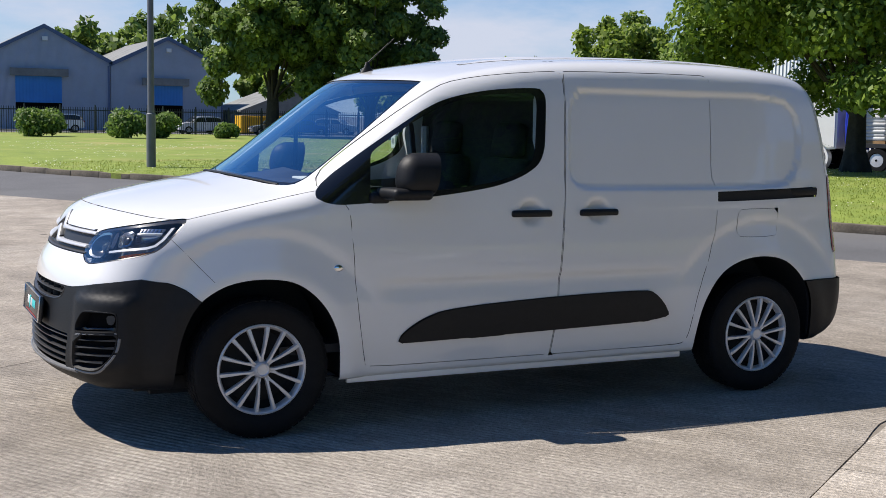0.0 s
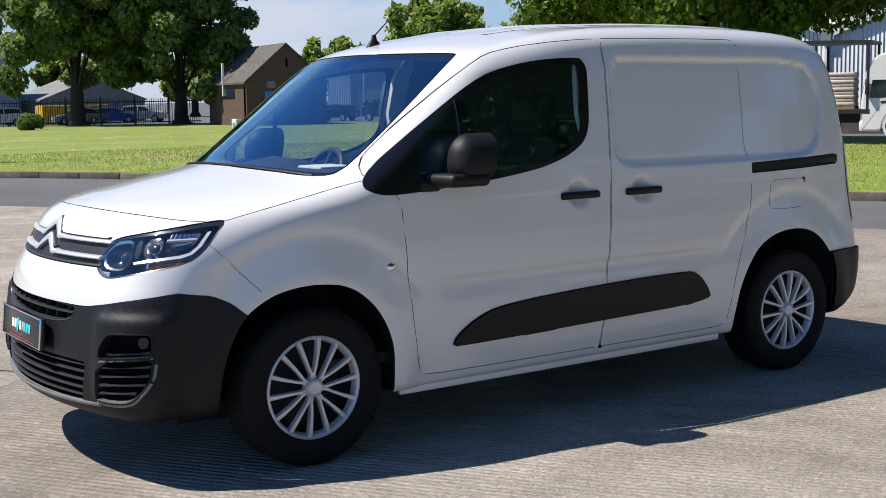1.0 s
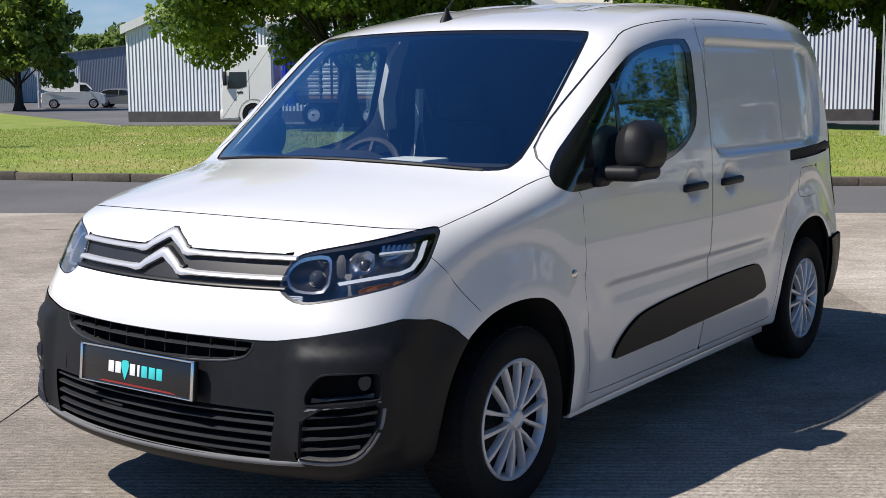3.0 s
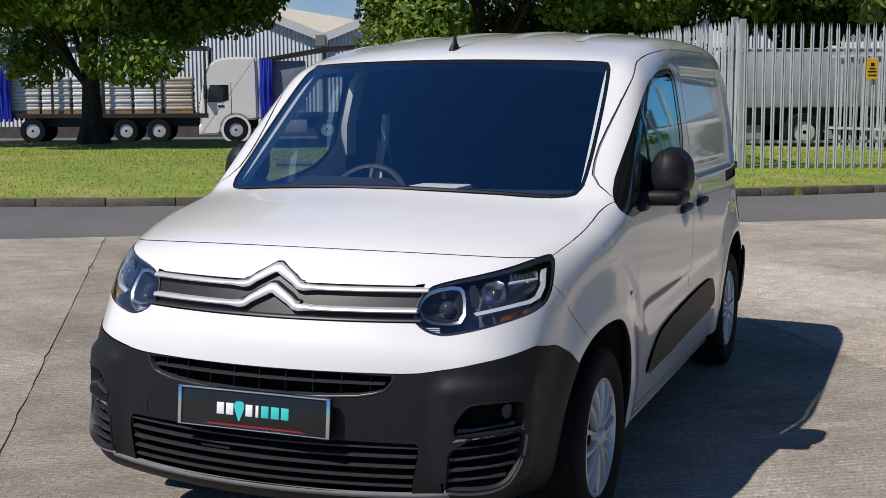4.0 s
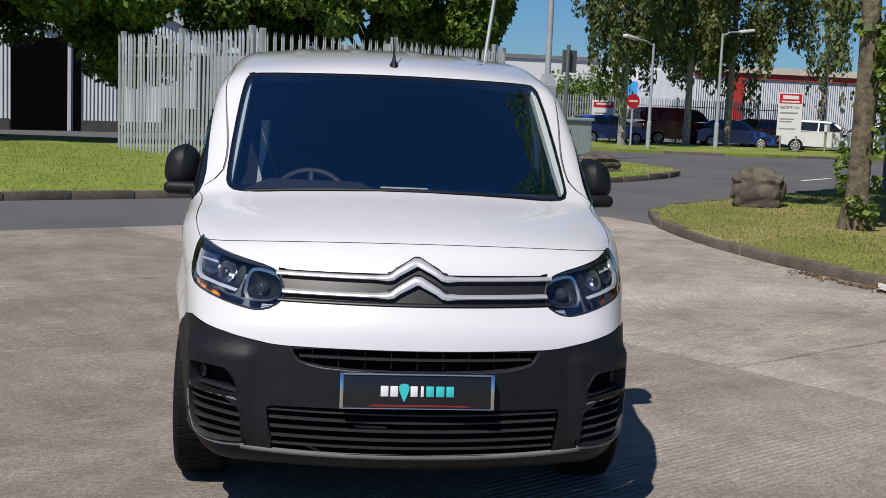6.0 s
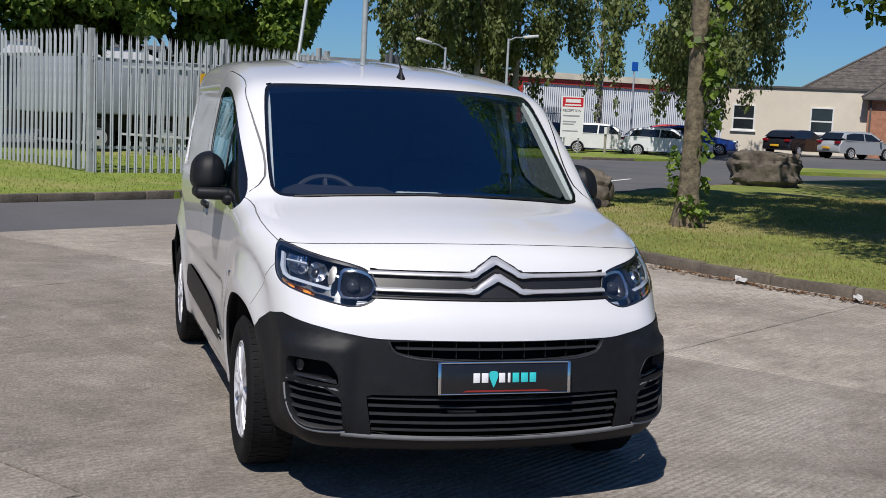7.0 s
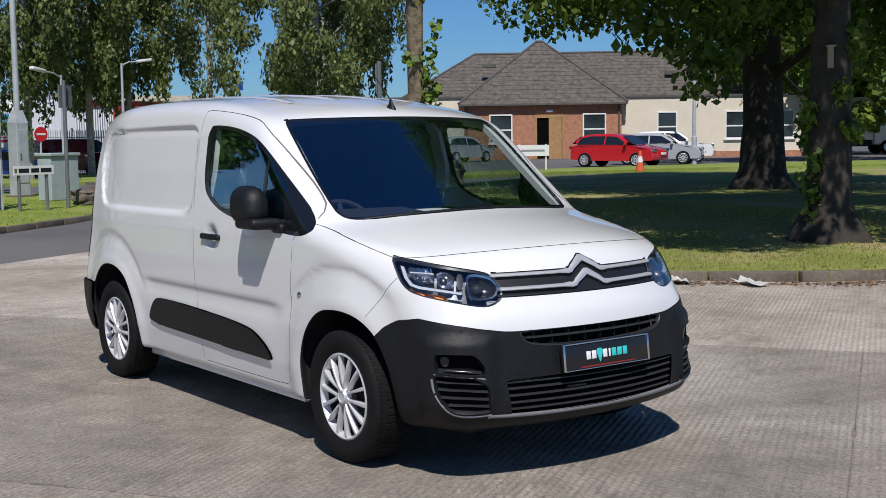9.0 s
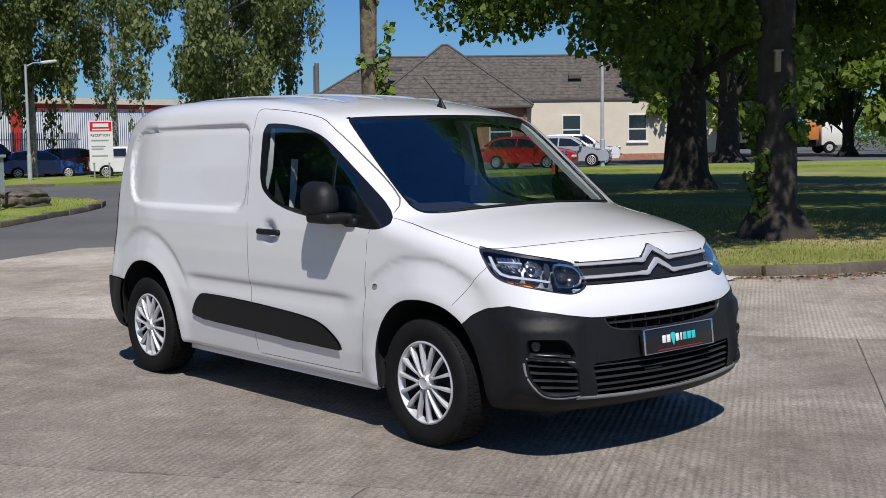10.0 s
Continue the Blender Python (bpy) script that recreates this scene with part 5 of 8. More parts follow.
kerb_line("kerb_north", smooth_line(LAWN_N[1:17]), 0.105)
kerb_line("kerb_south", smooth_line(LAWN_S[10:0:-1][1:] + [LAWN_S[0], (13.3, -5.25), (14.5, -7.0), (17.9, -11.2), (21.5, -15.9)]), 0.105)
kerb_line("kerb_east", smooth_line([(55, -9.8), (48.5, -9.6), (44.6, -12.4), (44.2, -18.5), (46.2, -25.0), (50.5, -28.5)]), 0.105)


# ---- grass blades and daisies near the kerbs ----
def inside(pts, x, y):
    return sd_poly(np.asarray(x, float), np.asarray(y, float), pts) < -0.05


def scatter(pts, n, lo, hi, seed):
    r = np.random.default_rng(seed)
    x, y = r.uniform(lo[0], hi[0], n), r.uniform(lo[1], hi[1], n)
    k = inside(pts, x, y)
    return x[k], y[k], r


def raw_mesh(name, co, faces_n, material, per):
    """A mesh from an array of corners, per corners to a face."""
    me = bpy.data.meshes.new(name)
    n = len(co) // per
    me.vertices.add(len(co))
    me.vertices.foreach_set("co", co.astype(np.float32).ravel())
    me.loops.add(len(co))
    me.loops.foreach_set("vertex_index", np.arange(len(co), dtype=np.int32))
    me.polygons.add(n)
    me.polygons.foreach_set("loop_start", np.arange(n, dtype=np.int32) * per)
    me.update(calc_edges=True)
    me.materials.append(material)
    return me


def leaf_material(name, a, b, trans=0.35):
    """Leaves that differ one by one and let some light through."""
    m = bpy.data.materials.new(name)
    m.use_nodes = True
    nt = m.node_tree
    p = nt.nodes["Principled BSDF"]
    p.inputs["Roughness"].default_value = 0.55
    p.inputs["Specular IOR Level"].default_value = 0.35
    g = nt.nodes.new("ShaderNodeNewGeometry")
    ramp = nt.nodes.new("ShaderNodeValToRGB")
    ramp.color_ramp.elements[0].color = (*a, 1)
    ramp.color_ramp.elements[1].color = (*b, 1)
    nt.links.new(g.outputs["Random Per Island"], ramp.inputs["Fac"])
    nt.links.new(ramp.outputs[0], p.inputs["Base Color"])
    t = nt.nodes.new("ShaderNodeBsdfTranslucent")
    hsv = nt.nodes.new("ShaderNodeHueSaturation")
    hsv.inputs["Value"].default_value = 1.5
    nt.links.new(ramp.outputs[0], hsv.inputs["Color"])
    nt.links.new(hsv.outputs[0], t.inputs[0])
    mx = nt.nodes.new("ShaderNodeMixShader")
    mx.inputs[0].default_value = trans
    nt.links.new(p.outputs[0], mx.inputs[1])
    nt.links.new(t.outputs[0], mx.inputs[2])
    nt.links.new(mx.outputs[0], nt.nodes["Material Output"].inputs[0])
    return m


M_BLADE = leaf_material("grass_blades", (0.14, 0.20, 0.025), (0.30, 0.32, 0.075), 0.35)
M_BLADE_DRY = leaf_material("dry_grass_blades", (0.17, 0.19, 0.03), (0.40, 0.34, 0.14), 0.3)
M_DAISY = mat("daisy_petals", (0.75, 0.75, 0.68), 0.7)


def blades(name, pts, n, lo, hi, height, seed, label, material):
    x, y, r = scatter(pts, n, lo, hi, seed)
    z = np.array([ground_z(a, b) for a, b in zip(x, y)]) + 0.095
    a = r.uniform(0, math.tau, len(x))
    h = height * r.uniform(0.5, 1.3, len(x))
    w = 0.006 + 0.006 * r.random(len(x))
    dx, dy = np.cos(a) * w, np.sin(a) * w
    lean = h[:, None] * r.uniform(-0.5, 0.5, (len(x), 2))
    base = np.stack([x, y, z], 1)
    co = np.empty((len(x), 3, 3))
    co[:, 0] = base + np.stack([dx, dy, 0 * dx], 1)
    co[:, 1] = base - np.stack([dx, dy, 0 * dx], 1)
    co[:, 2] = base + np.stack([lean[:, 0], lean[:, 1], h], 1)
    ob = new(name, raw_mesh(name, co.reshape(-1, 3), 1, material, 3))
    return tagged(ob, label, "grass", kind="stuff")


blades("grass_blades", LAWN_S, 80000, (2, -13), (15, -4), 0.03, 3, "short dry grass blades growing along the verge", M_BLADE_DRY)
blades("grass_blades", LAWN_N, 110000, (2, -8), (23, 24), 0.032, 4, "short grass blades growing along the verge", M_BLADE)


def daisies(pts, n, lo, hi, seed):
    x, y, r = scatter(pts, n, lo, hi, seed)
    keep = np.array([noise.noise((a * 0.35, b * 0.35, seed)) > -0.02 for a, b in zip(x, y)])
    x, y = x[keep], y[keep]
    z = np.array([ground_z(a, b) for a, b in zip(x, y)]) + 0.13 + 0.02 * r.random(len(x))
    s = 0.009 + 0.006 * r.random(len(x))
    co = np.empty((len(x), 6, 3))
    for k in range(6):
        a = k * math.tau / 6
        co[:, k] = np.stack([x + np.cos(a) * s, y + np.sin(a) * s, z + 0.3 * s * math.sin(a)], 1)
    ob = new("daisies", raw_mesh("daisies", co.reshape(-1, 3), 1, M_DAISY, 6))
    tagged(ob, "white daisies dotted over the mown grass", "daisies", kind="stuff")


daisies(LAWN_N, 5500, (2, -8), (27, 40), 5)
daisies(LAWN_S, 2600, (2, -25), (25, -4), 6)
# ---- trees and bushes ----
M_BARK = mat("grey_brown_bark", (0.04, 0.034, 0.028), 0.95, vary=0.45, scale=5, bump=1.0, bump_scale=14)
M_BARK_IVY = mat("knobbly_mossy_bark", (0.16, 0.13, 0.085), 0.95, vary=0.75, scale=9, bump=1.0, bump_scale=16)
M_BIRCH = mat("birch_bark", (0.34, 0.32, 0.29), 0.8, vary=0.6, scale=6, bump=0.4)
M_CHESTNUT = leaf_material("chestnut_leaves", (0.048, 0.098, 0.013), (0.215, 0.30, 0.045), 0.36)
M_LIME = leaf_material("lime_leaves", (0.034, 0.066, 0.010), (0.135, 0.20, 0.030), 0.42)
M_ASH = leaf_material("ash_leaves", (0.08, 0.135, 0.018), (0.24, 0.31, 0.05), 0.45)
M_POPLAR = leaf_material("tall_tree_leaves", (0.055, 0.10, 0.018), (0.20, 0.28, 0.055), 0.35)
M_BIRCHLEAF = leaf_material("birch_leaves", (0.06, 0.088, 0.022), (0.20, 0.235, 0.075), 0.35)
M_SHRUB = leaf_material("shrub_leaves", (0.055, 0.115, 0.016), (0.17, 0.25, 0.05), 0.4)


def leaf_cloud(name, blobs, n, size, material, seed, droop=0.3, stretch=1.5):
    """Many small folded leaves in clumps; blobs: centre and three radii."""
    r = np.random.default_rng(seed)
    c = np.array([b[0] for b in blobs])
    rad = np.array([b[1] for b in blobs])
    weight = (rad.prod(1)) ** (2 / 3)
    pick = r.choice(len(blobs), n, p=weight / weight.sum())
    d = r.normal(size=(n, 3))
    d /= np.linalg.norm(d, axis=1)[:, None]
    p = c[pick] + d * rad[pick] * (r.random(n) ** 0.45)[:, None]
    nrm = d + r.normal(size=(n, 3)) * 0.7 + np.array([0, 0, 0.55])
    nrm /= np.linalg.norm(nrm, axis=1)[:, None]
    t = np.cross(nrm, r.normal(size=(n, 3)))
    t /= np.linalg.norm(t, axis=1)[:, None]
    t[:, 2] -= droop
    b = np.cross(nrm, t)
    s = size * r.uniform(0.6, 1.35, n)[:, None]
    co = np.empty((n, 4, 3))
    co[:, 0] = p - t * s * stretch * 0.5
    co[:, 1] = p + b * s * 0.5 - nrm * s * 0.12
    co[:, 2] = p + t * s * stretch * 0.5
    co[:, 3] = p - b * s * 0.5 - nrm * s * 0.12
    return raw_mesh(name, co.reshape(-1, 3), 1, material, 4)


def broad_tree(x, y, r_trunk, height, radius, base, leaves, size, material, seed, label, lean=(0, 0), bark=None, clumps=46, squash=1.0, group="", shift=(0, 0), flare=1.5, extra=(), skirt=0.45):
    rnd = random.Random(seed)
    z0 = ground_z(x, y) + 0.06
    ob = thing("tree", label, "tree", pose(x, y, z0), group)
    top = Vector((lean[0], lean[1], base + 0.25 * (height - base)))
    bm = bmesh.new()
    pts = [Vector((0, 0, -0.1)), Vector((0, 0, 0.12)), Vector((lean[0] * 0.05, lean[1] * 0.05, 0.5)), Vector((lean[0] * 0.25, lean[1] * 0.25, base * 0.5)), Vector((lean[0] * 0.6, lean[1] * 0.6, base)), top]
    rings = tube(bm, pts, [r_trunk * flare * 1.15, r_trunk * flare, r_trunk * 1.12, r_trunk, r_trunk * 0.9, r_trunk * 0.6], 16)
    for ring in rings:
        for k, v in enumerate(ring):
            c = sum((w.co for w in ring), Vector()) / len(ring)
            f = 1 + 0.16 * noise.noise((k * 0.9, v.co.z * 0.7, seed)) + (0.22 * math.sin(k * 2.4 + seed) if v.co.z < 0.3 else 0)
            v.co = c + (v.co - c) * f
    bmesh.ops.subdivide_edges(bm, edges=bm.edges[:], cuts=1, use_grid_fill=True)
    for v in bm.verts:
        v.co += v.normal * (0.03 * r_trunk / 0.4 if bark is None else 0.045) * noise.noise(v.co * 6)
    part("trunk", bm, bark or M_BARK, ob, angle=80)
    blobs = []
    cz = (base + height) / 2
    hz = (height - base) / 2 * squash
    for k in range(clumps):
        a = k * 2.39996 + rnd.uniform(-0.3, 0.3)
        w = 1 - 2 * (k + 0.5) / clumps
        rr = math.sqrt(max(0, 1 - max(w, -skirt) ** 2))
        f = rnd.uniform(0.62, 1.0)
        blobs.append(((shift[0] + lean[0] + math.cos(a) * rr * radius * f, shift[1] + lean[1] + math.sin(a) * rr * radius * f, cz + w * hz * f), tuple(radius * rnd.uniform(0.17, 0.30) * q for q in (1, 1, 0.75))))
    for k in range(clumps // 3):
        a = rnd.uniform(0, math.tau)
        f = rnd.uniform(0, 0.5)
        blobs.append(((shift[0] + lean[0] + math.cos(a) * radius * f, shift[1] + lean[1] + math.sin(a) * radius * f, cz + rnd.uniform(-0.5, 0.6) * hz), (radius * 0.3, radius * 0.3, radius * 0.25)))
    blobs += list(extra)
    for k, (c, _) in enumerate(rnd.sample(blobs, min(9, len(blobs)))):
        bm = bmesh.new()
        a = Vector((lean[0] * 0.5, lean[1] * 0.5, base * rnd.uniform(0.75, 1.1)))
        c = Vector(c)
        m = a.lerp(c, 0.5) + Vector((0, 0, -0.06 * (c - a).length + 0.25 * rnd.random()))
        tube(bm, [a, a.lerp(m, 0.5), m, c], [r_trunk * 0.30, r_trunk * 0.2, r_trunk * 0.13, r_trunk * 0.05], 8)
        part("limb", bm, bark or M_BARK, ob)
    crown = new("crown", leaf_cloud("crown", blobs, leaves, size, material, seed))
    crown.parent = ob
    tagged(crown, kind="stuff")
    return ob


def birch(x, y, height, radius, leaves, seed, label):
    rnd = random.Random(seed)
    ob = thing("birch_tree", label, "tree", pose(x, y, ground_z(x, y) + 0.05))
    bm = bmesh.new()
    lean = Vector((rnd.uniform(-0.5, 0.5), rnd.uniform(-0.5, 0.5), 0))
    tube(bm, [(0, 0, -0.1), lean * 0.3 + Vector((0, 0, height * 0.35)), lean * 0.7 + Vector((0, 0, height * 0.7)), lean + Vector((0, 0, height))], [0.20, 0.15, 0.09, 0.02], 10)
    part("trunk", bm, M_BIRCH, ob)
    blobs = []
    for k in range(34):
        z = height * (0.32 + 0.68 * (k + 0.5) / 34)
        rr = radius * (0.15 + 1.05 * math.sin(math.pi * min(1, (k + 2) / 37)) ** 0.8 * rnd.uniform(0.35, 1.1))
        a = k * 2.4 + rnd.uniform(-0.4, 0.4)
        c = (lean.x * 0.6 + math.cos(a) * rr * 0.8, lean.y * 0.6 + math.sin(a) * rr * 0.8, z)
        blobs.append((c, (radius * 0.27, radius * 0.27, height * 0.07)))
        drop = height * rnd.uniform(0.03, 0.15)
        blobs.append(((c[0] * 1.1, c[1] * 1.1, z - drop), (radius * 0.13, radius * 0.13, drop)))
        if k % 4 == 0:
            bm = bmesh.new()
            tube(bm, [(lean.x * z / height, lean.y * z / height, z - height * 0.08), (c[0] * 0.6, c[1] * 0.6, z + 0.2), c], [0.06, 0.04, 0.012], 6)
            part("limb", bm, M_BIRCH, ob)
    crown = new("crown", leaf_cloud("crown", blobs, int(leaves * 1.25), 0.10, M_BIRCHLEAF, seed, droop=0.9, stretch=1.7))
    crown.parent = ob
    tagged(crown, kind="stuff")
    return ob


def bush(x, y, r, h, seed, label):
    rnd = random.Random(seed)
    ob = thing("bush", label, "bush", pose(x, y, ground_z(x, y) + 0.08), "bushes along the fence")
    blobs = [((rnd.uniform(-0.5, 0.5) * r, rnd.uniform(-0.5, 0.5) * r, h * rnd.uniform(0.3, 0.7)), (r * 0.6, r * 0.6, h * 0.38)) for _ in range(9)]
    bm = bmesh.new()
    for k in range(4):
        tube(bm, [(0.1 * k - 0.15, 0, -0.05), (rnd.uniform(-0.3, 0.3) * r, rnd.uniform(-0.3, 0.3) * r, h * 0.6)], [0.03, 0.01], 6)
    part("stems", bm, M_BARK, ob)
    c = new("foliage", leaf_cloud("foliage", blobs, 5200, 0.15, M_SHRUB, seed))
    c.parent = ob
    tagged(c, kind="stuff")


CH = "horse chestnut with a broad leafy crown on the grass"
broad_tree(20.9, 17.3, 0.24, 12.0, 5.0, 1.3, 230000, 0.105, M_CHESTNUT, 11, CH, clumps=80, skirt=0.7, shift=(-0.2, 0.2), group="chestnuts on the verge")
broad_tree(25.0, 8.8, 0.30, 11.5, 4.9, 1.5, 230000, 0.105, M_CHESTNUT, 12, CH, clumps=80, skirt=0.6, shift=(0.6, -0.8), group="chestnuts on the verge")
broad_tree(30.5, 1.6, 0.40, 11.0, 5.2, 2.0, 110000, 0.13, M_CHESTNUT, 13, "leafy chestnut standing behind the steel fence", group="chestnuts on the verge")
broad_tree(29.5, -1.6, 0.36, 9.6, 3.9, 2.2, 90000, 0.13, M_CHESTNUT, 14, "leafy chestnut standing behind the steel fence", group="chestnuts on the verge")
broad_tree(29.5, 92.0, 0.55, 17.0, 6.0, 2.8, 44000, 0.30, M_POPLAR, 15, "tall dark-leaved tree beside the railings")
broad_tree(36.5, 88.0, 0.50, 16.0, 6.0, 2.2, 44000, 0.30, M_POPLAR, 16, "tall dark-leaved tree beside the railings")
broad_tree(50.1, 71.6, 0.28, 9.6, 4.2, 1.6, 14000, 0.30, M_ASH, 17, "young broad-leaved tree with a pale green crown")
for k, (x, y, h, r, n) in enumerate(((33, 150, 15, 8, 5000), (48, 150, 8, 5, 4000), (23, 152, 13, 7, 4500), (74, 130, 9, 5, 4000), (62, 135, 6.5, 4, 3000), (60, 140, 6.5, 4, 3000), (108, 132, 9, 6, 3500), (118, 96, 11, 7, 3500))):
    broad_tree(x, y, 0.4, h, r, 2.0, n, 0.6, M_ASH if k % 2 else M_POPLAR, 30 + k, "distant broad-leaved tree behind the sheds", clumps=30, group="distant trees")
for k, (x, y, h, r) in enumerate(((45.5, -62.5, 11, 5.5), (37.5, -66.5, 12, 6.0), (30.5, -68.0, 11, 6.0), (52.0, -70.0, 13, 6.0))):
    broad_tree(x, y, 0.35, h, r, 1.2, 15000, 0.34, M_ASH, 130 + k, "sunlit broad-leaved tree beyond the lawn", clumps=40, group="sunlit trees beyond the lawn")
# the two shade trees on the south lawn
hang = [((-4.6 + 0.9 * k, 3.4 + 0.35 * (k % 3), 3.1 + 0.5 * (k % 2)), (0.6, 0.6, 0.5)) for k in range(5)]
broad_tree(13.4, -18.6, 0.46, 13.0, 6.9, 3.1, 230000, 0.10, M_LIME, 41, "large shade tree with a dark trunk and drooping branches", clumps=84, flare=1.5, extra=hang)
broad_tree(4.8, -9.35, 0.25, 11.3, 5.2, 3.7, 150000, 0.09, M_LIME, 42, "ivy-clad shade tree with a flared root", clumps=60, flare=1.9, shift=(-0.5, -0.8), extra=(((1.3, 0.85, 2.4), (0.5, 0.5, 0.65)), ((2.0, 1.3, 3.0), (0.5, 0.5, 0.6)), ((0.6, 0.9, 3.2), (0.5, 0.5, 0.5))))
broad_tree(33.5, -48.2, 0.55, 13.0, 6.5, 3.2, 16000, 0.28, M_LIME, 43, "thick-trunked tree beside the cream wall", clumps=44)
broad_tree(10.0, -6.62, 0.13, 10.5, 2.4, 5.4, 7000, 0.14, M_ASH, 44, "slender leaning tree with knobbly mossy bark", lean=(-0.3, 0.15), bark=M_BARK_IVY, clumps=26, flare=1.5)
# ivy on the trunks
for (x, y, r, h, n, seed) in ((4.8, -9.35, 0.28, 3.6, 1300, 51), (10.0, -6.62, 0.22, 5.0, 800, 52)):
    rg = np.random.default_rng(seed)
    blobs = []
    for k in range(26):
        a, z = rg.uniform(0, math.tau), rg.uniform(0.2, h)
        lx = -0.12 * (z / 5) if seed == 52 else 0
        blobs.append(((math.cos(a) * r * 1.1 + 0.15 * lx, math.sin(a) * r * 1.1 + lx, z), (0.14, 0.14, 0.2)))
    ob = thing("ivy", "ivy leaves climbing a tree trunk", "ivy", pose(x, y, ground_z(x, y) + 0.1), kind="stuff")
    c = new("ivy_leaves", leaf_cloud("ivy_leaves", blobs, n, 0.085, M_CHESTNUT, seed, stretch=1.1))
    c.parent = ob
    tagged(c, kind="stuff")
BL = "weeping birch with pale slender trunk"
for k, (x, y, h, r, n) in enumerate(((51.3, -14.3, 13.5, 2.9, 15000), (55.4, -18.7, 14, 4.1, 22000), (56.3, -21.1, 14.5, 4.4, 22000), (47.0, -26.8, 12.0, 4.1, 22000), (64.0, -29.5, 13.5, 2.2, 4000), (54.5, -31.6, 11.5, 3.4, 11000))):
    birch(x, y, h, r, n, 60 + k, BL)
for k, (x, y, r, h) in enumerate(((9.8, 82, 1.7, 1.9), (15.0, 79, 1.5, 2.0), (17.6, 79.5, 1.4, 1.8), (22.6, 81, 0.95, 1.2))):
    bush(x, y, r, h, 80 + k, "rounded green bush in front of the railings")
for k, (x, y, r, h) in enumerate(((68.5, -16.3, 2.8, 4.3), (74, -12.5, 2.4, 3.4), (37.0, -2.0, 1.6, 2.2), (31.0, -3.5, 1.0, 1.5), (40, -83, 6, 5.5), (52, -92, 7, 6), (28, -90, 7, 6), (14, -84, 7, 6.5))):
    bush(x, y, r, h, 90 + k, "large green shrub beside the road")
# ---- buildings ----
def corrugated(name, base, depth=0.6, scale=11.0, rough=0.5):
    """Profiled metal sheeting: vertical ribs in relief, weather streaks in colour."""
    m = mat(name, base, rough, vary=0.10, scale=0.6)
    nt = m.node_tree
    p = nt.nodes["Principled BSDF"]
    tc = nt.nodes.new("ShaderNodeTexCoord")
    w = nt.nodes.new("ShaderNodeTexWave")
    w.bands_direction = 'X'
    w.inputs["Scale"].default_value = scale
    nt.links.new(tc.outputs["Object"], w.inputs["Vector"])
    b = nt.nodes.new("ShaderNodeBump")
    b.inputs["Strength"].default_value = depth
    b.inputs["Distance"].default_value = 0.06
    nt.links.new(w.outputs["Fac"], b.inputs["Height"])
    nt.links.new(b.outputs["Normal"], p.inputs["Normal"])
    return m


M_SHED_BLUE = corrugated("blue_grey_sheeting", (0.34, 0.385, 0.48), 0.6, 3.0)
M_SHED_TRIM = mat("dark_blue_trim", (0.08, 0.12, 0.22), 0.5, vary=0.1, scale=3)
M_DOOR_BLUE = corrugated("blue_shutter", (0.025, 0.20, 0.55), 0.3, 1.0)
M_SHED_ROOF = mat("fibre_cement_roof", (0.20, 0.205, 0.20), 0.85, vary=0.3, scale=0.8)
M_SHED_WHITE = corrugated("white_sheeting", (0.76, 0.79, 0.80), 1.0, 1.75)
M_CREAM_ROOF = mat("cream_roof_sheet", (0.66, 0.60, 0.47), 0.7, vary=0.15, scale=1.0)
M_SHED_GREEN = corrugated("grey_green_sheeting", (0.30, 0.34, 0.31), 0.4, 2.0)
M_SHED_GREY = corrugated("slate_grey_sheeting", (0.20, 0.235, 0.29), 0.4, 2.0)
M_BRICK_DARK = mat("dark_brick", (0.105, 0.062, 0.048), 0.9, vary=0.3, scale=3.0, bump=0.4, bump_scale=20)
M_BRICK = mat("red_brick", (0.40, 0.19, 0.115), 0.9, vary=0.35, scale=4.0, bump=0.4, bump_scale=25)
M_SLATE = mat("lichened_slates", (0.105, 0.092, 0.080), 0.85, vary=0.6, scale=3.4, bump=0.8, bump_scale=9)
M_RENDER = mat("cream_render", (0.66, 0.60, 0.49), 0.9, vary=0.08, scale=1.0, bump=0.15, bump_scale=15)
M_WHITE_TRIM = mat("white_window_paint", (0.72, 0.72, 0.70), 0.5, vary=0.05, scale=6)
M_PANE = mat("dark_window_glass", (0.02, 0.025, 0.03), 0.06, vary=0.2, scale=1.0, spec=0.8)
M_OAK = mat("pale_timber_door", (0.36, 0.21, 0.09), 0.6, vary=0.25, scale=5)
# flat black stands in for the unlit depth behind doorways and other openings
M_VOID = mat("unlit_doorway", (0.003, 0.003, 0.0035), 0.95, vary=0.2, scale=2, spec=0.05)
M_RED_STRIPE = mat("red_band", (0.48, 0.045, 0.03), 0.5, vary=0.1, scale=2)
M_YELLOW = mat("yellow_paint", (0.72, 0.40, 0.02), 0.5, vary=0.12, scale=3)
M_TARMAC_WALL = mat("stained_plinth", (0.09, 0.085, 0.08), 0.9, vary=0.3, scale=2)


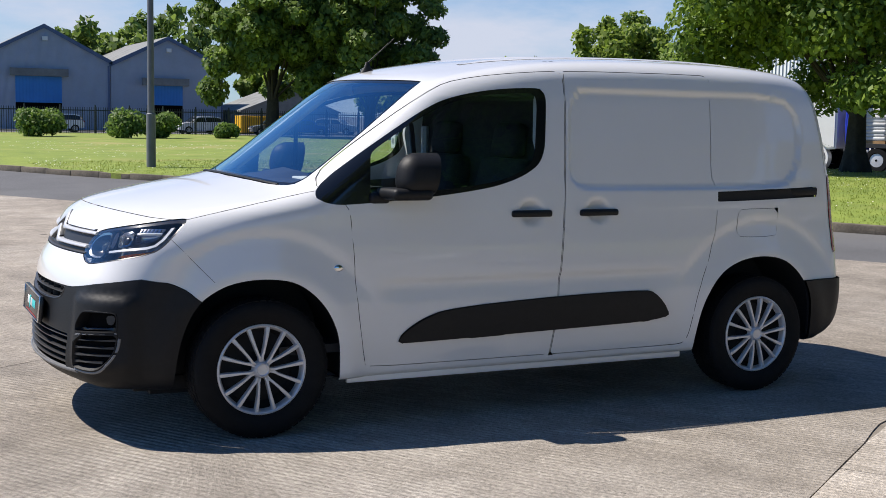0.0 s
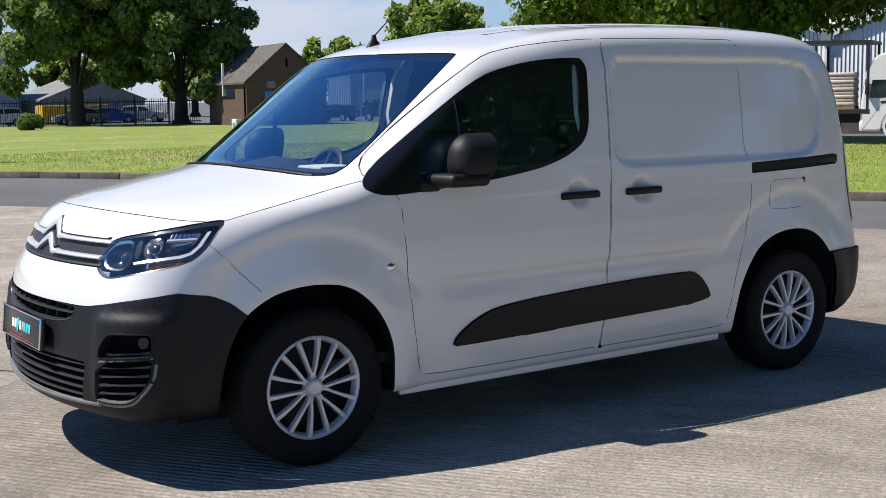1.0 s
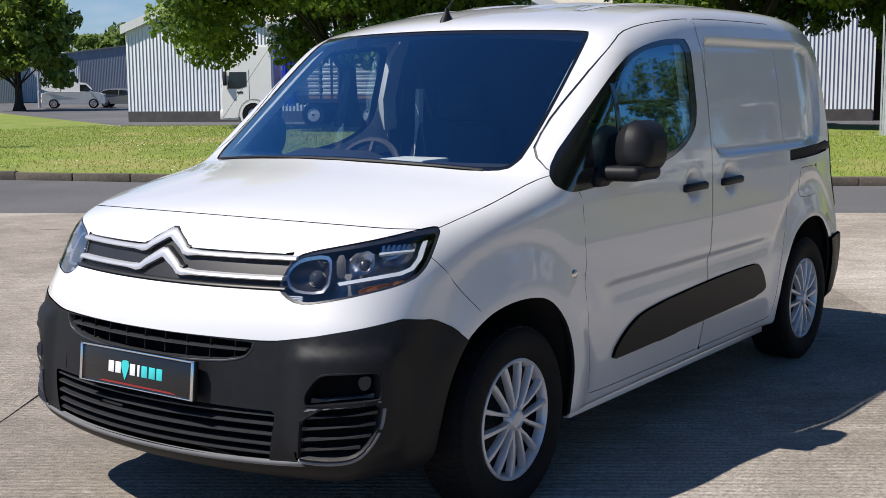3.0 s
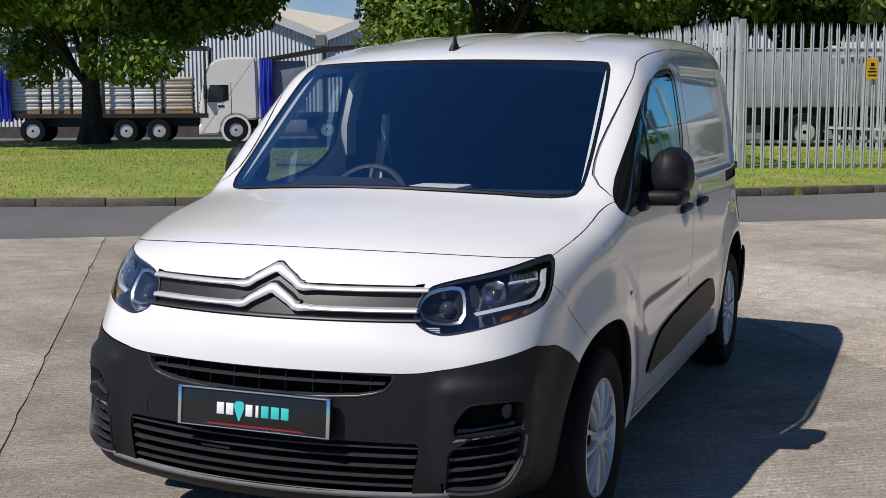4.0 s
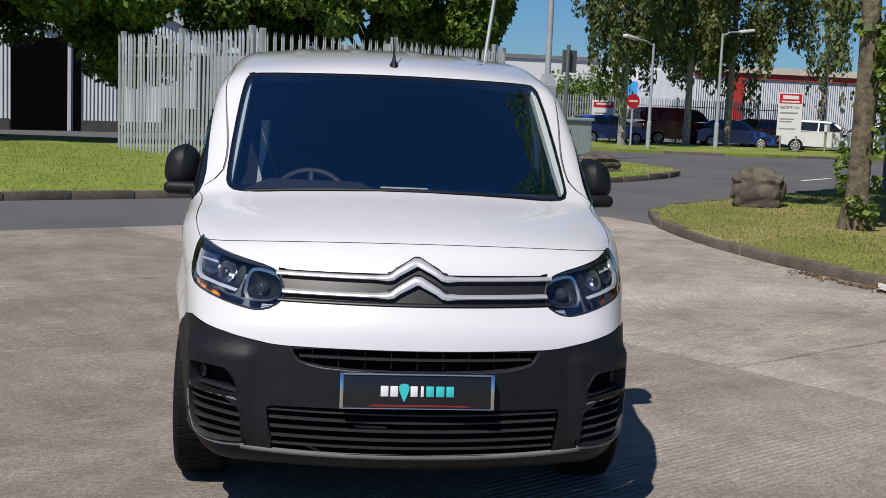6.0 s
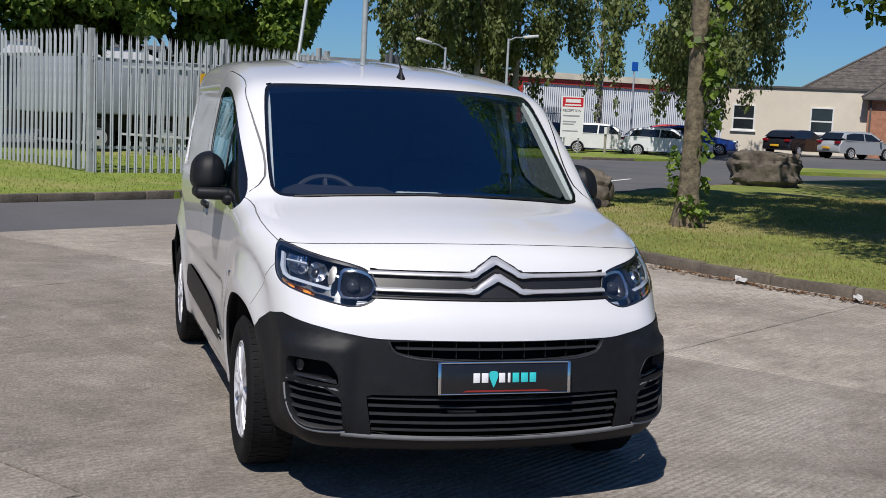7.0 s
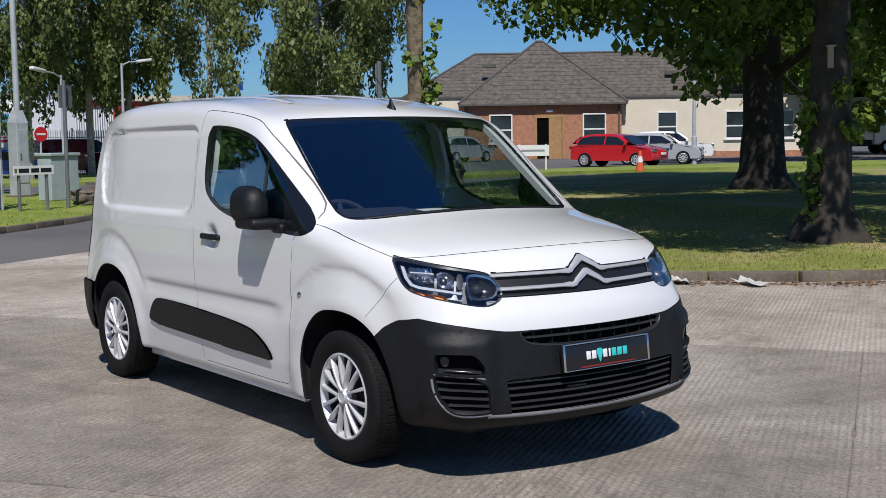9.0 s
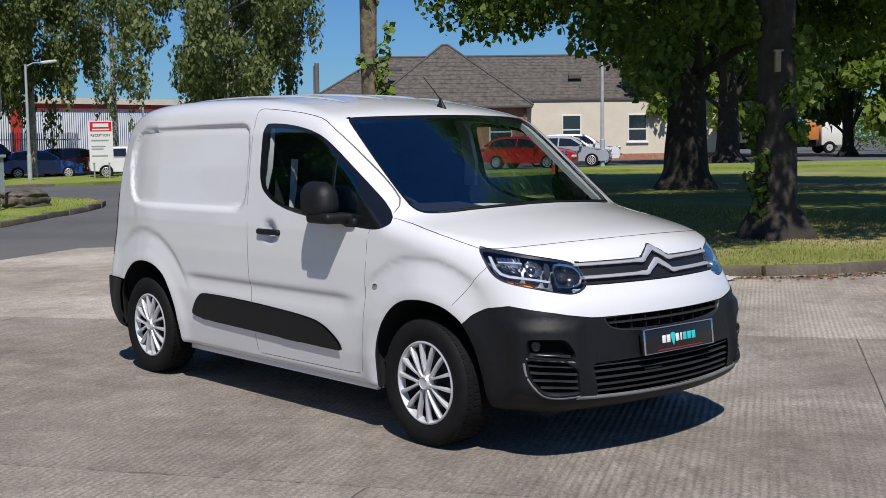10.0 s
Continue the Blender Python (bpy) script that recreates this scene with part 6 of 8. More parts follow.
def gable_shed(name, m, width, eave, peak, depth, wall, roof, label, trim=None, parts=()):
    """A shed whose gable lies along x at y = 0; parts: extra boxes on the gable."""
    ob = thing(name, label, "warehouse", m)
    bm = bmesh.new()
    prism(bm, [(0, -0.8), (width, -0.8), (width, eave), (width / 2, peak), (0, eave)], 0.25)
    part("gable_wall", bm, wall, ob, smooth=False)
    bm = bmesh.new()
    box(bm, 0, 0.25, 0.25, depth, -0.8, eave - 0.02)
    part("side_wall", bm, wall, ob, smooth=False)
    bm = bmesh.new()
    box(bm, width - 0.25, width, 0.25, depth, -0.8, eave - 0.02)
    part("side_wall", bm, wall, ob, smooth=False)
    for s in (0, 1):
        bm = bmesh.new()
        a = (-0.2, eave - 0.1) if s == 0 else (width + 0.2, eave - 0.1)
        b = (width / 2, peak + 0.02)
        prism(bm, [a, b, (b[0], b[1] + 0.14), (a[0], a[1] + 0.14)], depth + 0.2, pose(0, -0.1, 0))
        bmesh.ops.recalc_face_normals(bm, faces=bm.faces[:])
        part("roof", bm, roof, ob, smooth=False)
        if trim:
            bm = bmesh.new()
            prism(bm, [(a[0], a[1] - 0.25), (b[0], b[1] - 0.25), (b[0], b[1] + 0.16), (a[0], a[1] + 0.16)], 0.08, pose(0, -0.2, 0))
            bmesh.ops.recalc_face_normals(bm, faces=bm.faces[:])
            part("barge_board", bm, trim, ob, smooth=False)
    for pn, mm, (x0, x1, y0, y1, z0, z1) in parts:
        bm = bmesh.new()
        box(bm, x0, x1, y0, y1, z0, z1, 0.01)
        part(pn, bm, mm, ob, smooth=False)
    return ob


GN = -0.45
for x0, wd, ev, pk, dx0, dx1, dtop in ((9.2, 12.75, 6.4, 9.7, 3.6, 8.0, 5.2), (22.0, 11.6, 6.2, 9.0, 3.6, 7.3, 4.6)):
    gable_shed("warehouse", pose(x0, 122, GN), wd, ev + 0.45, pk + 0.45, 30, M_SHED_BLUE, M_SHED_ROOF, "blue-grey metal warehouse with a blue roller door", M_SHED_TRIM,
               (("roller_door", M_DOOR_BLUE, (dx0, dx1, -0.06, 0.05, 2.6, dtop)), ("door_opening", M_VOID, (dx0, dx1, -0.04, 0.05, 0.0, 2.6)), ("door_hood", M_SHED_ROOF, (dx0 - 0.5, dx1 + 0.6, -0.5, -0.02, dtop, dtop + 0.75)), ("flood_lamp", M_WHITE_TRIM, (wd / 2 - 0.2, wd / 2 + 0.3, -0.35, -0.05, pk - 1.0, pk - 0.6)), ("downpipe", M_SHED_TRIM, (wd - 0.25, wd - 0.08, -0.15, -0.02, 0, ev))))
gable_shed("shed", pose(34.5, 118, GN), 10.5, 2.2, 4.2, 12, M_SHED_ROOF, M_SHED_ROOF, "low grey shed behind the railings")
bm = bmesh.new()
box(bm, 0, 6.2, 0, 2.2, 0, 1.7, 0.05)
for k in range(12):
    box(bm, 0.2 + 0.5 * k, 0.35 + 0.5 * k, -0.06, 0.0, 0.1, 1.6)
tagged(finish(bm, "skip_container", M_YELLOW, smooth=False), "yellow steel container in the fenced compound", "container").matrix_world = pose(31.5, 108, GN)

# brick hut
hut_m = Matrix.Translation((36.0, 75.0, -0.42)) @ Matrix.Rotation(math.atan2(-0.107, 0.996), 4, 'Z')
hut = gable_shed("brick_hut", hut_m, 6.1, 3.1, 5.75, 8.5, M_BRICK_DARK, M_SLATE, "small dark brick hut with a blue door and slate roof", None,
                 (("door", M_DOOR_BLUE, (1.35, 2.3, -0.04, 0.05, 0.4, 2.5)), ("window", M_PANE, (1.5, 2.2, -0.03, 0.05, 2.7, 3.2)), ("window", M_PANE, (2.9, 3.3, -0.03, 0.05, 2.6, 3.15)), ("window", M_PANE, (4.0, 4.4, -0.03, 0.05, 2.6, 3.15)), ("side_window", M_PANE, (-0.04, 0.05, 2.5, 5.5, 2.0, 2.7)), ("flue", M_WHITE_TRIM, (-0.2, -0.05, 4.6, 4.75, 2.2, 4.6)), ("drain_pipe", M_VOID, (-0.1, -0.02, 0.2, 0.3, 0.2, 2.8)), ("gable_slit", M_VOID, (3.0, 3.15, -0.03, 0.05, 4.2, 4.8))))

# sheds north-east
gable_shed("green_warehouse", Matrix.Translation((61, 108, GN)) @ Matrix.Rotation(radians(-38), 4, 'Z'), 12, 4.9, 5.4, 25, M_SHED_GREEN, M_SHED_ROOF, "grey-green metal warehouse with a shallow roof", None, (("pale_end", M_SHED_WHITE, (0, 2.4, -0.06, 0, 0, 4.8)),))
gable_shed("grey_warehouse", Matrix.Translation((76, 104, GN)) @ Matrix.Rotation(radians(-44), 4, 'Z'), 34, 4.6, 6.6, 30, M_SHED_GREY, M_SHED_ROOF, "long slate-grey metal warehouse", None, (("pale_screen", M_SHED_WHITE, (-6.5, 4.0, -1.2, -1.0, 0, 3.6)),))

# white warehouse behind the lorries, gable after gable
wall_dir = Vector((0.454, -0.89, 0))
wall_m = Matrix.Translation((37.2, 44.0, GN)) @ Matrix.Rotation(math.atan2(wall_dir.y, wall_dir.x), 4, 'Z')
for k in range(6):
    span, start = 7.5, -0.65 + 7.5 * k
    doors = {4: (("loading_door", M_VOID, (4.75, 7.46, -0.05, 0.05, 0, 4.2)),), 5: (("loading_door", M_VOID, (0.04, 0.40, -0.05, 0.05, 0, 4.2)),)}.get(k, ())
    low, high = (0.45, span) if k == 5 else (0, 4.7) if k == 4 else (0, span)
    shed = gable_shed("white_warehouse", wall_m @ Matrix.Translation((start + 0.03 * k, 0, 0)), span, 4.55, 6.0, 14, M_SHED_WHITE, M_CREAM_ROOF, "white ribbed-metal warehouse with a cream roof", M_WHITE_TRIM,
                      doors + (("plinth", M_TARMAC_WALL, (low, high, -0.06, 0.0, -0.2, 0.5)), ("downpipe", M_WHITE_TRIM, (span - 0.2, span - 0.06, -0.14, -0.01, 0, 4.3)), ("hopper", M_SHED_ROOF, (span - 0.35, span + 0.1, -0.25, -0.01, 4.1, 4.6))))
    # the bays run back at an angle to the front
    for o in shed.children:
        for v in o.data.vertices:
            v.co.x += 0.38 * max(0.0, v.co.y - 0.25)

# long pale building with a red band beyond the birches
def long_block(name, m, length, height, depth, wall, label, bands=(), windows=()):
    ob = thing(name, label, "building", m)
    bm = bmesh.new()
    box(bm, 0, length, 0, depth, -0.5, height)
    part("wall", bm, wall, ob, smooth=False)
    for pn, mm, dims in bands:
        bm = bmesh.new()
        box(bm, *dims)
        part(pn, bm, mm, ob, smooth=False)
    for x, z, w, h in windows:
        window(ob, x, z, w, h)
    return ob


def window(ob, x, z, w, h, bar=0.62):
    """A white framed window with a low transom, set on a wall at y = 0."""
    bm = bmesh.new()
    t = 0.085
    for d in ((x, x + w, -0.05, 0.06, z, z + t), (x, x + w, -0.05, 0.06, z + h - t, z + h), (x, x + t, -0.05, 0.06, z + t, z + h - t), (x + w - t, x + w, -0.05, 0.06, z + t, z + h - t), (x + t, x + w - t, -0.03, 0.06, z + h * bar * 0.7, z + h * bar * 0.7 + t)):
        box(bm, *d, 0.006)
    f = part("window", bm, M_WHITE_TRIM, ob, "white framed window", smooth=False)
    bm = bmesh.new()
    box(bm, x + t, x + w - t, -0.012, 0.02, z + t, z + h - t)
    part("pane", bm, M_PANE, f, smooth=False)
    bm = bmesh.new()
    box(bm, x - 0.08, x + w + 0.08, -0.12, 0.03, z - 0.09, z, 0.01)
    part("sill", bm, M_WHITE_TRIM, f, smooth=False)


east_m = Matrix.Translation((81, -27.2, 0.1)) @ Matrix.Rotation(math.atan2(-42, 5), 4, 'Z')
long_block("works_building", east_m, 52, 4.6, 20, M_SHED_WHITE, "pale metal works building with a red roof band", (("roof_band", M_RED_STRIPE, (-0.1, 52.1, -0.12, 0, 4.1, 4.45)), ("roof_edge", M_CREAM_ROOF, (-0.2, 52.2, -0.3, 0.3, 4.5, 4.95)), ("red_post", M_RED_STRIPE, (3.0, 3.8, -0.12, -0.01, 0, 4.1))))
dep_m = Matrix.Translation((90, 6, 0.1)) @ Matrix.Rotation(math.atan2(-20, 1), 4, 'Z')
depot = long_block("parcel_depot", dep_m, 36, 5.2, 20, M_WHITE_TRIM, "white parcel depot with a coloured sign", (("roof_edge", M_SHED_ROOF, (-0.1, 36.1, -0.15, 0.2, 5.2, 5.5)), ("lower_wall", M_SHED_GREY, (27, 36.05, -0.05, 0, 0, 1.7)), ("sign_shape", mat("blue_sign", (0.05, 0.35, 0.75), 0.4), (30.9, 31.9, -0.08, -0.01, 2.4, 3.8)), ("sign_shape", M_SHED_TRIM, (32.3, 32.9, -0.08, -0.01, 2.6, 3.4)), ("sign_shape", M_SHED_TRIM, (33.1, 33.7, -0.08, -0.01, 2.3, 3.2)), ("sign_shape", M_SHED_TRIM, (33.9, 34.5, -0.08, -0.01, 2.6, 3.4))))

# ---- cream and brick house ----
along = Vector((-0.628, -0.778, 0)).normalized()
house_m = Matrix.Translation((55.3, -44.65, 0.0)) @ Matrix.Rotation(math.atan2(along.y, along.x), 4, 'Z')
house = thing("house", "cream and brick single-storey house with slate hip roofs", "house", house_m)


def house_part(name, mm, dims, bevel=0.0):
    bm = bmesh.new()
    box(bm, *dims, bevel)
    return part(name, bm, mm, house, smooth=False)


def hip_roof(x0, x1, y0, y1, z0, z1, hip):
    bm = bmesh.new()
    ym = (y0 + y1) / 2
    v = [bm.verts.new(p) for p in ((x0, y0, z0), (x1, y0, z0), (x1, y1, z0), (x0, y1, z0), (x0 + hip, ym, z1), (x1 - hip, ym, z1))]
    u = [bm.verts.new((p.co.x, p.co.y, z0 - 0.14)) for p in v[:4]]
    for q in ((0, 1, 5, 4), (1, 2, 5), (2, 3, 4, 5), (3, 0, 4)):
        bm.faces.new([v[i] for i in q])
    for i in range(4):
        bm.faces.new((v[i], u[i], u[(i + 1) % 4], v[(i + 1) % 4]))
    bm.faces.new(u[::-1])
    bmesh.ops.recalc_face_normals(bm, faces=bm.faces[:])
    ob = part("roof", bm, M_SLATE, house, "lichened slate hip roof", smooth=False)
    # slate courses
    n = 14
    for k in range(1, n):
        bm = bmesh.new()
        f = k / n
        z = z0 + (z1 - z0) * f
        a, b = x0 + hip * f, x1 - hip * f
        y = y0 + (ym - y0) * f
        box(bm, a, b, y - 0.03, y + 0.05, z - 0.02, z + 0.016)
        part("slate_course", bm, M_SLATE, ob, smooth=False)
    bm = bmesh.new()
    tube(bm, [v_ for v_ in ((x0 + hip, ym, z1 + 0.03), (x1 - hip, ym, z1 + 0.03))], 0.09, 8)
    for ex, rx in ((x0, x0 + hip), (x1, x1 - hip)):
        tube(bm, [(ex, y0, z0 + 0.03), (rx, ym, z1 + 0.03)], 0.07, 6)
    part("ridge_tiles", bm, M_TARMAC_WALL, ob)


# rendered wing, brick centre, rendered wing
house_part("rendered_wall", M_RENDER, (-10.4, -2.0, 0.5, 9, -0.3, 4.05))
house_part("brick_wall", M_BRICK, (-2.0, 7.75, 0.0, 9, -0.3, 3.55))
house_part("rendered_wall", M_RENDER, (7.75, 20.2, 0.5, 9, -0.3, 3.95))
house_part("plinth", M_BRICK, (7.75, 20.2, 0.43, 0.5, -0.3, 0.55))
house_part("gutter", M_TARMAC_WALL, (-2.3, 8.05, -0.42, -0.3, 3.52, 3.64), 0.02)
hip_roof(-2.35, 8.1, -0.4, 10.6, 3.66, 7.8, 5.0)
hip_roof(-6.5, 19, 3.5, 14.5, 4.0, 7.3, 5)
house_part("coping", M_TARMAC_WALL, (-10.5, -2.0, 0.4, 0.9, 4.05, 4.17))
house_part("coping", M_TARMAC_WALL, (7.75, 20.3, 0.4, 0.9, 3.95, 4.07))
for x in (-9.8, -5.25):
    window(house, x, 1.45, 1.35, 1.55)
for ch in list(house.children)[-2:]:
    ch.matrix_basis = Matrix.Translation((0, 0.5, 0))
for x in (-0.45, 5.35):
    window(house, x, 1.2, 1.45, 1.8)
for x in (10.0, 14.2, 17.2):
    window(house, x, 1.3, 1.25, 1.75)
for ch in list(house.children)[-3:]:
    ch.matrix_basis = Matrix.Translation((0, 0.5, 0))
house_part("door_opening", M_VOID, (2.45, 4.15, -0.03, 0.01, 0.15, 2.85))
house_part("door", M_OAK, (3.25, 4.05, -0.10, -0.04, 0.2, 2.75), 0.01)
house_part("door_head", M_OAK, (2.4, 4.2, -0.12, 0.02, 2.75, 2.95))
house_part("door_frame", M_OAK, (2.4, 2.52, -0.12, 0.02, 0.15, 2.75))
house_part("door_frame", M_OAK, (4.08, 4.2, -0.12, 0.02, 0.15, 2.75))
house_part("step", M_KERB, (2.2, 4.4, -0.9, 0.0, -0.3, 0.22), 0.02)
house_part("door_lamp", M_WHITE_TRIM, (3.1, 3.5, -0.14, 0.0, 3.1, 3.26), 0.02)
house_part("roof_vent", M_TARMAC_WALL, (11.2, 12.1, 5.6, 6.0, 5.6, 5.85), 0.02)
house_part("roof_vent", M_TARMAC_WALL, (-0.9, 0.0, 5.2, 5.6, 6.2, 6.45), 0.02)
house_part("downpipe", M_TARMAC_WALL, (-1.9, -1.8, -0.1, -0.01, 0.1, 3.5))
house_part("downpipe", M_TARMAC_WALL, (7.55, 7.65, -0.1, -0.01, 0.1, 3.5))
# ---- parked cars ----
M_CARGLASS = mat("car_glass", (0.012, 0.015, 0.018), 0.05, vary=0.2, scale=2, spec=0.8)


def paint(name, c, rough=0.25):
    return mat(name, c, rough, vary=0.04, scale=2, coat=0.8)


M_CARS = {"red": paint("red_paint", (0.50, 0.012, 0.016)), "silver": paint("silver_paint", (0.36, 0.38, 0.40)), "white": paint("white_paint", (0.72, 0.73, 0.74)), "black": paint("black_paint", (0.012, 0.012, 0.014)), "blue": paint("blue_paint", (0.01, 0.06, 0.34)), "maroon": paint("maroon_paint", (0.14, 0.008, 0.014)), "dark": paint("dark_blue_paint", (0.015, 0.022, 0.045)), "grey": paint("grey_paint", (0.16, 0.17, 0.18))}
HATCH = ([(-0.50, 0.28), (-0.495, 0.55), (-0.47, 0.66), (-0.30, 0.76), (-0.24, 0.80), (0.30, 0.84), (0.44, 0.82), (0.49, 0.68), (0.50, 0.35), (0.48, 0.25), (-0.48, 0.22)], [(-0.25, 0.79), (-0.10, 1.16), (0.00, 1.23), (0.22, 1.23), (0.36, 1.14), (0.455, 0.82)])
SUV = ([(-0.50, 0.35), (-0.495, 0.72), (-0.46, 0.84), (-0.30, 0.92), (-0.24, 0.96), (0.36, 1.00), (0.47, 0.98), (0.50, 0.80), (0.50, 0.45), (0.48, 0.32), (-0.48, 0.29)], [(-0.25, 0.95), (-0.12, 1.36), (-0.02, 1.44), (0.28, 1.44), (0.40, 1.36), (0.465, 0.98)])
VANS = ([(-0.50, 0.35), (-0.495, 0.80), (-0.46, 0.95), (-0.33, 1.06), (-0.30, 1.10), (0.49, 1.12), (0.50, 0.80), (0.50, 0.40), (0.48, 0.32), (-0.48, 0.30)], [(-0.33, 1.08), (-0.22, 1.60), (-0.14, 1.74), (0.44, 1.74), (0.48, 1.62), (0.495, 1.10)])


def car(x, y, heading, colour, shape, length, width, height, label, panel_sides=False, group="parked cars"):
    """heading: degrees of the car's front from +x."""
    ob = thing("car", label, "car", pose(x, y, ground_z(x, y) - 0.012, 0, 0, heading), group)
    body, cabin = shape
    top = max(p[1] for p in cabin)
    sx, sz, hw = length, height / top, width / 2
    def shell(pts, w_low, w_high, zl, zh):
        bm = bmesh.new()
        pts = chaikin(pts, 2)
        rows = []
        for f in (-1, -0.93, 0, 0.93, 1):
            row = []
            for a, b in pts:
                z = b * sz
                w = w_low + (w_high - w_low) * min(1, max(0, (z - zl) / (zh - zl)))
                e = 0.985 if abs(f) == 1 else 1.0
                end = 1 - 0.10 * max(0, abs(a) * 2 - 0.72) / 0.28 * abs(f)
                row.append(bm.verts.new((-a * sx * e, f * w * (1 if abs(f) < 1 else 1), z * (1 if abs(f) < 1 else 0.995) )))
                row[-1].co.x *= 1 - 0.05 * f * f * (abs(a) > 0.42)
                row[-1].co.y *= end
            rows.append(row)
        n = len(pts)
        for r0, r1 in zip(rows, rows[1:]):
            for i in range(n):
                bm.faces.new((r0[i], r0[(i + 1) % n], r1[(i + 1) % n], r1[i]))
        bm.faces.new(rows[0][::-1])
        bm.faces.new(rows[-1])
        bmesh.ops.recalc_face_normals(bm, faces=bm.faces[:])
        return bm
    part("body", shell(body, hw, hw, 0, 1), M_CARS[colour], ob, angle=30)
    belt = min(p[1] for p in cabin) * sz
    part("cabin", shell(cabin, hw * 0.97, hw * 0.74, belt, height), M_CARS[colour], ob, angle=30)
    # glazing a touch proud of the cabin
    def glaze(pts, name):
        for s in (-1, 1):
            bm = bmesh.new()
            vs = []
            for a, b in pts:
                z = b * sz
                w = hw * (0.97 + (0.74 - 0.97) * (z - belt) / (height - belt)) * 0.995
                vs.append(bm.verts.new((-a * sx, s * (w + 0.006), z)))
            bm.faces.new(vs)
            part(name, bm, M_CARGLASS, ob, smooth=False)
    c = cabin
    if not panel_sides:
        mid = (c[0][0] * 0.45 + c[-1][0] * 0.55, 0)[0]
        lo, hi = belt / sz + 0.03, top - 0.09
        glaze([(c[0][0] + 0.05, lo), (c[1][0] + 0.035, hi - 0.03), (0.055, hi), (0.06, lo)], "front_side_window")
        glaze([(0.075, lo), (0.07, hi), (c[3][0] + 0.02, hi), (c[4][0] - 0.01, hi - 0.07), (c[5][0] - 0.07, lo)], "rear_side_window")
    else:
        glaze([(c[0][0] + 0.04, 1.14), (c[1][0] + 0.03, top - 0.16), (-0.10, top - 0.16), (-0.10, 1.12)], "front_side_window")
    for (a0, b0), (a1, b1), name in ((c[0], c[1], "windscreen"), (c[5], c[4], "rear_window")):
        bm = bmesh.new()
        dz, dx = (b1 - b0) * sz, -(a1 - a0) * sx
        L = math.hypot(dx, dz)
        nx, nz = (dz / L, -dx / L) if name == "windscreen" else (-dz / L, dx / L)
        vs = []
        for f, e in ((0.06, 0.9), (0.06, -0.9), (0.93, -0.86), (0.93, 0.86)):
            z = (b0 + (b1 - b0) * f) * sz
            w = hw * (0.97 + (0.74 - 0.97) * (z - belt) / (height - belt))
            vs.append(bm.verts.new((-(a0 + (a1 - a0) * f) * sx + nx * 0.035, e * w, z + nz * 0.035)))
        bm.faces.new(vs)
        part(name, bm, M_CARGLASS, ob, smooth=False)
    r = 0.325 * min(1.1, height / 1.5)
    for wx in (-0.295, 0.295):
        for s in (-1, 1):
            bm = bmesh.new()
            lathe(bm, [(0.0, 0.10 * s), (r * 0.62, 0.10 * s), (r * 0.66, 0.115 * s), (r * 0.95, 0.11 * s), (r, 0.08 * s), (r, -0.09 * s), (r * 0.7, -0.10 * s)], 24)
            bmesh.ops.recalc_face_normals(bm, faces=bm.faces[:])
            w = part("wheel", bm, M_TYRE, ob)
            w.matrix_basis = pose(-wx * sx, s * (hw - 0.10), r)
            bm = bmesh.new()
            lathe(bm, [(r * 0.10, 0.118 * s), (r * 0.16, 0.122 * s), (r * 0.16, 0.112 * s)], 12)
            lathe(bm, [(r * 0.58, 0.108 * s), (r * 0.62, 0.122 * s), (r * 0.66, 0.116 * s)], 24)
            for k in range(10):
                vs = box(bm, 0.03, r * 0.6, 0.108 * s, 0.118 * s, -0.018, 0.018)
                bmesh.ops.transform(bm, matrix=Matrix.Rotation(math.tau * k / 10, 4, 'Y'), verts=vs)
            bmesh.ops.recalc_face_normals(bm, faces=bm.faces[:])
            part("rim", bm, M_SILVER, w)
    for s in (-1, 1):
        for a, mm, name, zz in ((-0.482, M_BOWL, "headlight", body[2][1] - 0.05), (0.487, M_RED_LENS, "tail_light", body[6][1] - 0.10)):
            bm = bmesh.new()
            blob(bm, (-0.10, -0.16, -0.07), (0.10, 0.16, 0.07), 0.03)
            h = part(name, bm, mm, ob, angle=60)
            h.matrix_basis = pose(-a * sx * 0.955, s * hw * 0.70, zz * sz, 0, 0, 0)
        bm = bmesh.new()
        blob(bm, (-0.06, -0.07, -0.05), (0.06, 0.07, 0.05), 0.03)
        part("mirror", bm, M_CARS[colour], ob, angle=60).matrix_basis = pose(-(c[0][0] + 0.07) * sx, s * (hw + 0.06), belt + 0.05)
    for a in (-0.5, 0.5):
        bm = bmesh.new()
        box(bm, -0.01, 0.01, -0.26, 0.26, -0.055, 0.055, 0.003)
        part("number_plate", bm, M_WHITE_TRIM if a < 0 else M_YELLOW, ob).matrix_basis = pose(-a * sx * 1.012, 0, 0.48 * sz)
    return ob


def facing(dx, dy):
    return math.degrees(math.atan2(dy, dx))


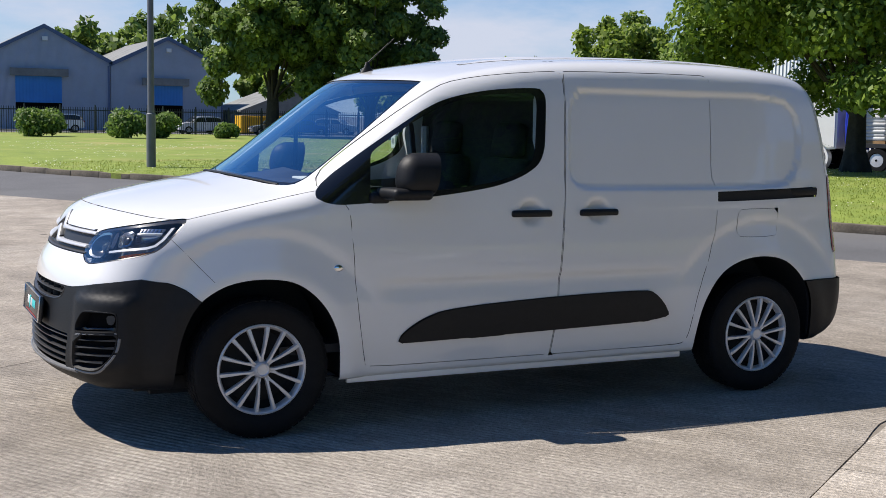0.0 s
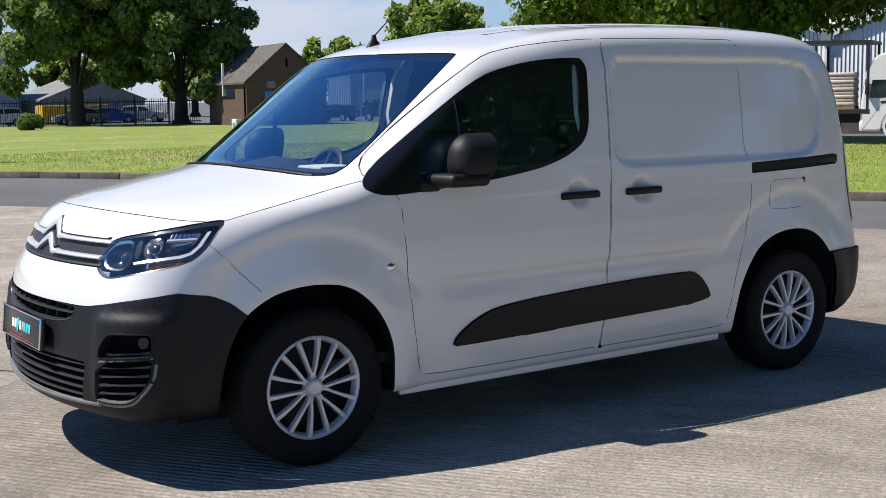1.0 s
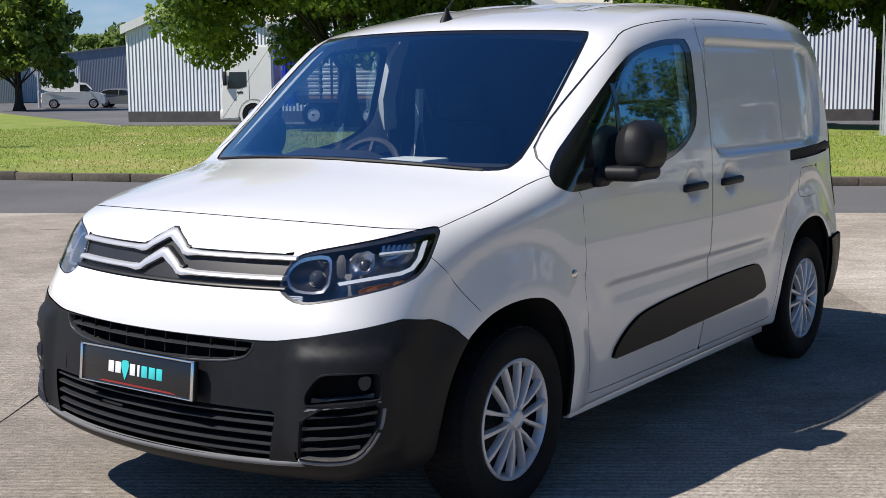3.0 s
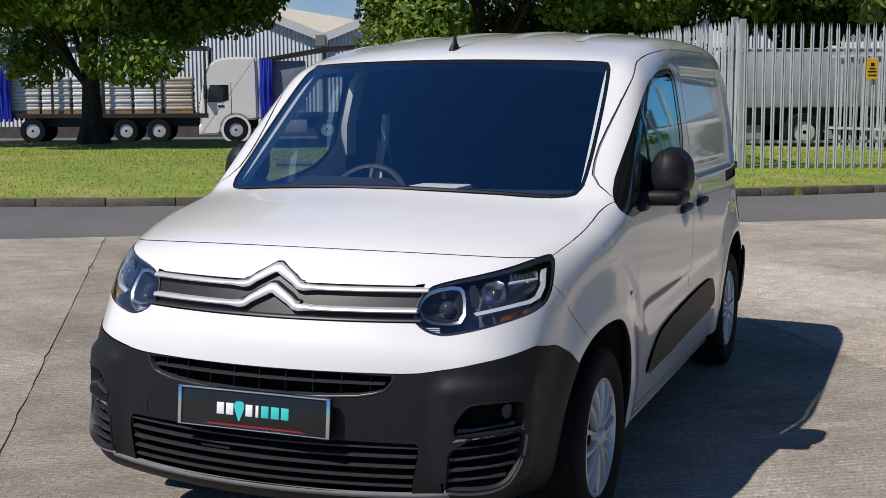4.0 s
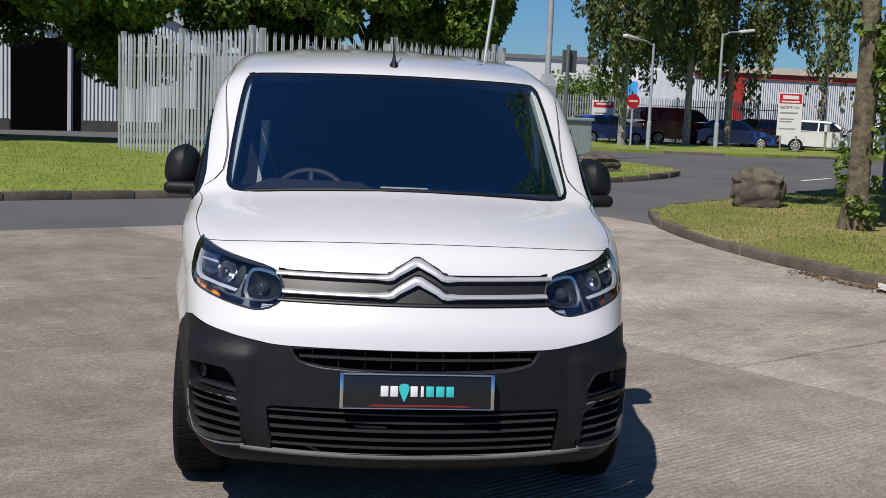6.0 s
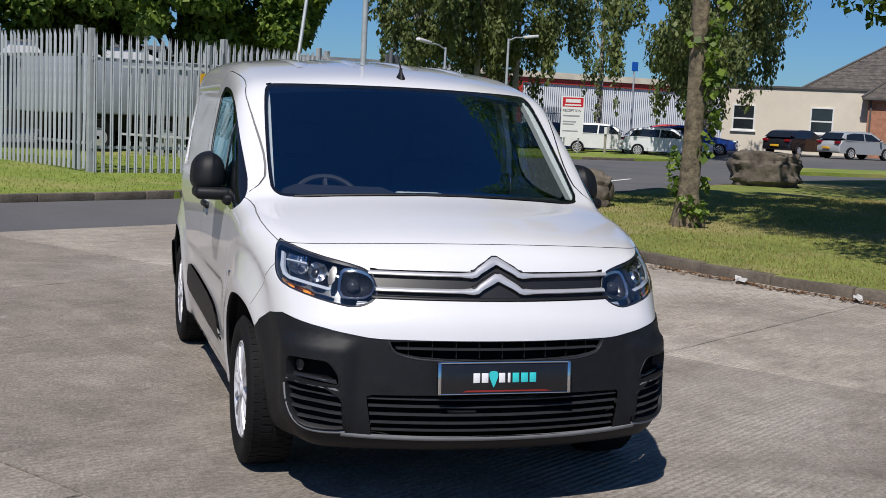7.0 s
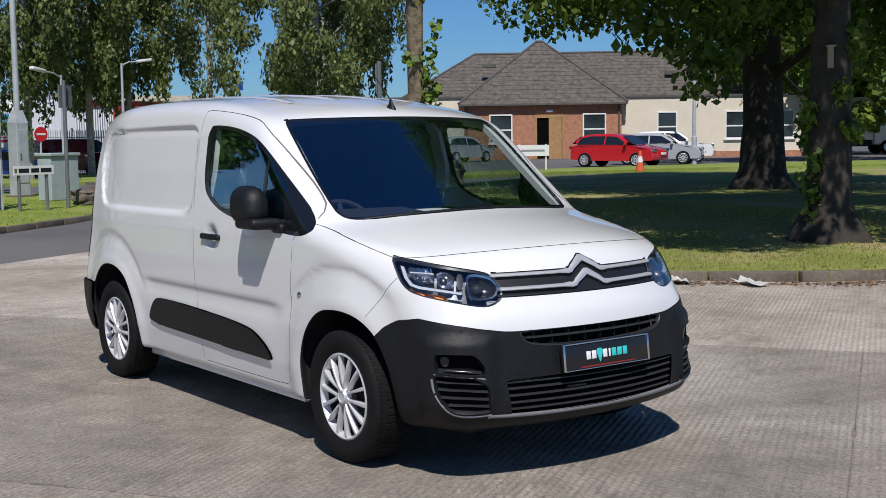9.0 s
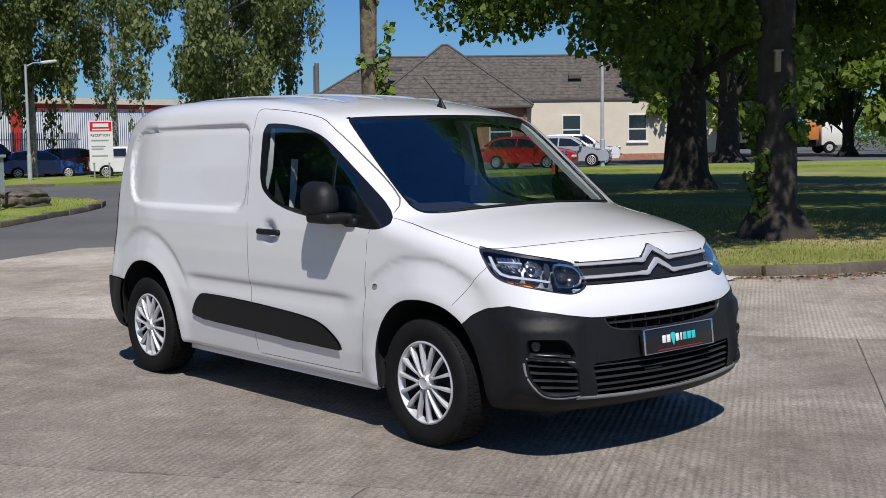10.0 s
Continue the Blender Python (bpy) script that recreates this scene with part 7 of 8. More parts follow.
car(34.8, -35.1, facing(-0.945, -0.326), "red", HATCH, 4.27, 1.80, 1.47, "bright red hatchback parked before the house")
car(36.4, -39.2, facing(-0.8, -0.6), "silver", HATCH, 4.40, 1.82, 1.48, "silver hatchback parked behind a red car")
car(38.4, -42.2, facing(-0.7, -0.7), "white", SUV, 4.40, 1.84, 1.58, "white crossover parked beside the cream wall")
car(51.5, -38.9, facing(0.19, -0.98), "silver", HATCH, 4.35, 1.80, 1.48, "silver hatchback parked facing the house")
car(54.0, -36.9, facing(0.45, -0.9), "black", HATCH, 4.60, 1.85, 1.42, "black saloon parked facing the house")
car(53.0, -24.9, facing(-0.45, -0.89), "white", SUV, 4.40, 1.84, 1.60, "white crossover parked beside the verge")
car(49.9, -26.9, facing(-0.55, -0.83), "white", HATCH, 4.50, 1.84, 1.46, "white hatchback in the car park")
car(52.5, -29.9, facing(-0.55, -0.83), "blue", HATCH, 4.30, 1.80, 1.45, "blue hatchback in the car park")
car(54.8, -30.3, facing(-0.6, -0.8), "red", HATCH, 4.30, 1.80, 1.46, "red hatchback in the car park")
car(57.5, -24.0, facing(-0.3, -0.95), "maroon", SUV, 4.40, 1.84, 1.56, "maroon estate car beside the birches")
car(57.2, -21.9, facing(-0.3, -0.95), "blue", HATCH, 4.2, 1.78, 1.46, "blue hatchback beside the birches")
car(58.4, -19.0, facing(0.2, -0.98), "maroon", VANS, 4.9, 1.90, 1.95, "maroon van in the works yard", True)
car(56.5, -14.9, facing(0.2, -0.98), "blue", HATCH, 4.1, 1.78, 1.45, "blue hatchback in the works yard")
car(38.5, -1.5, facing(0.2, -0.98), "white", HATCH, 4.3, 1.78, 1.48, "white hatchback beyond the fence")
car(26.6, 104.5, facing(-1, -0.1), "white", SUV, 4.4, 1.84, 1.6, "white crossover behind the railings")
car(33.0, 103.0, facing(-1, 0.1), "grey", HATCH, 4.3, 1.8, 1.47, "grey hatchback behind the railings")
car(14.5, 106.0, facing(-1, 0), "white", SUV, 4.4, 1.84, 1.6, "white crossover behind the railings")
car(41.0, 108.0, facing(0.8, -0.6), "silver", SUV, 4.5, 1.84, 1.6, "silver crossover behind the railings")
car(37.5, 106.5, facing(1, -0.2), "blue", HATCH, 4.2, 1.8, 1.46, "blue hatchback behind the railings")
car(53.7, 84.4, facing(0.32, -0.95), "dark", SUV, 4.85, 1.95, 1.85, "dark blue off-roader parked beside the grass")
car(51.6, 90.0, facing(-0.5, 0.86), "black", HATCH, 4.3, 1.8, 1.45, "black hatchback parked beside the grass")
car(57.6, 75.2, facing(0.75, -0.65), "white", VANS, 4.9, 1.92, 1.97, "white panel van parked beside a screen", True)
car(61.5, 74.0, facing(0.6, -0.8), "grey", HATCH, 4.4, 1.8, 1.46, "grey hatchback parked near the warehouse")
car(64.5, 66.0, facing(-0.3, 0.95), "red", HATCH, 4.3, 1.8, 1.46, "red hatchback parked near the warehouse")
# works van with striped rear
car(47.5, 90.5, facing(-0.3, 0.95), "grey", VANS, 5.2, 1.95, 2.3, "grey works van with a red and yellow striped rear", True)

# ---- lorries ----
M_LORRY = paint("white_lorry_paint", (0.82, 0.81, 0.76))
M_CURTAIN = mat("blue_curtain", (0.01, 0.03, 0.42), 0.5, vary=0.35, scale=3, bump=0.6, bump_scale=4)
M_CHASSIS = mat("black_chassis", (0.018, 0.018, 0.02), 0.6, vary=0.3, scale=5)
M_SACK = mat("white_wrapped_sacks", (0.62, 0.62, 0.60), 0.5, vary=0.15, scale=4, bump=0.5, bump_scale=6)
M_SACK_TAN = mat("tan_wrapped_sacks", (0.50, 0.43, 0.34), 0.5, vary=0.15, scale=4, bump=0.5, bump_scale=6)
M_GREYWRAP = mat("grey_wrapped_pallet", (0.20, 0.23, 0.30), 0.35, vary=0.2, scale=4, bump=0.5, bump_scale=8)
fwd = Vector((-0.454, 0.89, 0))
lorry_turn = math.degrees(math.atan2(fwd.y, fwd.x))


def lorry(name, px, py, label):
    return thing(name, label, "lorry", pose(px, py, ground_z(px, py) - 0.012, 0, 0, lorry_turn), "curtain-sided lorries")


def lorry_wheel(ob, x, s, r=0.50):
    bm = bmesh.new()
    lathe(bm, [(0.0, 0.06 * s), (r * 0.30, 0.05 * s), (r * 0.34, 0.11 * s), (r * 0.58, 0.10 * s), (r * 0.62, 0.15 * s), (r * 0.96, 0.15 * s), (r, 0.11 * s), (r, -0.15 * s), (r * 0.6, -0.15 * s)], 28)
    bmesh.ops.recalc_face_normals(bm, faces=bm.faces[:])
    w = part("wheel", bm, M_TYRE, ob)
    w.matrix_basis = pose(x, s * 1.08, r)
    bm = bmesh.new()
    lathe(bm, [(r * 0.10, 0.125 * s), (r * 0.32, 0.115 * s), (r * 0.55, 0.108 * s), (r * 0.57, 0.09 * s)], 24)
    bmesh.ops.recalc_face_normals(bm, faces=bm.faces[:])
    part("rim", bm, M_SILVER, w)


def cab(ob, x0):
    """A tall sleeper cab whose front axle is at x0, facing +x."""
    bm = bmesh.new()
    prism(bm, chaikin([(x0 + 1.40, 0.30), (x0 + 1.44, 0.36), (x0 + 1.46, 1.2), (x0 + 1.43, 1.62), (x0 + 1.30, 2.40), (x0 + 1.34, 2.46), (x0 + 1.30, 2.62), (x0 + 1.05, 3.12), (x0 + 0.72, 3.36), (x0 + 0.1, 3.46), (x0 - 0.80, 3.44), (x0 - 0.88, 3.40), (x0 - 0.90, 1.0), (x0 - 0.88, 0.92)] + [(x0 + 0.60 * math.cos(a), 0.52 + 0.60 * math.sin(a)) for a in (2.5, 2.2, 1.9, 1.57, 1.2, 0.8, 0.4, 0.0)] + [(x0 + 0.62, 0.30)], 1), 2.46, pose(0, -1.23, 0))
    bmesh.ops.recalc_face_normals(bm, faces=bm.faces[:])
    bmesh.ops.bevel(bm, geom=[e for e in bm.edges if e.is_manifold and e.calc_face_angle(0) > 1.2], offset=0.08, segments=2, affect='EDGES')
    part("cab", bm, M_LORRY, ob, angle=35)
    for s in (-1, 1):
        bm = bmesh.new()
        prism(bm, [(x0 + 1.12, 1.62), (x0 + 1.02, 2.32), (x0 + 0.28, 2.32), (x0 + 0.28, 1.72), (x0 + 0.6, 1.62)], 0.012, pose(0, s * 1.235 - 0.006, 0))
        part("side_window", bm, M_CARGLASS, ob, smooth=False)
        bm = bmesh.new()
        box(bm, x0 + 1.12, x0 + 1.26, s * 1.28, s * 1.46, 1.75, 2.35, 0.03)
        part("mirror", bm, M_CHASSIS, ob)
        bm = bmesh.new()
        box(bm, x0 + 0.16, x0 + 0.18, s * 1.231, s * 1.236, 1.15, 2.42)
        part("door_seam", bm, M_CHASSIS, ob)
        bm = bmesh.new()
        box(bm, x0 + 0.45, x0 + 0.70, s * 1.234, s * 1.245, 1.42, 1.5)
        part("door_handle", bm, M_CHASSIS, ob)
        bm = bmesh.new()
        lathe(bm, [(0.50, 1.245 * s), (0.60, 1.245 * s), (0.60, 0.8 * s)], 28, m=pose(x0, 0, 0.52))
        part("wheel_arch", bm, M_LORRY, ob)
    bm = bmesh.new()
    prism(bm, [(x0 + 1.41, 1.66), (x0 + 1.28, 2.36), (x0 + 1.32, 2.36), (x0 + 1.45, 1.66)], 2.2, pose(0.0, -1.1, 0))
    bmesh.ops.recalc_face_normals(bm, faces=bm.faces[:])
    part("windscreen", bm, M_CARGLASS, ob, smooth=False)
    bm = bmesh.new()
    for k in range(6):
        box(bm, x0 + 1.44, x0 + 1.49, -0.9, 0.9, 0.75 + 0.16 * k, 0.83 + 0.16 * k)
    part("grille", bm, M_CHASSIS, ob, smooth=False)
    bm = bmesh.new()
    box(bm, x0 + 1.05, x0 + 1.5, -1.22, 1.22, 0.3, 0.72, 0.06)
    part("bumper", bm, M_LORRY, ob)


def trailer(ob, rear, front, deck, roof, axle, tail_curtain=False):
    bm = bmesh.new()
    box(bm, rear, front, -1.24, 1.24, deck - 0.18, deck, 0.01)
    box(bm, rear, front - 1.0, -0.45, 0.45, deck - 0.55, deck - 0.18)
    part("deck", bm, M_CHASSIS, ob, smooth=False)
    bm = bmesh.new()
    prism(bm, [(rear, roof), (front - 4.2, roof + 0.06), (front - 2.6, roof - 0.06), (front, roof - 0.5), (front, roof - 0.38), (front - 2.6, roof + 0.08), (front - 4.2, roof + 0.2), (rear, roof + 0.12)], 2.5, pose(0, -1.25, 0))
    bmesh.ops.recalc_face_normals(bm, faces=bm.faces[:])
    part("roof", bm, M_CHASSIS, ob, smooth=False)
    n = 4
    for k in range(n + 1):
        x = rear + 0.1 + (front - rear - 0.2) * k / n
        for s in (-1, 1):
            bm = bmesh.new()
            box(bm, x - 0.05, x + 0.05, s * 1.18, s * 1.24, deck, roof - (0.48 if k == n else 0))
            part("post", bm, M_CHASSIS, ob, smooth=False)
    bm = bmesh.new()
    box(bm, front - 0.08, front, -1.24, 1.24, deck, roof - 0.5)
    part("headboard", bm, M_CURTAIN, ob, smooth=False)
    for s in (-1, 1):
        for x0, wd in ((front - 0.55, 0.5),) + (((rear - 0.1, 0.6),) if tail_curtain else ()):
            bm = bmesh.new()
            for k in range(5):
                tube(bm, [(x0 + wd * (k + 0.5) / 5, s * 1.26, deck - 0.3 + 0.1 * (k % 2)), (x0 + wd * (k + 0.5) / 5 + 0.05, s * (1.30 + 0.06 * (k % 2)), deck + 0.9), (x0 + wd * (k + 0.5) / 5, s * 1.25, roof - 0.42)], [wd / 7, wd / 6, wd / 9], 8)
            part("bunched_curtain", bm, M_CURTAIN, ob, "bunched blue side curtain")
        bm = bmesh.new()
        box(bm, rear + 4.4, front - 3.6, s * 1.15, s * 1.2, deck - 0.75, deck - 0.25)
        part("side_guard", bm, M_CHASSIS, ob, smooth=False)
    for k in range(3):
        for s in (-1, 1):
            lorry_wheel(ob, rear + axle + 1.31 * k, s, 0.48)


def wrapped_stack(x, y, z, m0, w, d, h, mm, label, sacks=True):
    ob = thing("wrapped_pallet", label, "pallet", m0 @ pose(x, y, z), "pallets on the trailers")
    n = 9 if sacks else 1
    for k in range(n):
        bm = bmesh.new()
        o = 0.02 * (k % 2)
        blob(bm, (-w / 2 + o, -d / 2 + o, 0.12 + (h - 0.12) * k / n), (w / 2 - o, d / 2 - o, 0.12 + (h - 0.12) * (k + 1.06) / n), 0.05 if sacks else 0.03, seg=2)
        part("sack_layer" if sacks else "load", bm, mm, ob, angle=60)
    bm = bmesh.new()
    for yy in (-d / 2, -0.05, d / 2 - 0.1):
        box(bm, -w / 2, w / 2, yy, yy + 0.1, 0, 0.11)
    part("pallet_base", bm, M_OAK, ob, smooth=False)


T1 = lorry("lorry", 40.86, 25.27, "white curtain-sided lorry with its curtains drawn open")
cab(T1, 0.0)
for x in (0.0, -3.7):
    for s in (-1, 1):
        lorry_wheel(T1, x, s)
bm = bmesh.new()
box(bm, -5.0, 0.6, -0.45, 0.45, 0.55, 0.95)
part("chassis", bm, M_CHASSIS, T1, smooth=False)
for s in (-1, 1):
    bm = bmesh.new()
    box(bm, -2.9, -0.9, s * 0.75, s * 1.2, 0.35, 0.95, 0.05)
    part("fuel_tank", bm, M_SILVER, T1)
trailer(T1, -11.4, -1.0, 1.18, 3.75, 1.1, True)
tm = T1.matrix_world.copy()
wrapped_stack(-2.1, 0.55, 1.18, tm, 1.5, 1.1, 2.0, M_GREYWRAP, "grey shrink-wrapped pallet on a trailer", False)
wrapped_stack(-5.7, 0.5, 1.18, tm, 1.2, 1.1, 1.15, M_SACK, "white wrapped sacks stacked on a trailer")
wrapped_stack(-7.0, 0.5, 1.18, tm, 1.2, 1.1, 1.15, M_GREYWRAP, "grey shrink-wrapped pallet on a trailer", False)
T2 = lorry("lorry", 36.0, 34.8, "white curtain-sided lorry loaded with wrapped sacks")
cab(T2, 0.0)
for x in (0.0, -2.6):
    for s in (-1, 1):
        lorry_wheel(T2, x, s)
trailer(T2, -9.6, -1.3, 1.18, 3.75, 2.0)
tm = T2.matrix_world.copy()
for k in range(6):
    wrapped_stack(-2.3 - 1.22 * k, 0.5, 1.18, tm, 1.12, 1.1, 1.45, M_SACK_TAN if k == 5 else M_SACK, "wrapped sacks stacked on a trailer")
# low tractor unit beside the wall
T3 = thing("lorry_cab", "white tractor unit parked against the warehouse", "lorry", pose(47.5, 19.0, GN, 0, 0, lorry_turn), "curtain-sided lorries")
cab(T3, 0.0)
T3.scale = (0.8, 0.8, 0.8)
for x in (0.0,):
    for s in (-1, 1):
        lorry_wheel(T3, x, s)
# trailers behind the steel fence
ob = thing("parked_trailer", "grey box trailer parked behind the steel fence", "trailer", pose(25.6, 0.4, ground_z(25.6, 0.4), 0, 0, facing(-0.35, 0.94)))
bm = bmesh.new()
box(bm, -2.4, 2.4, -1.1, 1.1, 0.95, 2.25, 0.05)
part("box_body", bm, mat("pale_grey_panels", (0.30, 0.33, 0.37), 0.5, vary=0.1, scale=2), ob)
for x in (-0.8, 0.9):
    for s in (-1, 1):
        lorry_wheel(ob, x, s, 0.42)
bm = bmesh.new()
box(bm, -2.4, 3.4, -0.4, 0.4, 0.55, 0.95)
part("chassis", bm, M_CHASSIS, ob, smooth=False)
# ---- palisade fence ----
M_GALV = mat("galvanised_pale", (0.44, 0.465, 0.48), 0.45, metal=0.25, vary=0.2, scale=4, per_object=0.25)
bm = bmesh.new()
prof = [(-0.034, 0.0), (-0.018, 0.022), (0.0, 0.006), (0.018, 0.022), (0.034, 0.0)]
lowv = [bm.verts.new((a, -b, 0.0)) for a, b in prof]
topv = [bm.verts.new((a, -b, 2.28)) for a, b in prof]
for i in range(4):
    bm.faces.new((lowv[i], lowv[i + 1], topv[i + 1], topv[i]))
for i, dx in ((0, -0.03), (2, 0.03)):
    tip = bm.verts.new((prof[i][0] + dx * 0.3 + (0.015 if i == 0 else 0.0), -0.02, 2.40))
    bm.faces.new((topv[i], topv[i + 1], tip))
    bm.faces.new((topv[i + 1], topv[i + 2], tip))
pale_ob = finish(bm, "pale_pattern", M_GALV, smooth=False)
PALE = pale_ob.data
bpy.data.objects.remove(pale_ob)


def palisade(a, b, label, posts=2.75):
    a, b = Vector((a[0], a[1], 0)), Vector((b[0], b[1], 0))
    L = (b - a).length
    rot = math.degrees(math.atan2((b - a).y, (b - a).x))
    z = ground_z((a.x + b.x) / 2, (a.y + b.y) / 2) + 0.09
    ob = thing("palisade_fence", label, "fence", pose(a.x, a.y, z, 0, 0, rot), "steel palisade fences")
    for k in range(int(L / 0.153)):
        p = new("pale", PALE)
        p.parent = ob
        p.matrix_basis = pose(0.05 + 0.153 * k, -0.03, random.uniform(-0.012, 0.012), random.uniform(-0.5, 0.5), random.uniform(-0.4, 0.4), 0)
    for h in (0.45, 1.95):
        bm = bmesh.new()
        box(bm, 0, L, 0.0, 0.045, h - 0.025, h + 0.025)
        part("rail", bm, M_GALV, ob, smooth=False)
    x = 0.0
    while x <= L + 0.01:
        bm = bmesh.new()
        box(bm, x - 0.045, x + 0.045, 0.02, 0.12, -0.2, 2.46, 0.004)
        part("post", bm, M_GALV, ob, smooth=False)
        x += posts


PF = "galvanised steel palisade fence on the grass verge"
palisade((21.96, 4.28), (16.80, 1.12), PF)
palisade((16.80, 1.12), (17.88, -1.25), PF, 2.6)
palisade((17.88, -1.25), (19.86, -3.6), PF, 3.05)
palisade((20.1, -3.45), (23.6, 0.3), PF)


def fence_sign(x, y, z, w, h, rot, face, label, bars=(), border=None):
    ob = thing("sign", label, "sign", pose(x, y, z, 0, 0, rot), "signs on the fence")
    bm = bmesh.new()
    box(bm, -w / 2, w / 2, -0.012, 0.0, -h / 2, h / 2, 0.002)
    part("panel", bm, face, ob, smooth=False)
    if border:
        bm = bmesh.new()
        t = 0.022
        for d in ((-w / 2, w / 2, h / 2 - t, h / 2), (-w / 2, w / 2, -h / 2, -h / 2 + t), (-w / 2, -w / 2 + t, -h / 2, h / 2), (w / 2 - t, w / 2, -h / 2, h / 2)):
            box(bm, d[0], d[1], -0.018, -0.012, d[2], d[3])
        part("frame", bm, border, ob, smooth=False)
    for mm, x0, x1, z0, z1 in bars:
        bm = bmesh.new()
        box(bm, x0, x1, -0.017, -0.0125, z0, z1)
        part("marking", bm, mm, ob, smooth=False)
    return ob


M_PRINT_WHITE = mat("sign_white", (0.70, 0.70, 0.69), 0.4, vary=0.06, scale=8)
M_PRINT_BLACK = mat("sign_black", (0.012, 0.013, 0.016), 0.4, vary=0.1, scale=8)
M_PRINT_GREEN = mat("sign_green", (0.10, 0.16, 0.05), 0.4)
M_PRINT_GREY = mat("sign_grey", (0.25, 0.26, 0.28), 0.5)
M_PRINT_RED = mat("sign_red", (0.50, 0.012, 0.02), 0.4, vary=0.08, scale=6)
M_PRINT_BLUE = mat("sign_blue", (0.01, 0.12, 0.55), 0.4)
fr = -63
fr2 = math.degrees(math.atan2(-2.35, 1.98))
fence_sign(17.63, -0.85, 1.87, 0.19, 0.34, -66, M_YELLOW, "yellow warning sign fixed to a steel fence", ((M_PRINT_BLACK, -0.05, 0.05, 0.0, 0.02), (M_PRINT_BLACK, -0.03, 0.03, 0.05, 0.10), (M_PRINT_BLACK, -0.075, 0.075, -0.05, -0.03), (M_PRINT_BLACK, -0.07, 0.07, -0.11, -0.09)))
fence_sign(18.53, -2.13, 1.66, 0.40, 0.37, fr2, M_PRINT_WHITE, "white notice in a grey frame on a steel fence", ((M_PRINT_GREY, -0.14, 0.14, 0.09, 0.12), (M_PRINT_GREY, -0.10, 0.10, -0.02, 0.0)), M_PRINT_GREY)
fence_sign(18.93, -2.61, 1.68, 0.47, 0.50, fr2, M_PRINT_WHITE, "white direction sign with an arrow on a steel fence", ((M_PRINT_GREY, -0.17, 0.17, 0.10, 0.16), (M_PRINT_BLACK, -0.14, 0.16, -0.09, -0.075), (M_PRINT_BLACK, -0.17, -0.12, -0.105, -0.06)))
fence_sign(19.48, -3.26, 1.66, 0.64, 0.47, fr2, M_PRINT_BLACK, "black business sign with pale lettering bars", ((M_PRINT_WHITE, -0.045, -0.025, 0.06, 0.17), (M_PRINT_WHITE, -0.01, 0.04, 0.06, 0.08), (M_PRINT_WHITE, 0.02, 0.04, 0.08, 0.17), (M_PRINT_WHITE, -0.26, 0.05, -0.03, 0.02), (M_PRINT_WHITE, 0.09, 0.26, -0.03, 0.02), (M_PRINT_GREEN, -0.12, 0.14, -0.145, -0.105)))

# ---- dark railings along the north compound ----
M_RAIL = mat("dark_green_railing", (0.02, 0.025, 0.022), 0.5, vary=0.2, scale=4)
for a, b in (((-30, 96.5), (24, 95.5)), ((24, 95.5), (39.5, 91))):
    a, b = Vector((a[0], a[1], 0)), Vector((b[0], b[1], 0))
    L = (b - a).length
    ob = thing("railings", "dark steel railings along the edge of the grass", "railings", pose(a.x, a.y, -0.42, 0, 0, math.degrees(math.atan2((b - a).y, (b - a).x))))
    for h in (0.25, 1.9):
        bm = bmesh.new()
        box(bm, 0, L, -0.03, 0.03, h - 0.04, h + 0.04)
        part("rail", bm, M_RAIL, ob, smooth=False)
    for k in range(int(L / 2.7) + 1):
        bm = bmesh.new()
        box(bm, 2.7 * k - 0.05, 2.7 * k + 0.05, -0.05, 0.05, -0.1, 2.35)
        part("post", bm, M_RAIL, ob, smooth=False)
    n = int(L / 0.18)
    co = np.empty((n, 4, 3))
    x = np.arange(n) * 0.18 + 0.09
    for i, (dx, z) in enumerate(((-0.025, 0), (0.025, 0), (0.025, 2.15), (-0.025, 2.15))):
        co[:, i] = np.stack([x + dx, 0 * x, 0 * x + z], 1)
    c = new("railing_bars", raw_mesh("railing_bars", co.reshape(-1, 3), 1, M_RAIL, 4))
    c.parent = ob
    tagged(c, kind="stuff")


# ---- lamp posts, poles and masts ----
M_COLUMN = mat("grey_lamp_column", (0.44, 0.48, 0.51), 0.5, metal=0.2, vary=0.2, scale=3)
M_COLUMN_DARK = mat("dark_grey_column", (0.13, 0.14, 0.15), 0.55, vary=0.2, scale=3)


def lamp_post(x, y, h, r, material, label, arm=None, lean=(0, 0), head=True):
    ob = thing("street_lamp" if head else "pole", label, "street lamp" if head else "pole", pose(x, y, ground_z(x, y) + 0.06))
    bm = bmesh.new()
    tube(bm, [(0, 0, -0.1), (0, 0, 1.2), (0, 0, 1.22), (lean[0], lean[1], h)], [r * 1.35, r * 1.35, r, r * 0.7], 14)
    part("column", bm, material, ob)
    if arm:
        bm = bmesh.new()
        tube(bm, [(lean[0], lean[1], h - 0.1), (lean[0] + arm[0] * 0.4, lean[1] + arm[1] * 0.4, h + 0.08), (lean[0] + arm[0], lean[1] + arm[1], h + 0.12)], 0.035, 8)
        part("arm", bm, material, ob)
        bm = bmesh.new()
        a = math.degrees(math.atan2(arm[1], arm[0]))
        blob(bm, (-0.05, -0.13, -0.06), (0.75, 0.13, 0.08), 0.05, pose(lean[0] + arm[0] * 0.9, lean[1] + arm[1] * 0.9, h + 0.12, 0, -8, a), 2)
        part("lamp_head", bm, M_PRINT_WHITE, ob, "pale lamp head")
    return ob


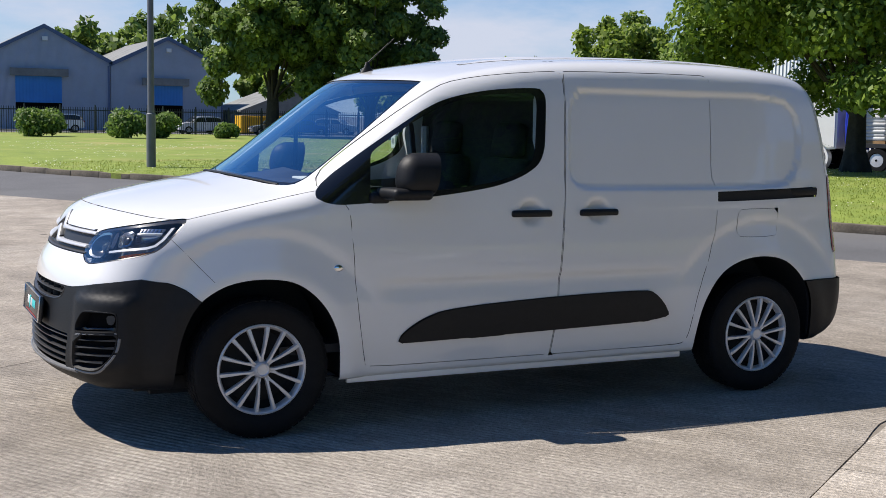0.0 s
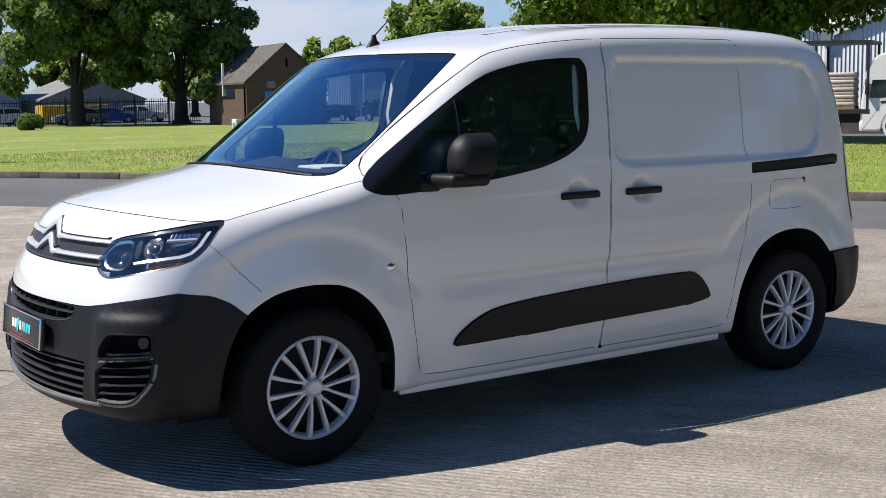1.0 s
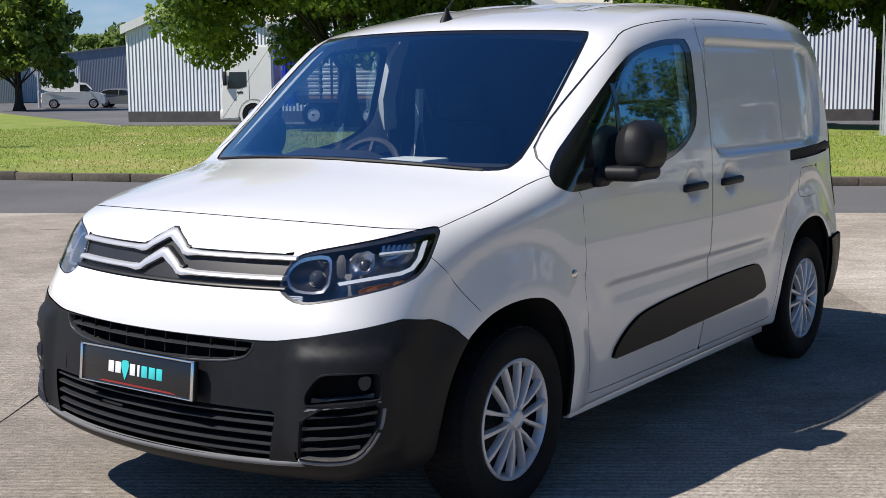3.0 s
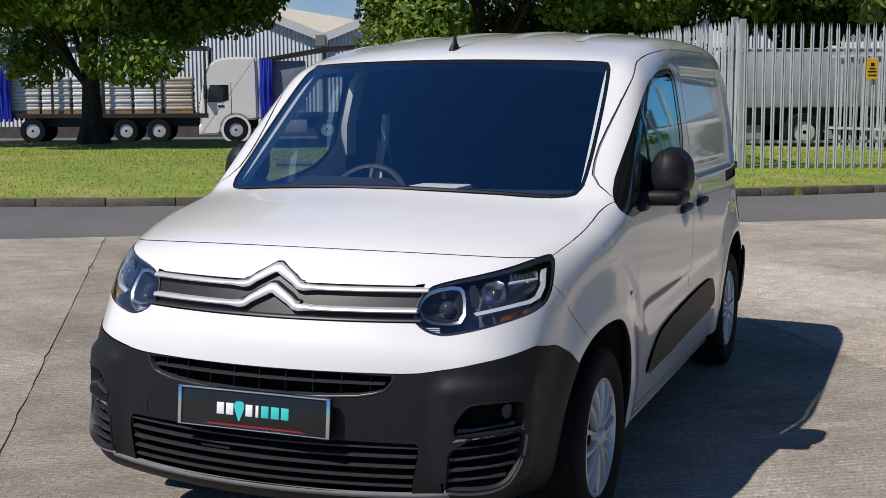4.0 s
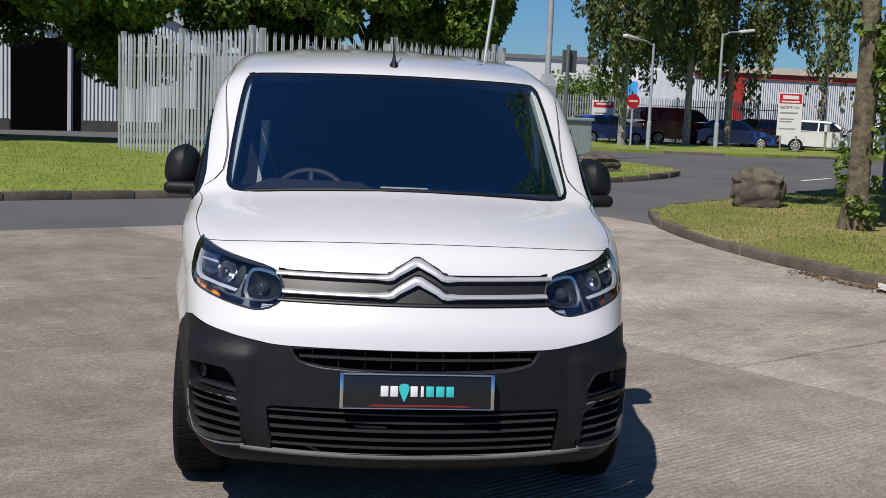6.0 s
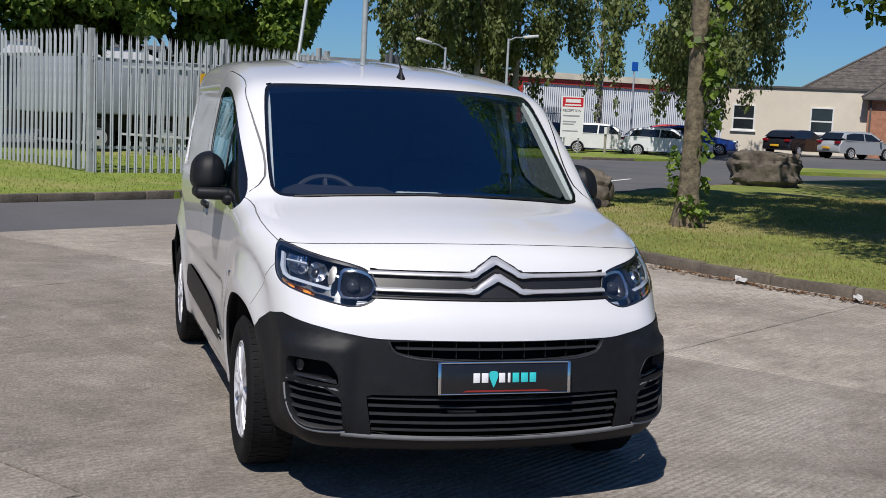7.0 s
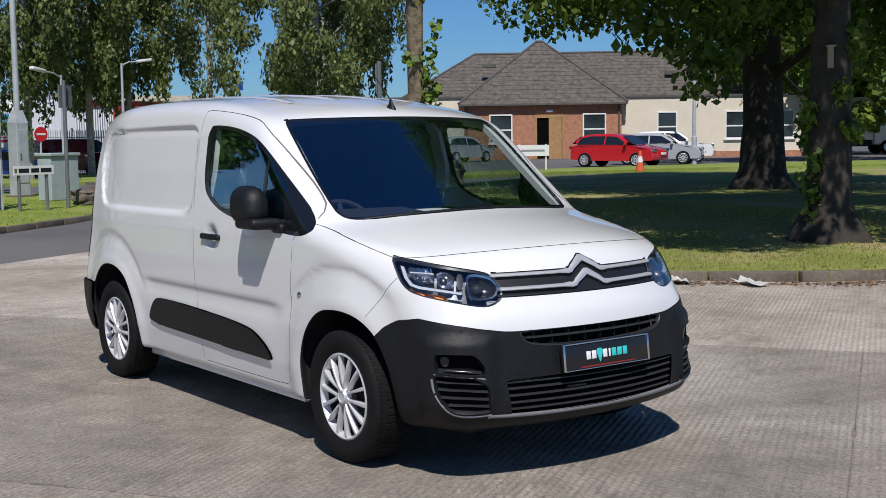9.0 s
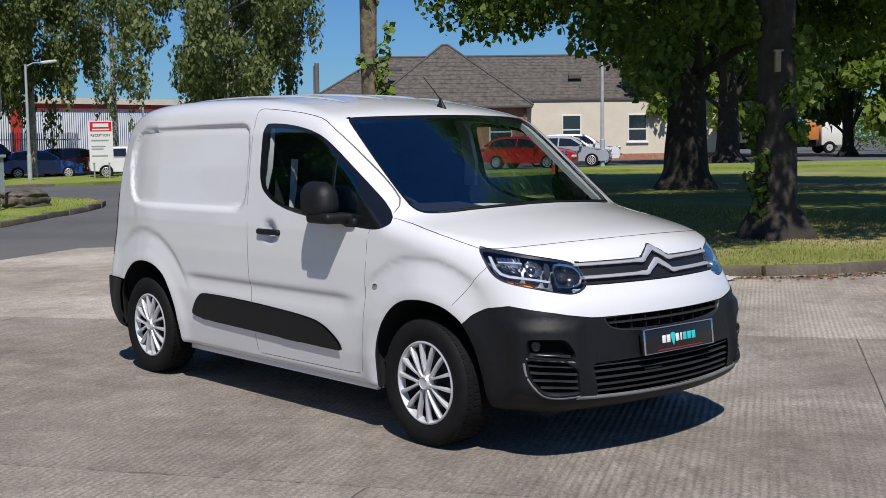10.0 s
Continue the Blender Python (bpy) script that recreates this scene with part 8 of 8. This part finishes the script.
lamp_post(4.28, 21.24, 8.5, 0.075, M_COLUMN_DARK, "tall grey lamp column standing on the verge", (0.9, -1.2))
lamp_post(24.54, -5.4, 16, 0.075, M_COLUMN, "tall grey mast with a square base cabinet", head=False)
lamp_post(26.5, -4.0, 7.0, 0.055, M_COLUMN, "thin leaning grey pole beside a mast", lean=(0.2, -0.7), head=False)
lamp_post(46.8, -14.3, 4.5, 0.07, M_COLUMN, "grey street lamp on the planted island", (-0.6, 1.0))
lamp_post(51.8, -19.0, 5.4, 0.08, M_COLUMN, "grey street lamp beside parked cars", (0.2, -1.0))
lamp_post(34.57, -39.74, 7.5, 0.09, M_COLUMN, "grey lamp column before the cream wall", (-0.5, -0.7))
lamp_post(54.07, 89.0, 6.0, 0.09, M_COLUMN, "distant grey street lamp", (-0.8, -0.2))
lamp_post(58.0, 80.0, 6.8, 0.09, M_COLUMN, "distant grey street lamp", (0.8, -0.3))
lamp_post(66.0, 64.0, 7.0, 0.09, M_COLUMN, "distant grey street lamp", (0.8, -0.3))
lamp_post(27.0, -44.0, 3.4, 0.05, M_COLUMN, "slim grey post beside the shaded lawn", head=False)
# square base of the mast and the green cabinet
bm = bmesh.new()
box(bm, -0.17, 0.17, -0.17, 0.17, 0.0, 1.75, 0.02)
v4 = [bm.verts.new((a * 0.17, b * 0.17, 1.75)) for a, b in ((-1, -1), (1, -1), (1, 1), (-1, 1))]
v5 = [bm.verts.new((a * 0.09, b * 0.09, 2.05)) for a, b in ((-1, -1), (1, -1), (1, 1), (-1, 1))]
for i in range(4):
    bm.faces.new((v4[i], v4[(i + 1) % 4], v5[(i + 1) % 4], v5[i]))
mc = tagged(finish(bm, "mast_cabinet", M_COLUMN, smooth=False), "square grey cabinet round the foot of a mast", "cabinet")
mc.matrix_world = pose(24.54, -5.4, 0.28, 0, 0, 20)
bm = bmesh.new()
box(bm, -0.182, -0.171, -0.13, 0.13, 0.35, 1.6, 0.003)
cab_door = part("door", bm, M_COLUMN, mc, smooth=False)
bm = bmesh.new()
box(bm, -0.20, -0.183, 0.07, 0.10, 0.9, 1.05, 0.003)
part("lock", bm, M_COLUMN_DARK, cab_door, smooth=False)
bm = bmesh.new()
box(bm, -0.25, 0.25, -0.25, 0.25, -0.05, 0.06, 0.01)
part("plinth", bm, M_KERB, mc, smooth=False)
bm = bmesh.new()
box(bm, -0.42, 0.42, -0.2, 0.2, 0.0, 0.98, 0.015)
box(bm, -0.46, 0.46, -0.24, 0.24, 0.98, 1.05, 0.015)
box(bm, -0.008, 0.008, -0.205, -0.198, 0.05, 0.95)
tagged(finish(bm, "utility_cabinet", mat("grey_green_cabinet", (0.34, 0.41, 0.43), 0.5, vary=0.15, scale=4), smooth=False), "grey-green utility cabinet on the verge", "cabinet").matrix_world = pose(22.45, -5.6, 0.28, 0, 0, -64)
# yellow leaning post
bm = bmesh.new()
tube(bm, [(0, 0, 0), (0.05, -0.12, 0.35), (0.06, -0.2, 0.75)], 0.05, 8)
tagged(finish(bm, "yellow_post", M_YELLOW), "leaning yellow marker post beside a cabinet", "post").matrix_world = pose(25.2, -4.6, 0.28)


def post_sign(name, x, y, rot, posts, boards, label, height):
    """Boards on posts: boards are (x0, x1, z0, z1, material, depth)."""
    ob = thing(name, label, "sign", pose(x, y, ground_z(x, y) + 0.08, 0, 0, rot))
    for px, r, mm in posts:
        bm = bmesh.new()
        tube(bm, [(px, 0.03, -0.1), (px, 0.03, height)], r, 10)
        part("post", bm, mm, ob)
    for x0, x1, z0, z1, mm, y0, y1 in boards:
        bm = bmesh.new()
        box(bm, x0, x1, y0, y1, z0, z1, 0.003)
        part("board", bm, mm, ob, smooth=False)
    return ob


# street name plate: lettering as plain bars
rot_s = facing(0.35, -0.94)
post_sign("street_name_sign", 19.4, -4.05, rot_s, ((-0.33, 0.035, M_COLUMN_DARK), (0.33, 0.035, M_COLUMN_DARK)), ((-0.48, 0.48, 0.72, 0.90, M_PRINT_WHITE, -0.02, 0.0),) + tuple((a, b, 0.77, 0.85, M_PRINT_BLACK, -0.024, -0.0205) for a, b in ((-0.36, -0.12), (-0.07, 0.12), (0.16, 0.42))) + ((-0.46, -0.40, 0.77, 0.85, M_PRINT_GREEN, -0.024, -0.0205),), "white street name plate on two dark posts", 0.9)
# back of a road sign on a grey post
post_sign("road_sign", 19.81, -4.89, facing(0.5, -0.86), ((0, 0.04, M_COLUMN_DARK),), ((-0.10, 0.28, 2.05, 2.5, M_COLUMN_DARK, 0.07, 0.10),), "grey road sign seen from behind on a post", 2.6)
post_sign("road_sign", 15.7, -9.8, facing(0.75, -0.66), ((0, 0.045, M_COLUMN_DARK),), ((-0.05, 0.36, 2.2, 2.75, M_COLUMN_DARK, 0.07, 0.10),), "grey road sign seen from behind on a post", 2.8)
# no-entry sign
ne = post_sign("no_entry_sign", 49.8, -14.35, facing(0.25, -0.97), ((0, 0.045, M_COLUMN),), ((-0.22, 0.22, 2.0, 2.09, M_PRINT_WHITE, -0.03, -0.022),), "round red no-entry sign on a grey post", 2.3)
bm = bmesh.new()
lathe(bm, [(0.0, -0.018), (0.33, -0.018), (0.33, 0.0)], 28)
part("disc", bm, M_PRINT_RED, ne, "red disc").matrix_basis = pose(0, 0, 2.045)
post_sign("blue_arrow_sign", 70.1, -34.6, facing(0.4, -0.9), ((0, 0.06, M_COLUMN),), ((-0.3, 0.3, 4.7, 5.3, M_PRINT_BLUE, -0.03, 0),), "small blue sign on a tall grey post", 5.3)


def letters(text, size, material, parent, m):
    cu = bpy.data.curves.new("lettering", 'FONT')
    cu.body, cu.size, cu.extrude, cu.align_x, cu.align_y = text, size, 0.003, 'CENTER', 'CENTER'
    ob = new("lettering", cu)
    dg = bpy.context.evaluated_depsgraph_get()
    me = bpy.data.meshes.new_from_object(ob.evaluated_get(dg))
    bpy.data.objects.remove(ob)
    o = new("lettering", me)
    me.materials.clear()
    me.materials.append(material)
    o.parent = parent
    o.matrix_basis = m
    return o


cb = post_sign("reception_board", 50.7, -22.1, facing(-0.40, -0.92), ((-0.35, 0.04, M_PRINT_GREY), (0.35, 0.04, M_PRINT_GREY)), ((-0.55, 0.55, 0.75, 2.75, M_PRINT_WHITE, -0.03, 0), (-0.50, 0.50, 2.25, 2.70, M_PRINT_RED, -0.036, -0.031), (-0.36, 0.36, 2.45, 2.62, M_PRINT_WHITE, -0.042, -0.037), (-0.40, 0.40, 2.30, 2.37, M_PRINT_WHITE, -0.042, -0.037), (-0.45, 0.35, 1.78, 1.85, M_PRINT_GREY, -0.036, -0.031), (-0.45, 0.20, 1.50, 1.56, M_PRINT_GREY, -0.036, -0.031), (-0.45, 0.10, 1.38, 1.44, M_PRINT_GREY, -0.036, -0.031), (-0.45, 0.30, 1.05, 1.11, M_PRINT_GREY, -0.036, -0.031)), "white reception board with a red heading on posts", 2.7)
letters("RECEPTION", 0.17, M_PRINT_BLACK, cb, pose(-0.03, -0.034, 2.06, 90, 0, 0))
post_sign("ticket_post", 50.6, -23.9, facing(0.55, -0.83), ((0, 0.06, mat("pale_post", (0.30, 0.28, 0.22), 0.7, vary=0.2)),), ((-0.12, 0.12, 1.0, 1.35, M_PRINT_WHITE, -0.1, 0.05),), "short post with a pale box on the island", 1.05)
post_sign("house_name_board", 31.2, -27.0, facing(-0.6, -0.8), ((-0.5, 0.035, M_PRINT_WHITE), (0.5, 0.035, M_PRINT_WHITE)), ((-0.62, 0.62, 0.55, 0.97, M_PRINT_WHITE, -0.03, 0), (-0.45, 0.45, 0.72, 0.80, M_PRINT_GREY, -0.035, -0.031), (-0.78, -0.64, 0.45, 0.75, M_PRINT_BLUE, -0.03, 0)), "white name board on two posts before the house", 1.0)

post_sign("yard_board", 57.6, -14.9, facing(-0.22, -0.97), ((-0.4, 0.04, M_PRINT_GREY), (0.4, 0.04, M_PRINT_GREY)), ((-0.58, 0.58, 0.5, 2.1, M_PRINT_WHITE, -0.03, 0), (-0.50, 0.50, 1.72, 2.0, M_PRINT_RED, -0.036, -0.031), (-0.36, 0.36, 1.86, 1.95, M_PRINT_WHITE, -0.042, -0.037), (-0.42, 0.2, 1.4, 1.46, M_PRINT_GREY, -0.036, -0.031), (-0.42, 0.3, 1.1, 1.16, M_PRINT_GREY, -0.036, -0.031)), "white yard board with a red heading before a fence", 2.0)
palisade((60.0, -12.4), (64.5, -27.5), "pale steel palisade fence behind parked cars", 2.75)

# traffic cone
bm = bmesh.new()
lathe(bm, [(0.03, 0.72), (0.05, 0.70), (0.15, 0.04), (0.19, 0.04), (0.19, 0.0)], 20, 'z')
cone = tagged(finish(bm, "traffic_cone", mat("orange_cone", (0.62, 0.10, 0.03), 0.6, vary=0.15, scale=5)), "orange traffic cone with a white band", "cone")
cone.matrix_world = pose(26.4, -27.9, ground_z(26.4, -27.9) + 0.09)
bm = bmesh.new()
lathe(bm, [(0.078, 0.52), (0.112, 0.31)], 20, 'z')
part("white_band", bm, M_PRINT_WHITE, cone)

# short meter posts on the grass
M_POST_WOOD = mat("weathered_post", (0.20, 0.165, 0.12), 0.85, vary=0.3, scale=8)
for x, y, h, w, rot in ((18.95, 8.12, 0.62, 0.17, 60), (19.35, 7.95, 0.48, 0.15, 60), (11.1, 23.5, 0.42, 0.14, 40)):
    ob = thing("meter_post", "short weathered post with a grey meter box", "marker post", pose(x, y, ground_z(x, y) + 0.09, 0, 0, rot - 120), "meter posts on the verge")
    bm = bmesh.new()
    box(bm, -w / 2.6, w / 2.6, -w / 3, w / 3, -0.1, h, 0.008)
    part("post", bm, M_POST_WOOD, ob, smooth=False)
    bm = bmesh.new()
    box(bm, -w * 0.75, w * 0.75, -w * 0.6, w * 0.6, h - 0.08, h + 0.27, 0.015)
    part("box", bm, mat("grey_meter_box", (0.26, 0.25, 0.22), 0.6, vary=0.2, scale=8) if h > 0.5 else M_PRINT_WHITE, ob, smooth=False)
    bm = bmesh.new()
    box(bm, -w * 0.4, w * 0.4, -w * 0.63, -w * 0.6, h + 0.05, h + 0.18)
    part("dial", bm, M_PRINT_BLACK if h > 0.5 else M_PRINT_GREY, ob, smooth=False)
bm = bmesh.new()
box(bm, -0.11, 0.11, -0.11, 0.11, 0, 0.5, 0.02)
box(bm, -0.12, 0.30, -0.13, 0.13, 0, 0.16, 0.03)
tagged(finish(bm, "stone_bollard", M_POST_WOOD, smooth=False), "broken stone post at the foot of the fence", "bollard").matrix_world = pose(17.1, -2.3, ground_z(17.1, -2.3) + 0.08, 0, 0, -60)
bm = bmesh.new()
box(bm, -0.42, 0.42, -0.3, 0.3, 0, 0.05, 0.01)
tagged(finish(bm, "manhole_cover", M_KERB, smooth=False), "square concrete manhole cover in the grass", "manhole").matrix_world = pose(14.65, 8.34, ground_z(14.65, 8.34) + 0.095, 0, 0, 30)
# bird box
bm = bmesh.new()
box(bm, -0.075, 0.075, -0.07, 0.0, -0.13, 0.13, 0.004)
box(bm, -0.085, 0.085, -0.10, 0.02, 0.13, 0.15, 0.004)
bb = tagged(finish(bm, "bird_box", mat("pale_timber", (0.30, 0.25, 0.18), 0.8, vary=0.2, scale=10), smooth=False), "small wooden bird box on a tree trunk", "bird box")
bb.matrix_world = pose(4.66, -9.08, 2.45, 0, 0, -50)
bm = bmesh.new()
lathe(bm, [(0.0, -0.074), (0.022, -0.074), (0.022, -0.06)], 12)
part("entrance_hole", bm, M_VOID, bb).matrix_basis = pose(0, 0, 0.05)


# ---- boulders ----
M_ROCK = mat("dark_weathered_rock", (0.12, 0.10, 0.078), 0.95, vary=0.75, scale=3.5, bump=0.9, bump_scale=9)


def boulder(x, y, sx, sy, sz, rot, seed):
    bm = bmesh.new()
    bmesh.ops.create_icosphere(bm, subdivisions=5, radius=1)
    for v in bm.verts:
        p = v.co.copy()
        q = Vector([math.copysign(abs(c) ** 0.62, c) for c in p])
        n = noise.fractal(p * 1.3 + Vector((seed, 0, 0)), 1.0, 2.0, 5) * 0.13
        lay = 0.05 * math.sin((p.z + 0.25 * noise.noise(p * 1.5)) * 13 + seed)
        q *= 1 + n + lay
        v.co = Vector((q.x * sx, q.y * sy, max(-0.15, (q.z * 0.5 + 0.44) * sz)))
    bmesh.ops.recalc_face_normals(bm, faces=bm.faces[:])
    tagged(finish(bm, "boulder", M_ROCK, angle=28), "rough dark boulder lying on the grass", "boulder", "boulders on the verges").matrix_world = pose(x, y, ground_z(x, y) + 0.06, 0, 0, rot)


boulder(20.6, -5.75, 0.36, 0.50, 0.42, 20, 1.0)
boulder(18.6, -13.1, 0.5, 0.78, 0.86, -20, 5.0)
boulder(13.0, -6.43, 0.30, 0.38, 0.64, -18, 8.0)

# ---- litter along the south kerb ----
rg = random.Random(9)
M_LITTER = mat("pale_litter", (0.55, 0.54, 0.52), 0.6, vary=0.2, scale=9)
M_DEADLEAF = mat("dead_leaves", (0.16, 0.085, 0.035), 0.9, vary=0.5, scale=9)
kerb_pts = [(6.8, -4.55), (5.2, -5.02), (4.0, -5.6), (2.8, -6.65), (2.3, -7.8)]
co = []
for k in range(900):
    i = rg.randrange(4)
    f = rg.random()
    x = kerb_pts[i][0] + (kerb_pts[i + 1][0] - kerb_pts[i][0]) * f - abs(rg.gauss(0, 0.16))
    y = kerb_pts[i][1] + (kerb_pts[i + 1][1] - kerb_pts[i][1]) * f + abs(rg.gauss(0, 0.16)) * 0.6
    a, s = rg.uniform(0, math.tau), rg.uniform(0.012, 0.035)
    for b in (0, 0.9, math.pi, math.pi + 0.9):
        co.append((x + math.cos(a + b) * s, y + math.sin(a + b) * s * 0.8, 0.006 + rg.uniform(0, 0.02)))
tagged(new("leaf_litter", raw_mesh("leaf_litter", np.array(co), 1, M_DEADLEAF, 4)), "dry brown leaves drifted along the kerb", "leaf litter", kind="stuff")
for x, y, s, mm in ((5.55, -4.85, 0.16, M_LITTER), (4.35, -5.35, 0.12, M_LITTER), (3.9, -5.6, 0.22, M_LITTER), (3.3, -6.0, 0.26, M_LITTER)):
    bm = bmesh.new()
    bmesh.ops.create_grid(bm, x_segments=5, y_segments=4, size=s)
    for v in bm.verts:
        v.co.x += 0.3 * s * noise.noise((v.co.y * 9, x, 0))
        v.co.z = 0.03 + 0.06 * noise.noise((v.co.x * 12, v.co.y * 12, x))
        v.co.y *= 0.35
    tagged(finish(bm, "litter", mm, angle=60), "crumpled pale litter beside the kerb", "litter").matrix_world = pose(x, y, 0.004, 0, 0, -35 + 40 * s)
# tufts of weeds on the kerb
# tipper lorry far off beyond the trees
tp = thing("tipper_lorry", "white tipper lorry with an orange body far off", "lorry", pose(47.5, -76, 0.2, 0, 0, facing(-0.6, -0.8)))
for n_, d_, mm in (("cab", (1.6, 3.2, -1.1, 1.1, 0.6, 2.5), M_LORRY), ("tipper_body", (-2.6, 1.4, -1.15, 1.15, 1.0, 2.4), mat("orange_body", (0.60, 0.20, 0.05), 0.6, vary=0.2)), ("chassis", (-2.6, 3.0, -0.6, 0.6, 0.5, 1.0), M_CHASSIS)):
    bm = bmesh.new()
    box(bm, *d_, 0.08)
    part(n_, bm, mm, tp)
for x in (-1.6, 2.2):
    for s in (-1, 1):
        lorry_wheel(tp, x, s, 0.45)
bx = thing("box_lorry", "white box lorry with a red front panel", "lorry", pose(43.5, -64, 0.2, 0, 0, facing(-0.6, -0.8)))
for n_, d_, mm in (("box_body", (-3.2, 1.2, -1.2, 1.2, 0.9, 3.6), M_LORRY), ("cab", (1.3, 3.0, -1.1, 1.1, 0.6, 2.6), M_LORRY), ("red_panel", (1.2, 1.26, -1.2, 1.2, 2.4, 3.6), M_RED_STRIPE), ("chassis", (-3.2, 2.8, -0.6, 0.6, 0.5, 0.9), M_CHASSIS)):
    bm = bmesh.new()
    box(bm, *d_, 0.06)
    part(n_, bm, mm, bx)
for x in (-2.0, 2.1):
    for s in (-1, 1):
        lorry_wheel(bx, x, s, 0.45)
# ---- concrete yard slabs ----
yard = tagged(new("yard"), "worn ribbed concrete yard laid in long slabs", "concrete yard", kind="structure")
yard.empty_display_size = 0.1
U, V = Vector((0.83, 0.558, 0)), Vector((0.558, -0.83, 0))
for i in range(-5, 5):
    for j in range(-6, 6):
        u0, u1 = -1.77 + 7.02 * i + (0 if j % 2 == 0 else 2.3), -1.77 + 7.02 * (i + 1) + (0 if j % 2 == 0 else 2.3)
        v0, v1 = -1.46 + 4.49 * j, -1.46 + 4.49 * (j + 1)
        c = U * ((u0 + u1) / 2) + V * ((v0 + v1) / 2)
        if c.x < -26 or c.x > 16 or c.y < -24 or c.y > 26:
            continue
        bm = bmesh.new()
        # edges a little broken, so that the joints wander
        n = 48
        rim_pts = []
        for (a0, b0), (a1, b1) in (((u0, v0), (u1, v0)), ((u1, v0), (u1, v1)), ((u1, v1), (u0, v1)), ((u0, v1), (u0, v0))):
            for k in range(n):
                a, b = a0 + (a1 - a0) * k / n, b0 + (b1 - b0) * k / n
                p = U * a + V * b
                mid = U * ((u0 + u1) / 2) + V * ((v0 + v1) / 2)
                p += (mid - p).normalized() * (0.003 + 0.010 * abs(noise.noise((p.x * 2.1, p.y * 2.1, 3.0))) + 0.075 * max(0, noise.noise((p.x * 3.1, p.y * 3.1, 7.0)) - 0.22))
                rim_pts.append(bm.verts.new((p.x, p.y, 0.0)))
        top = bm.faces.new(rim_pts)
        bmesh.ops.bisect_plane(bm, geom=bm.verts[:] + bm.edges[:] + bm.faces[:], dist=0.001, plane_co=(8.7, 3.0, 0), plane_no=(0.848, 0.53, 0), clear_outer=True)
        if not bm.faces:
            bm.free()
            continue
        if sum(f.normal.z for f in bm.faces) < 0:
            bmesh.ops.reverse_faces(bm, faces=bm.faces[:])
        r = bmesh.ops.extrude_edge_only(bm, edges=[e for e in bm.edges if e.is_boundary])
        for v in r["geom"]:
            if isinstance(v, bmesh.types.BMVert):
                v.co.z -= 0.03
        slab = part("slab", bm, M_CONCRETE, yard, smooth=False)
        tone_of = 0.93 if j == 0 else 1.2 if j > 0 else 1.08
        slab.color = (tone_of, tone_of * 0.995, tone_of * 0.985, 1)
bm = bmesh.new()
vs = [bm.verts.new(p) for p in ((13.2, -4.85, -0.007), (8.7, 3.0, -0.007), (0.6, 15.9, -0.007), (-6, 26.5, -0.007), (-30, 30, -0.007), (-30, -30, -0.007), (3, -30, -0.007), (8, -6, -0.007))]
bm.faces.new(vs)
bmesh.ops.recalc_face_normals(bm, faces=bm.faces[:])
if bm.faces[:][0].normal.z < 0:
    bmesh.ops.reverse_faces(bm, faces=bm.faces[:])
part("joint_bed", bm, M_FILL, yard, smooth=False)
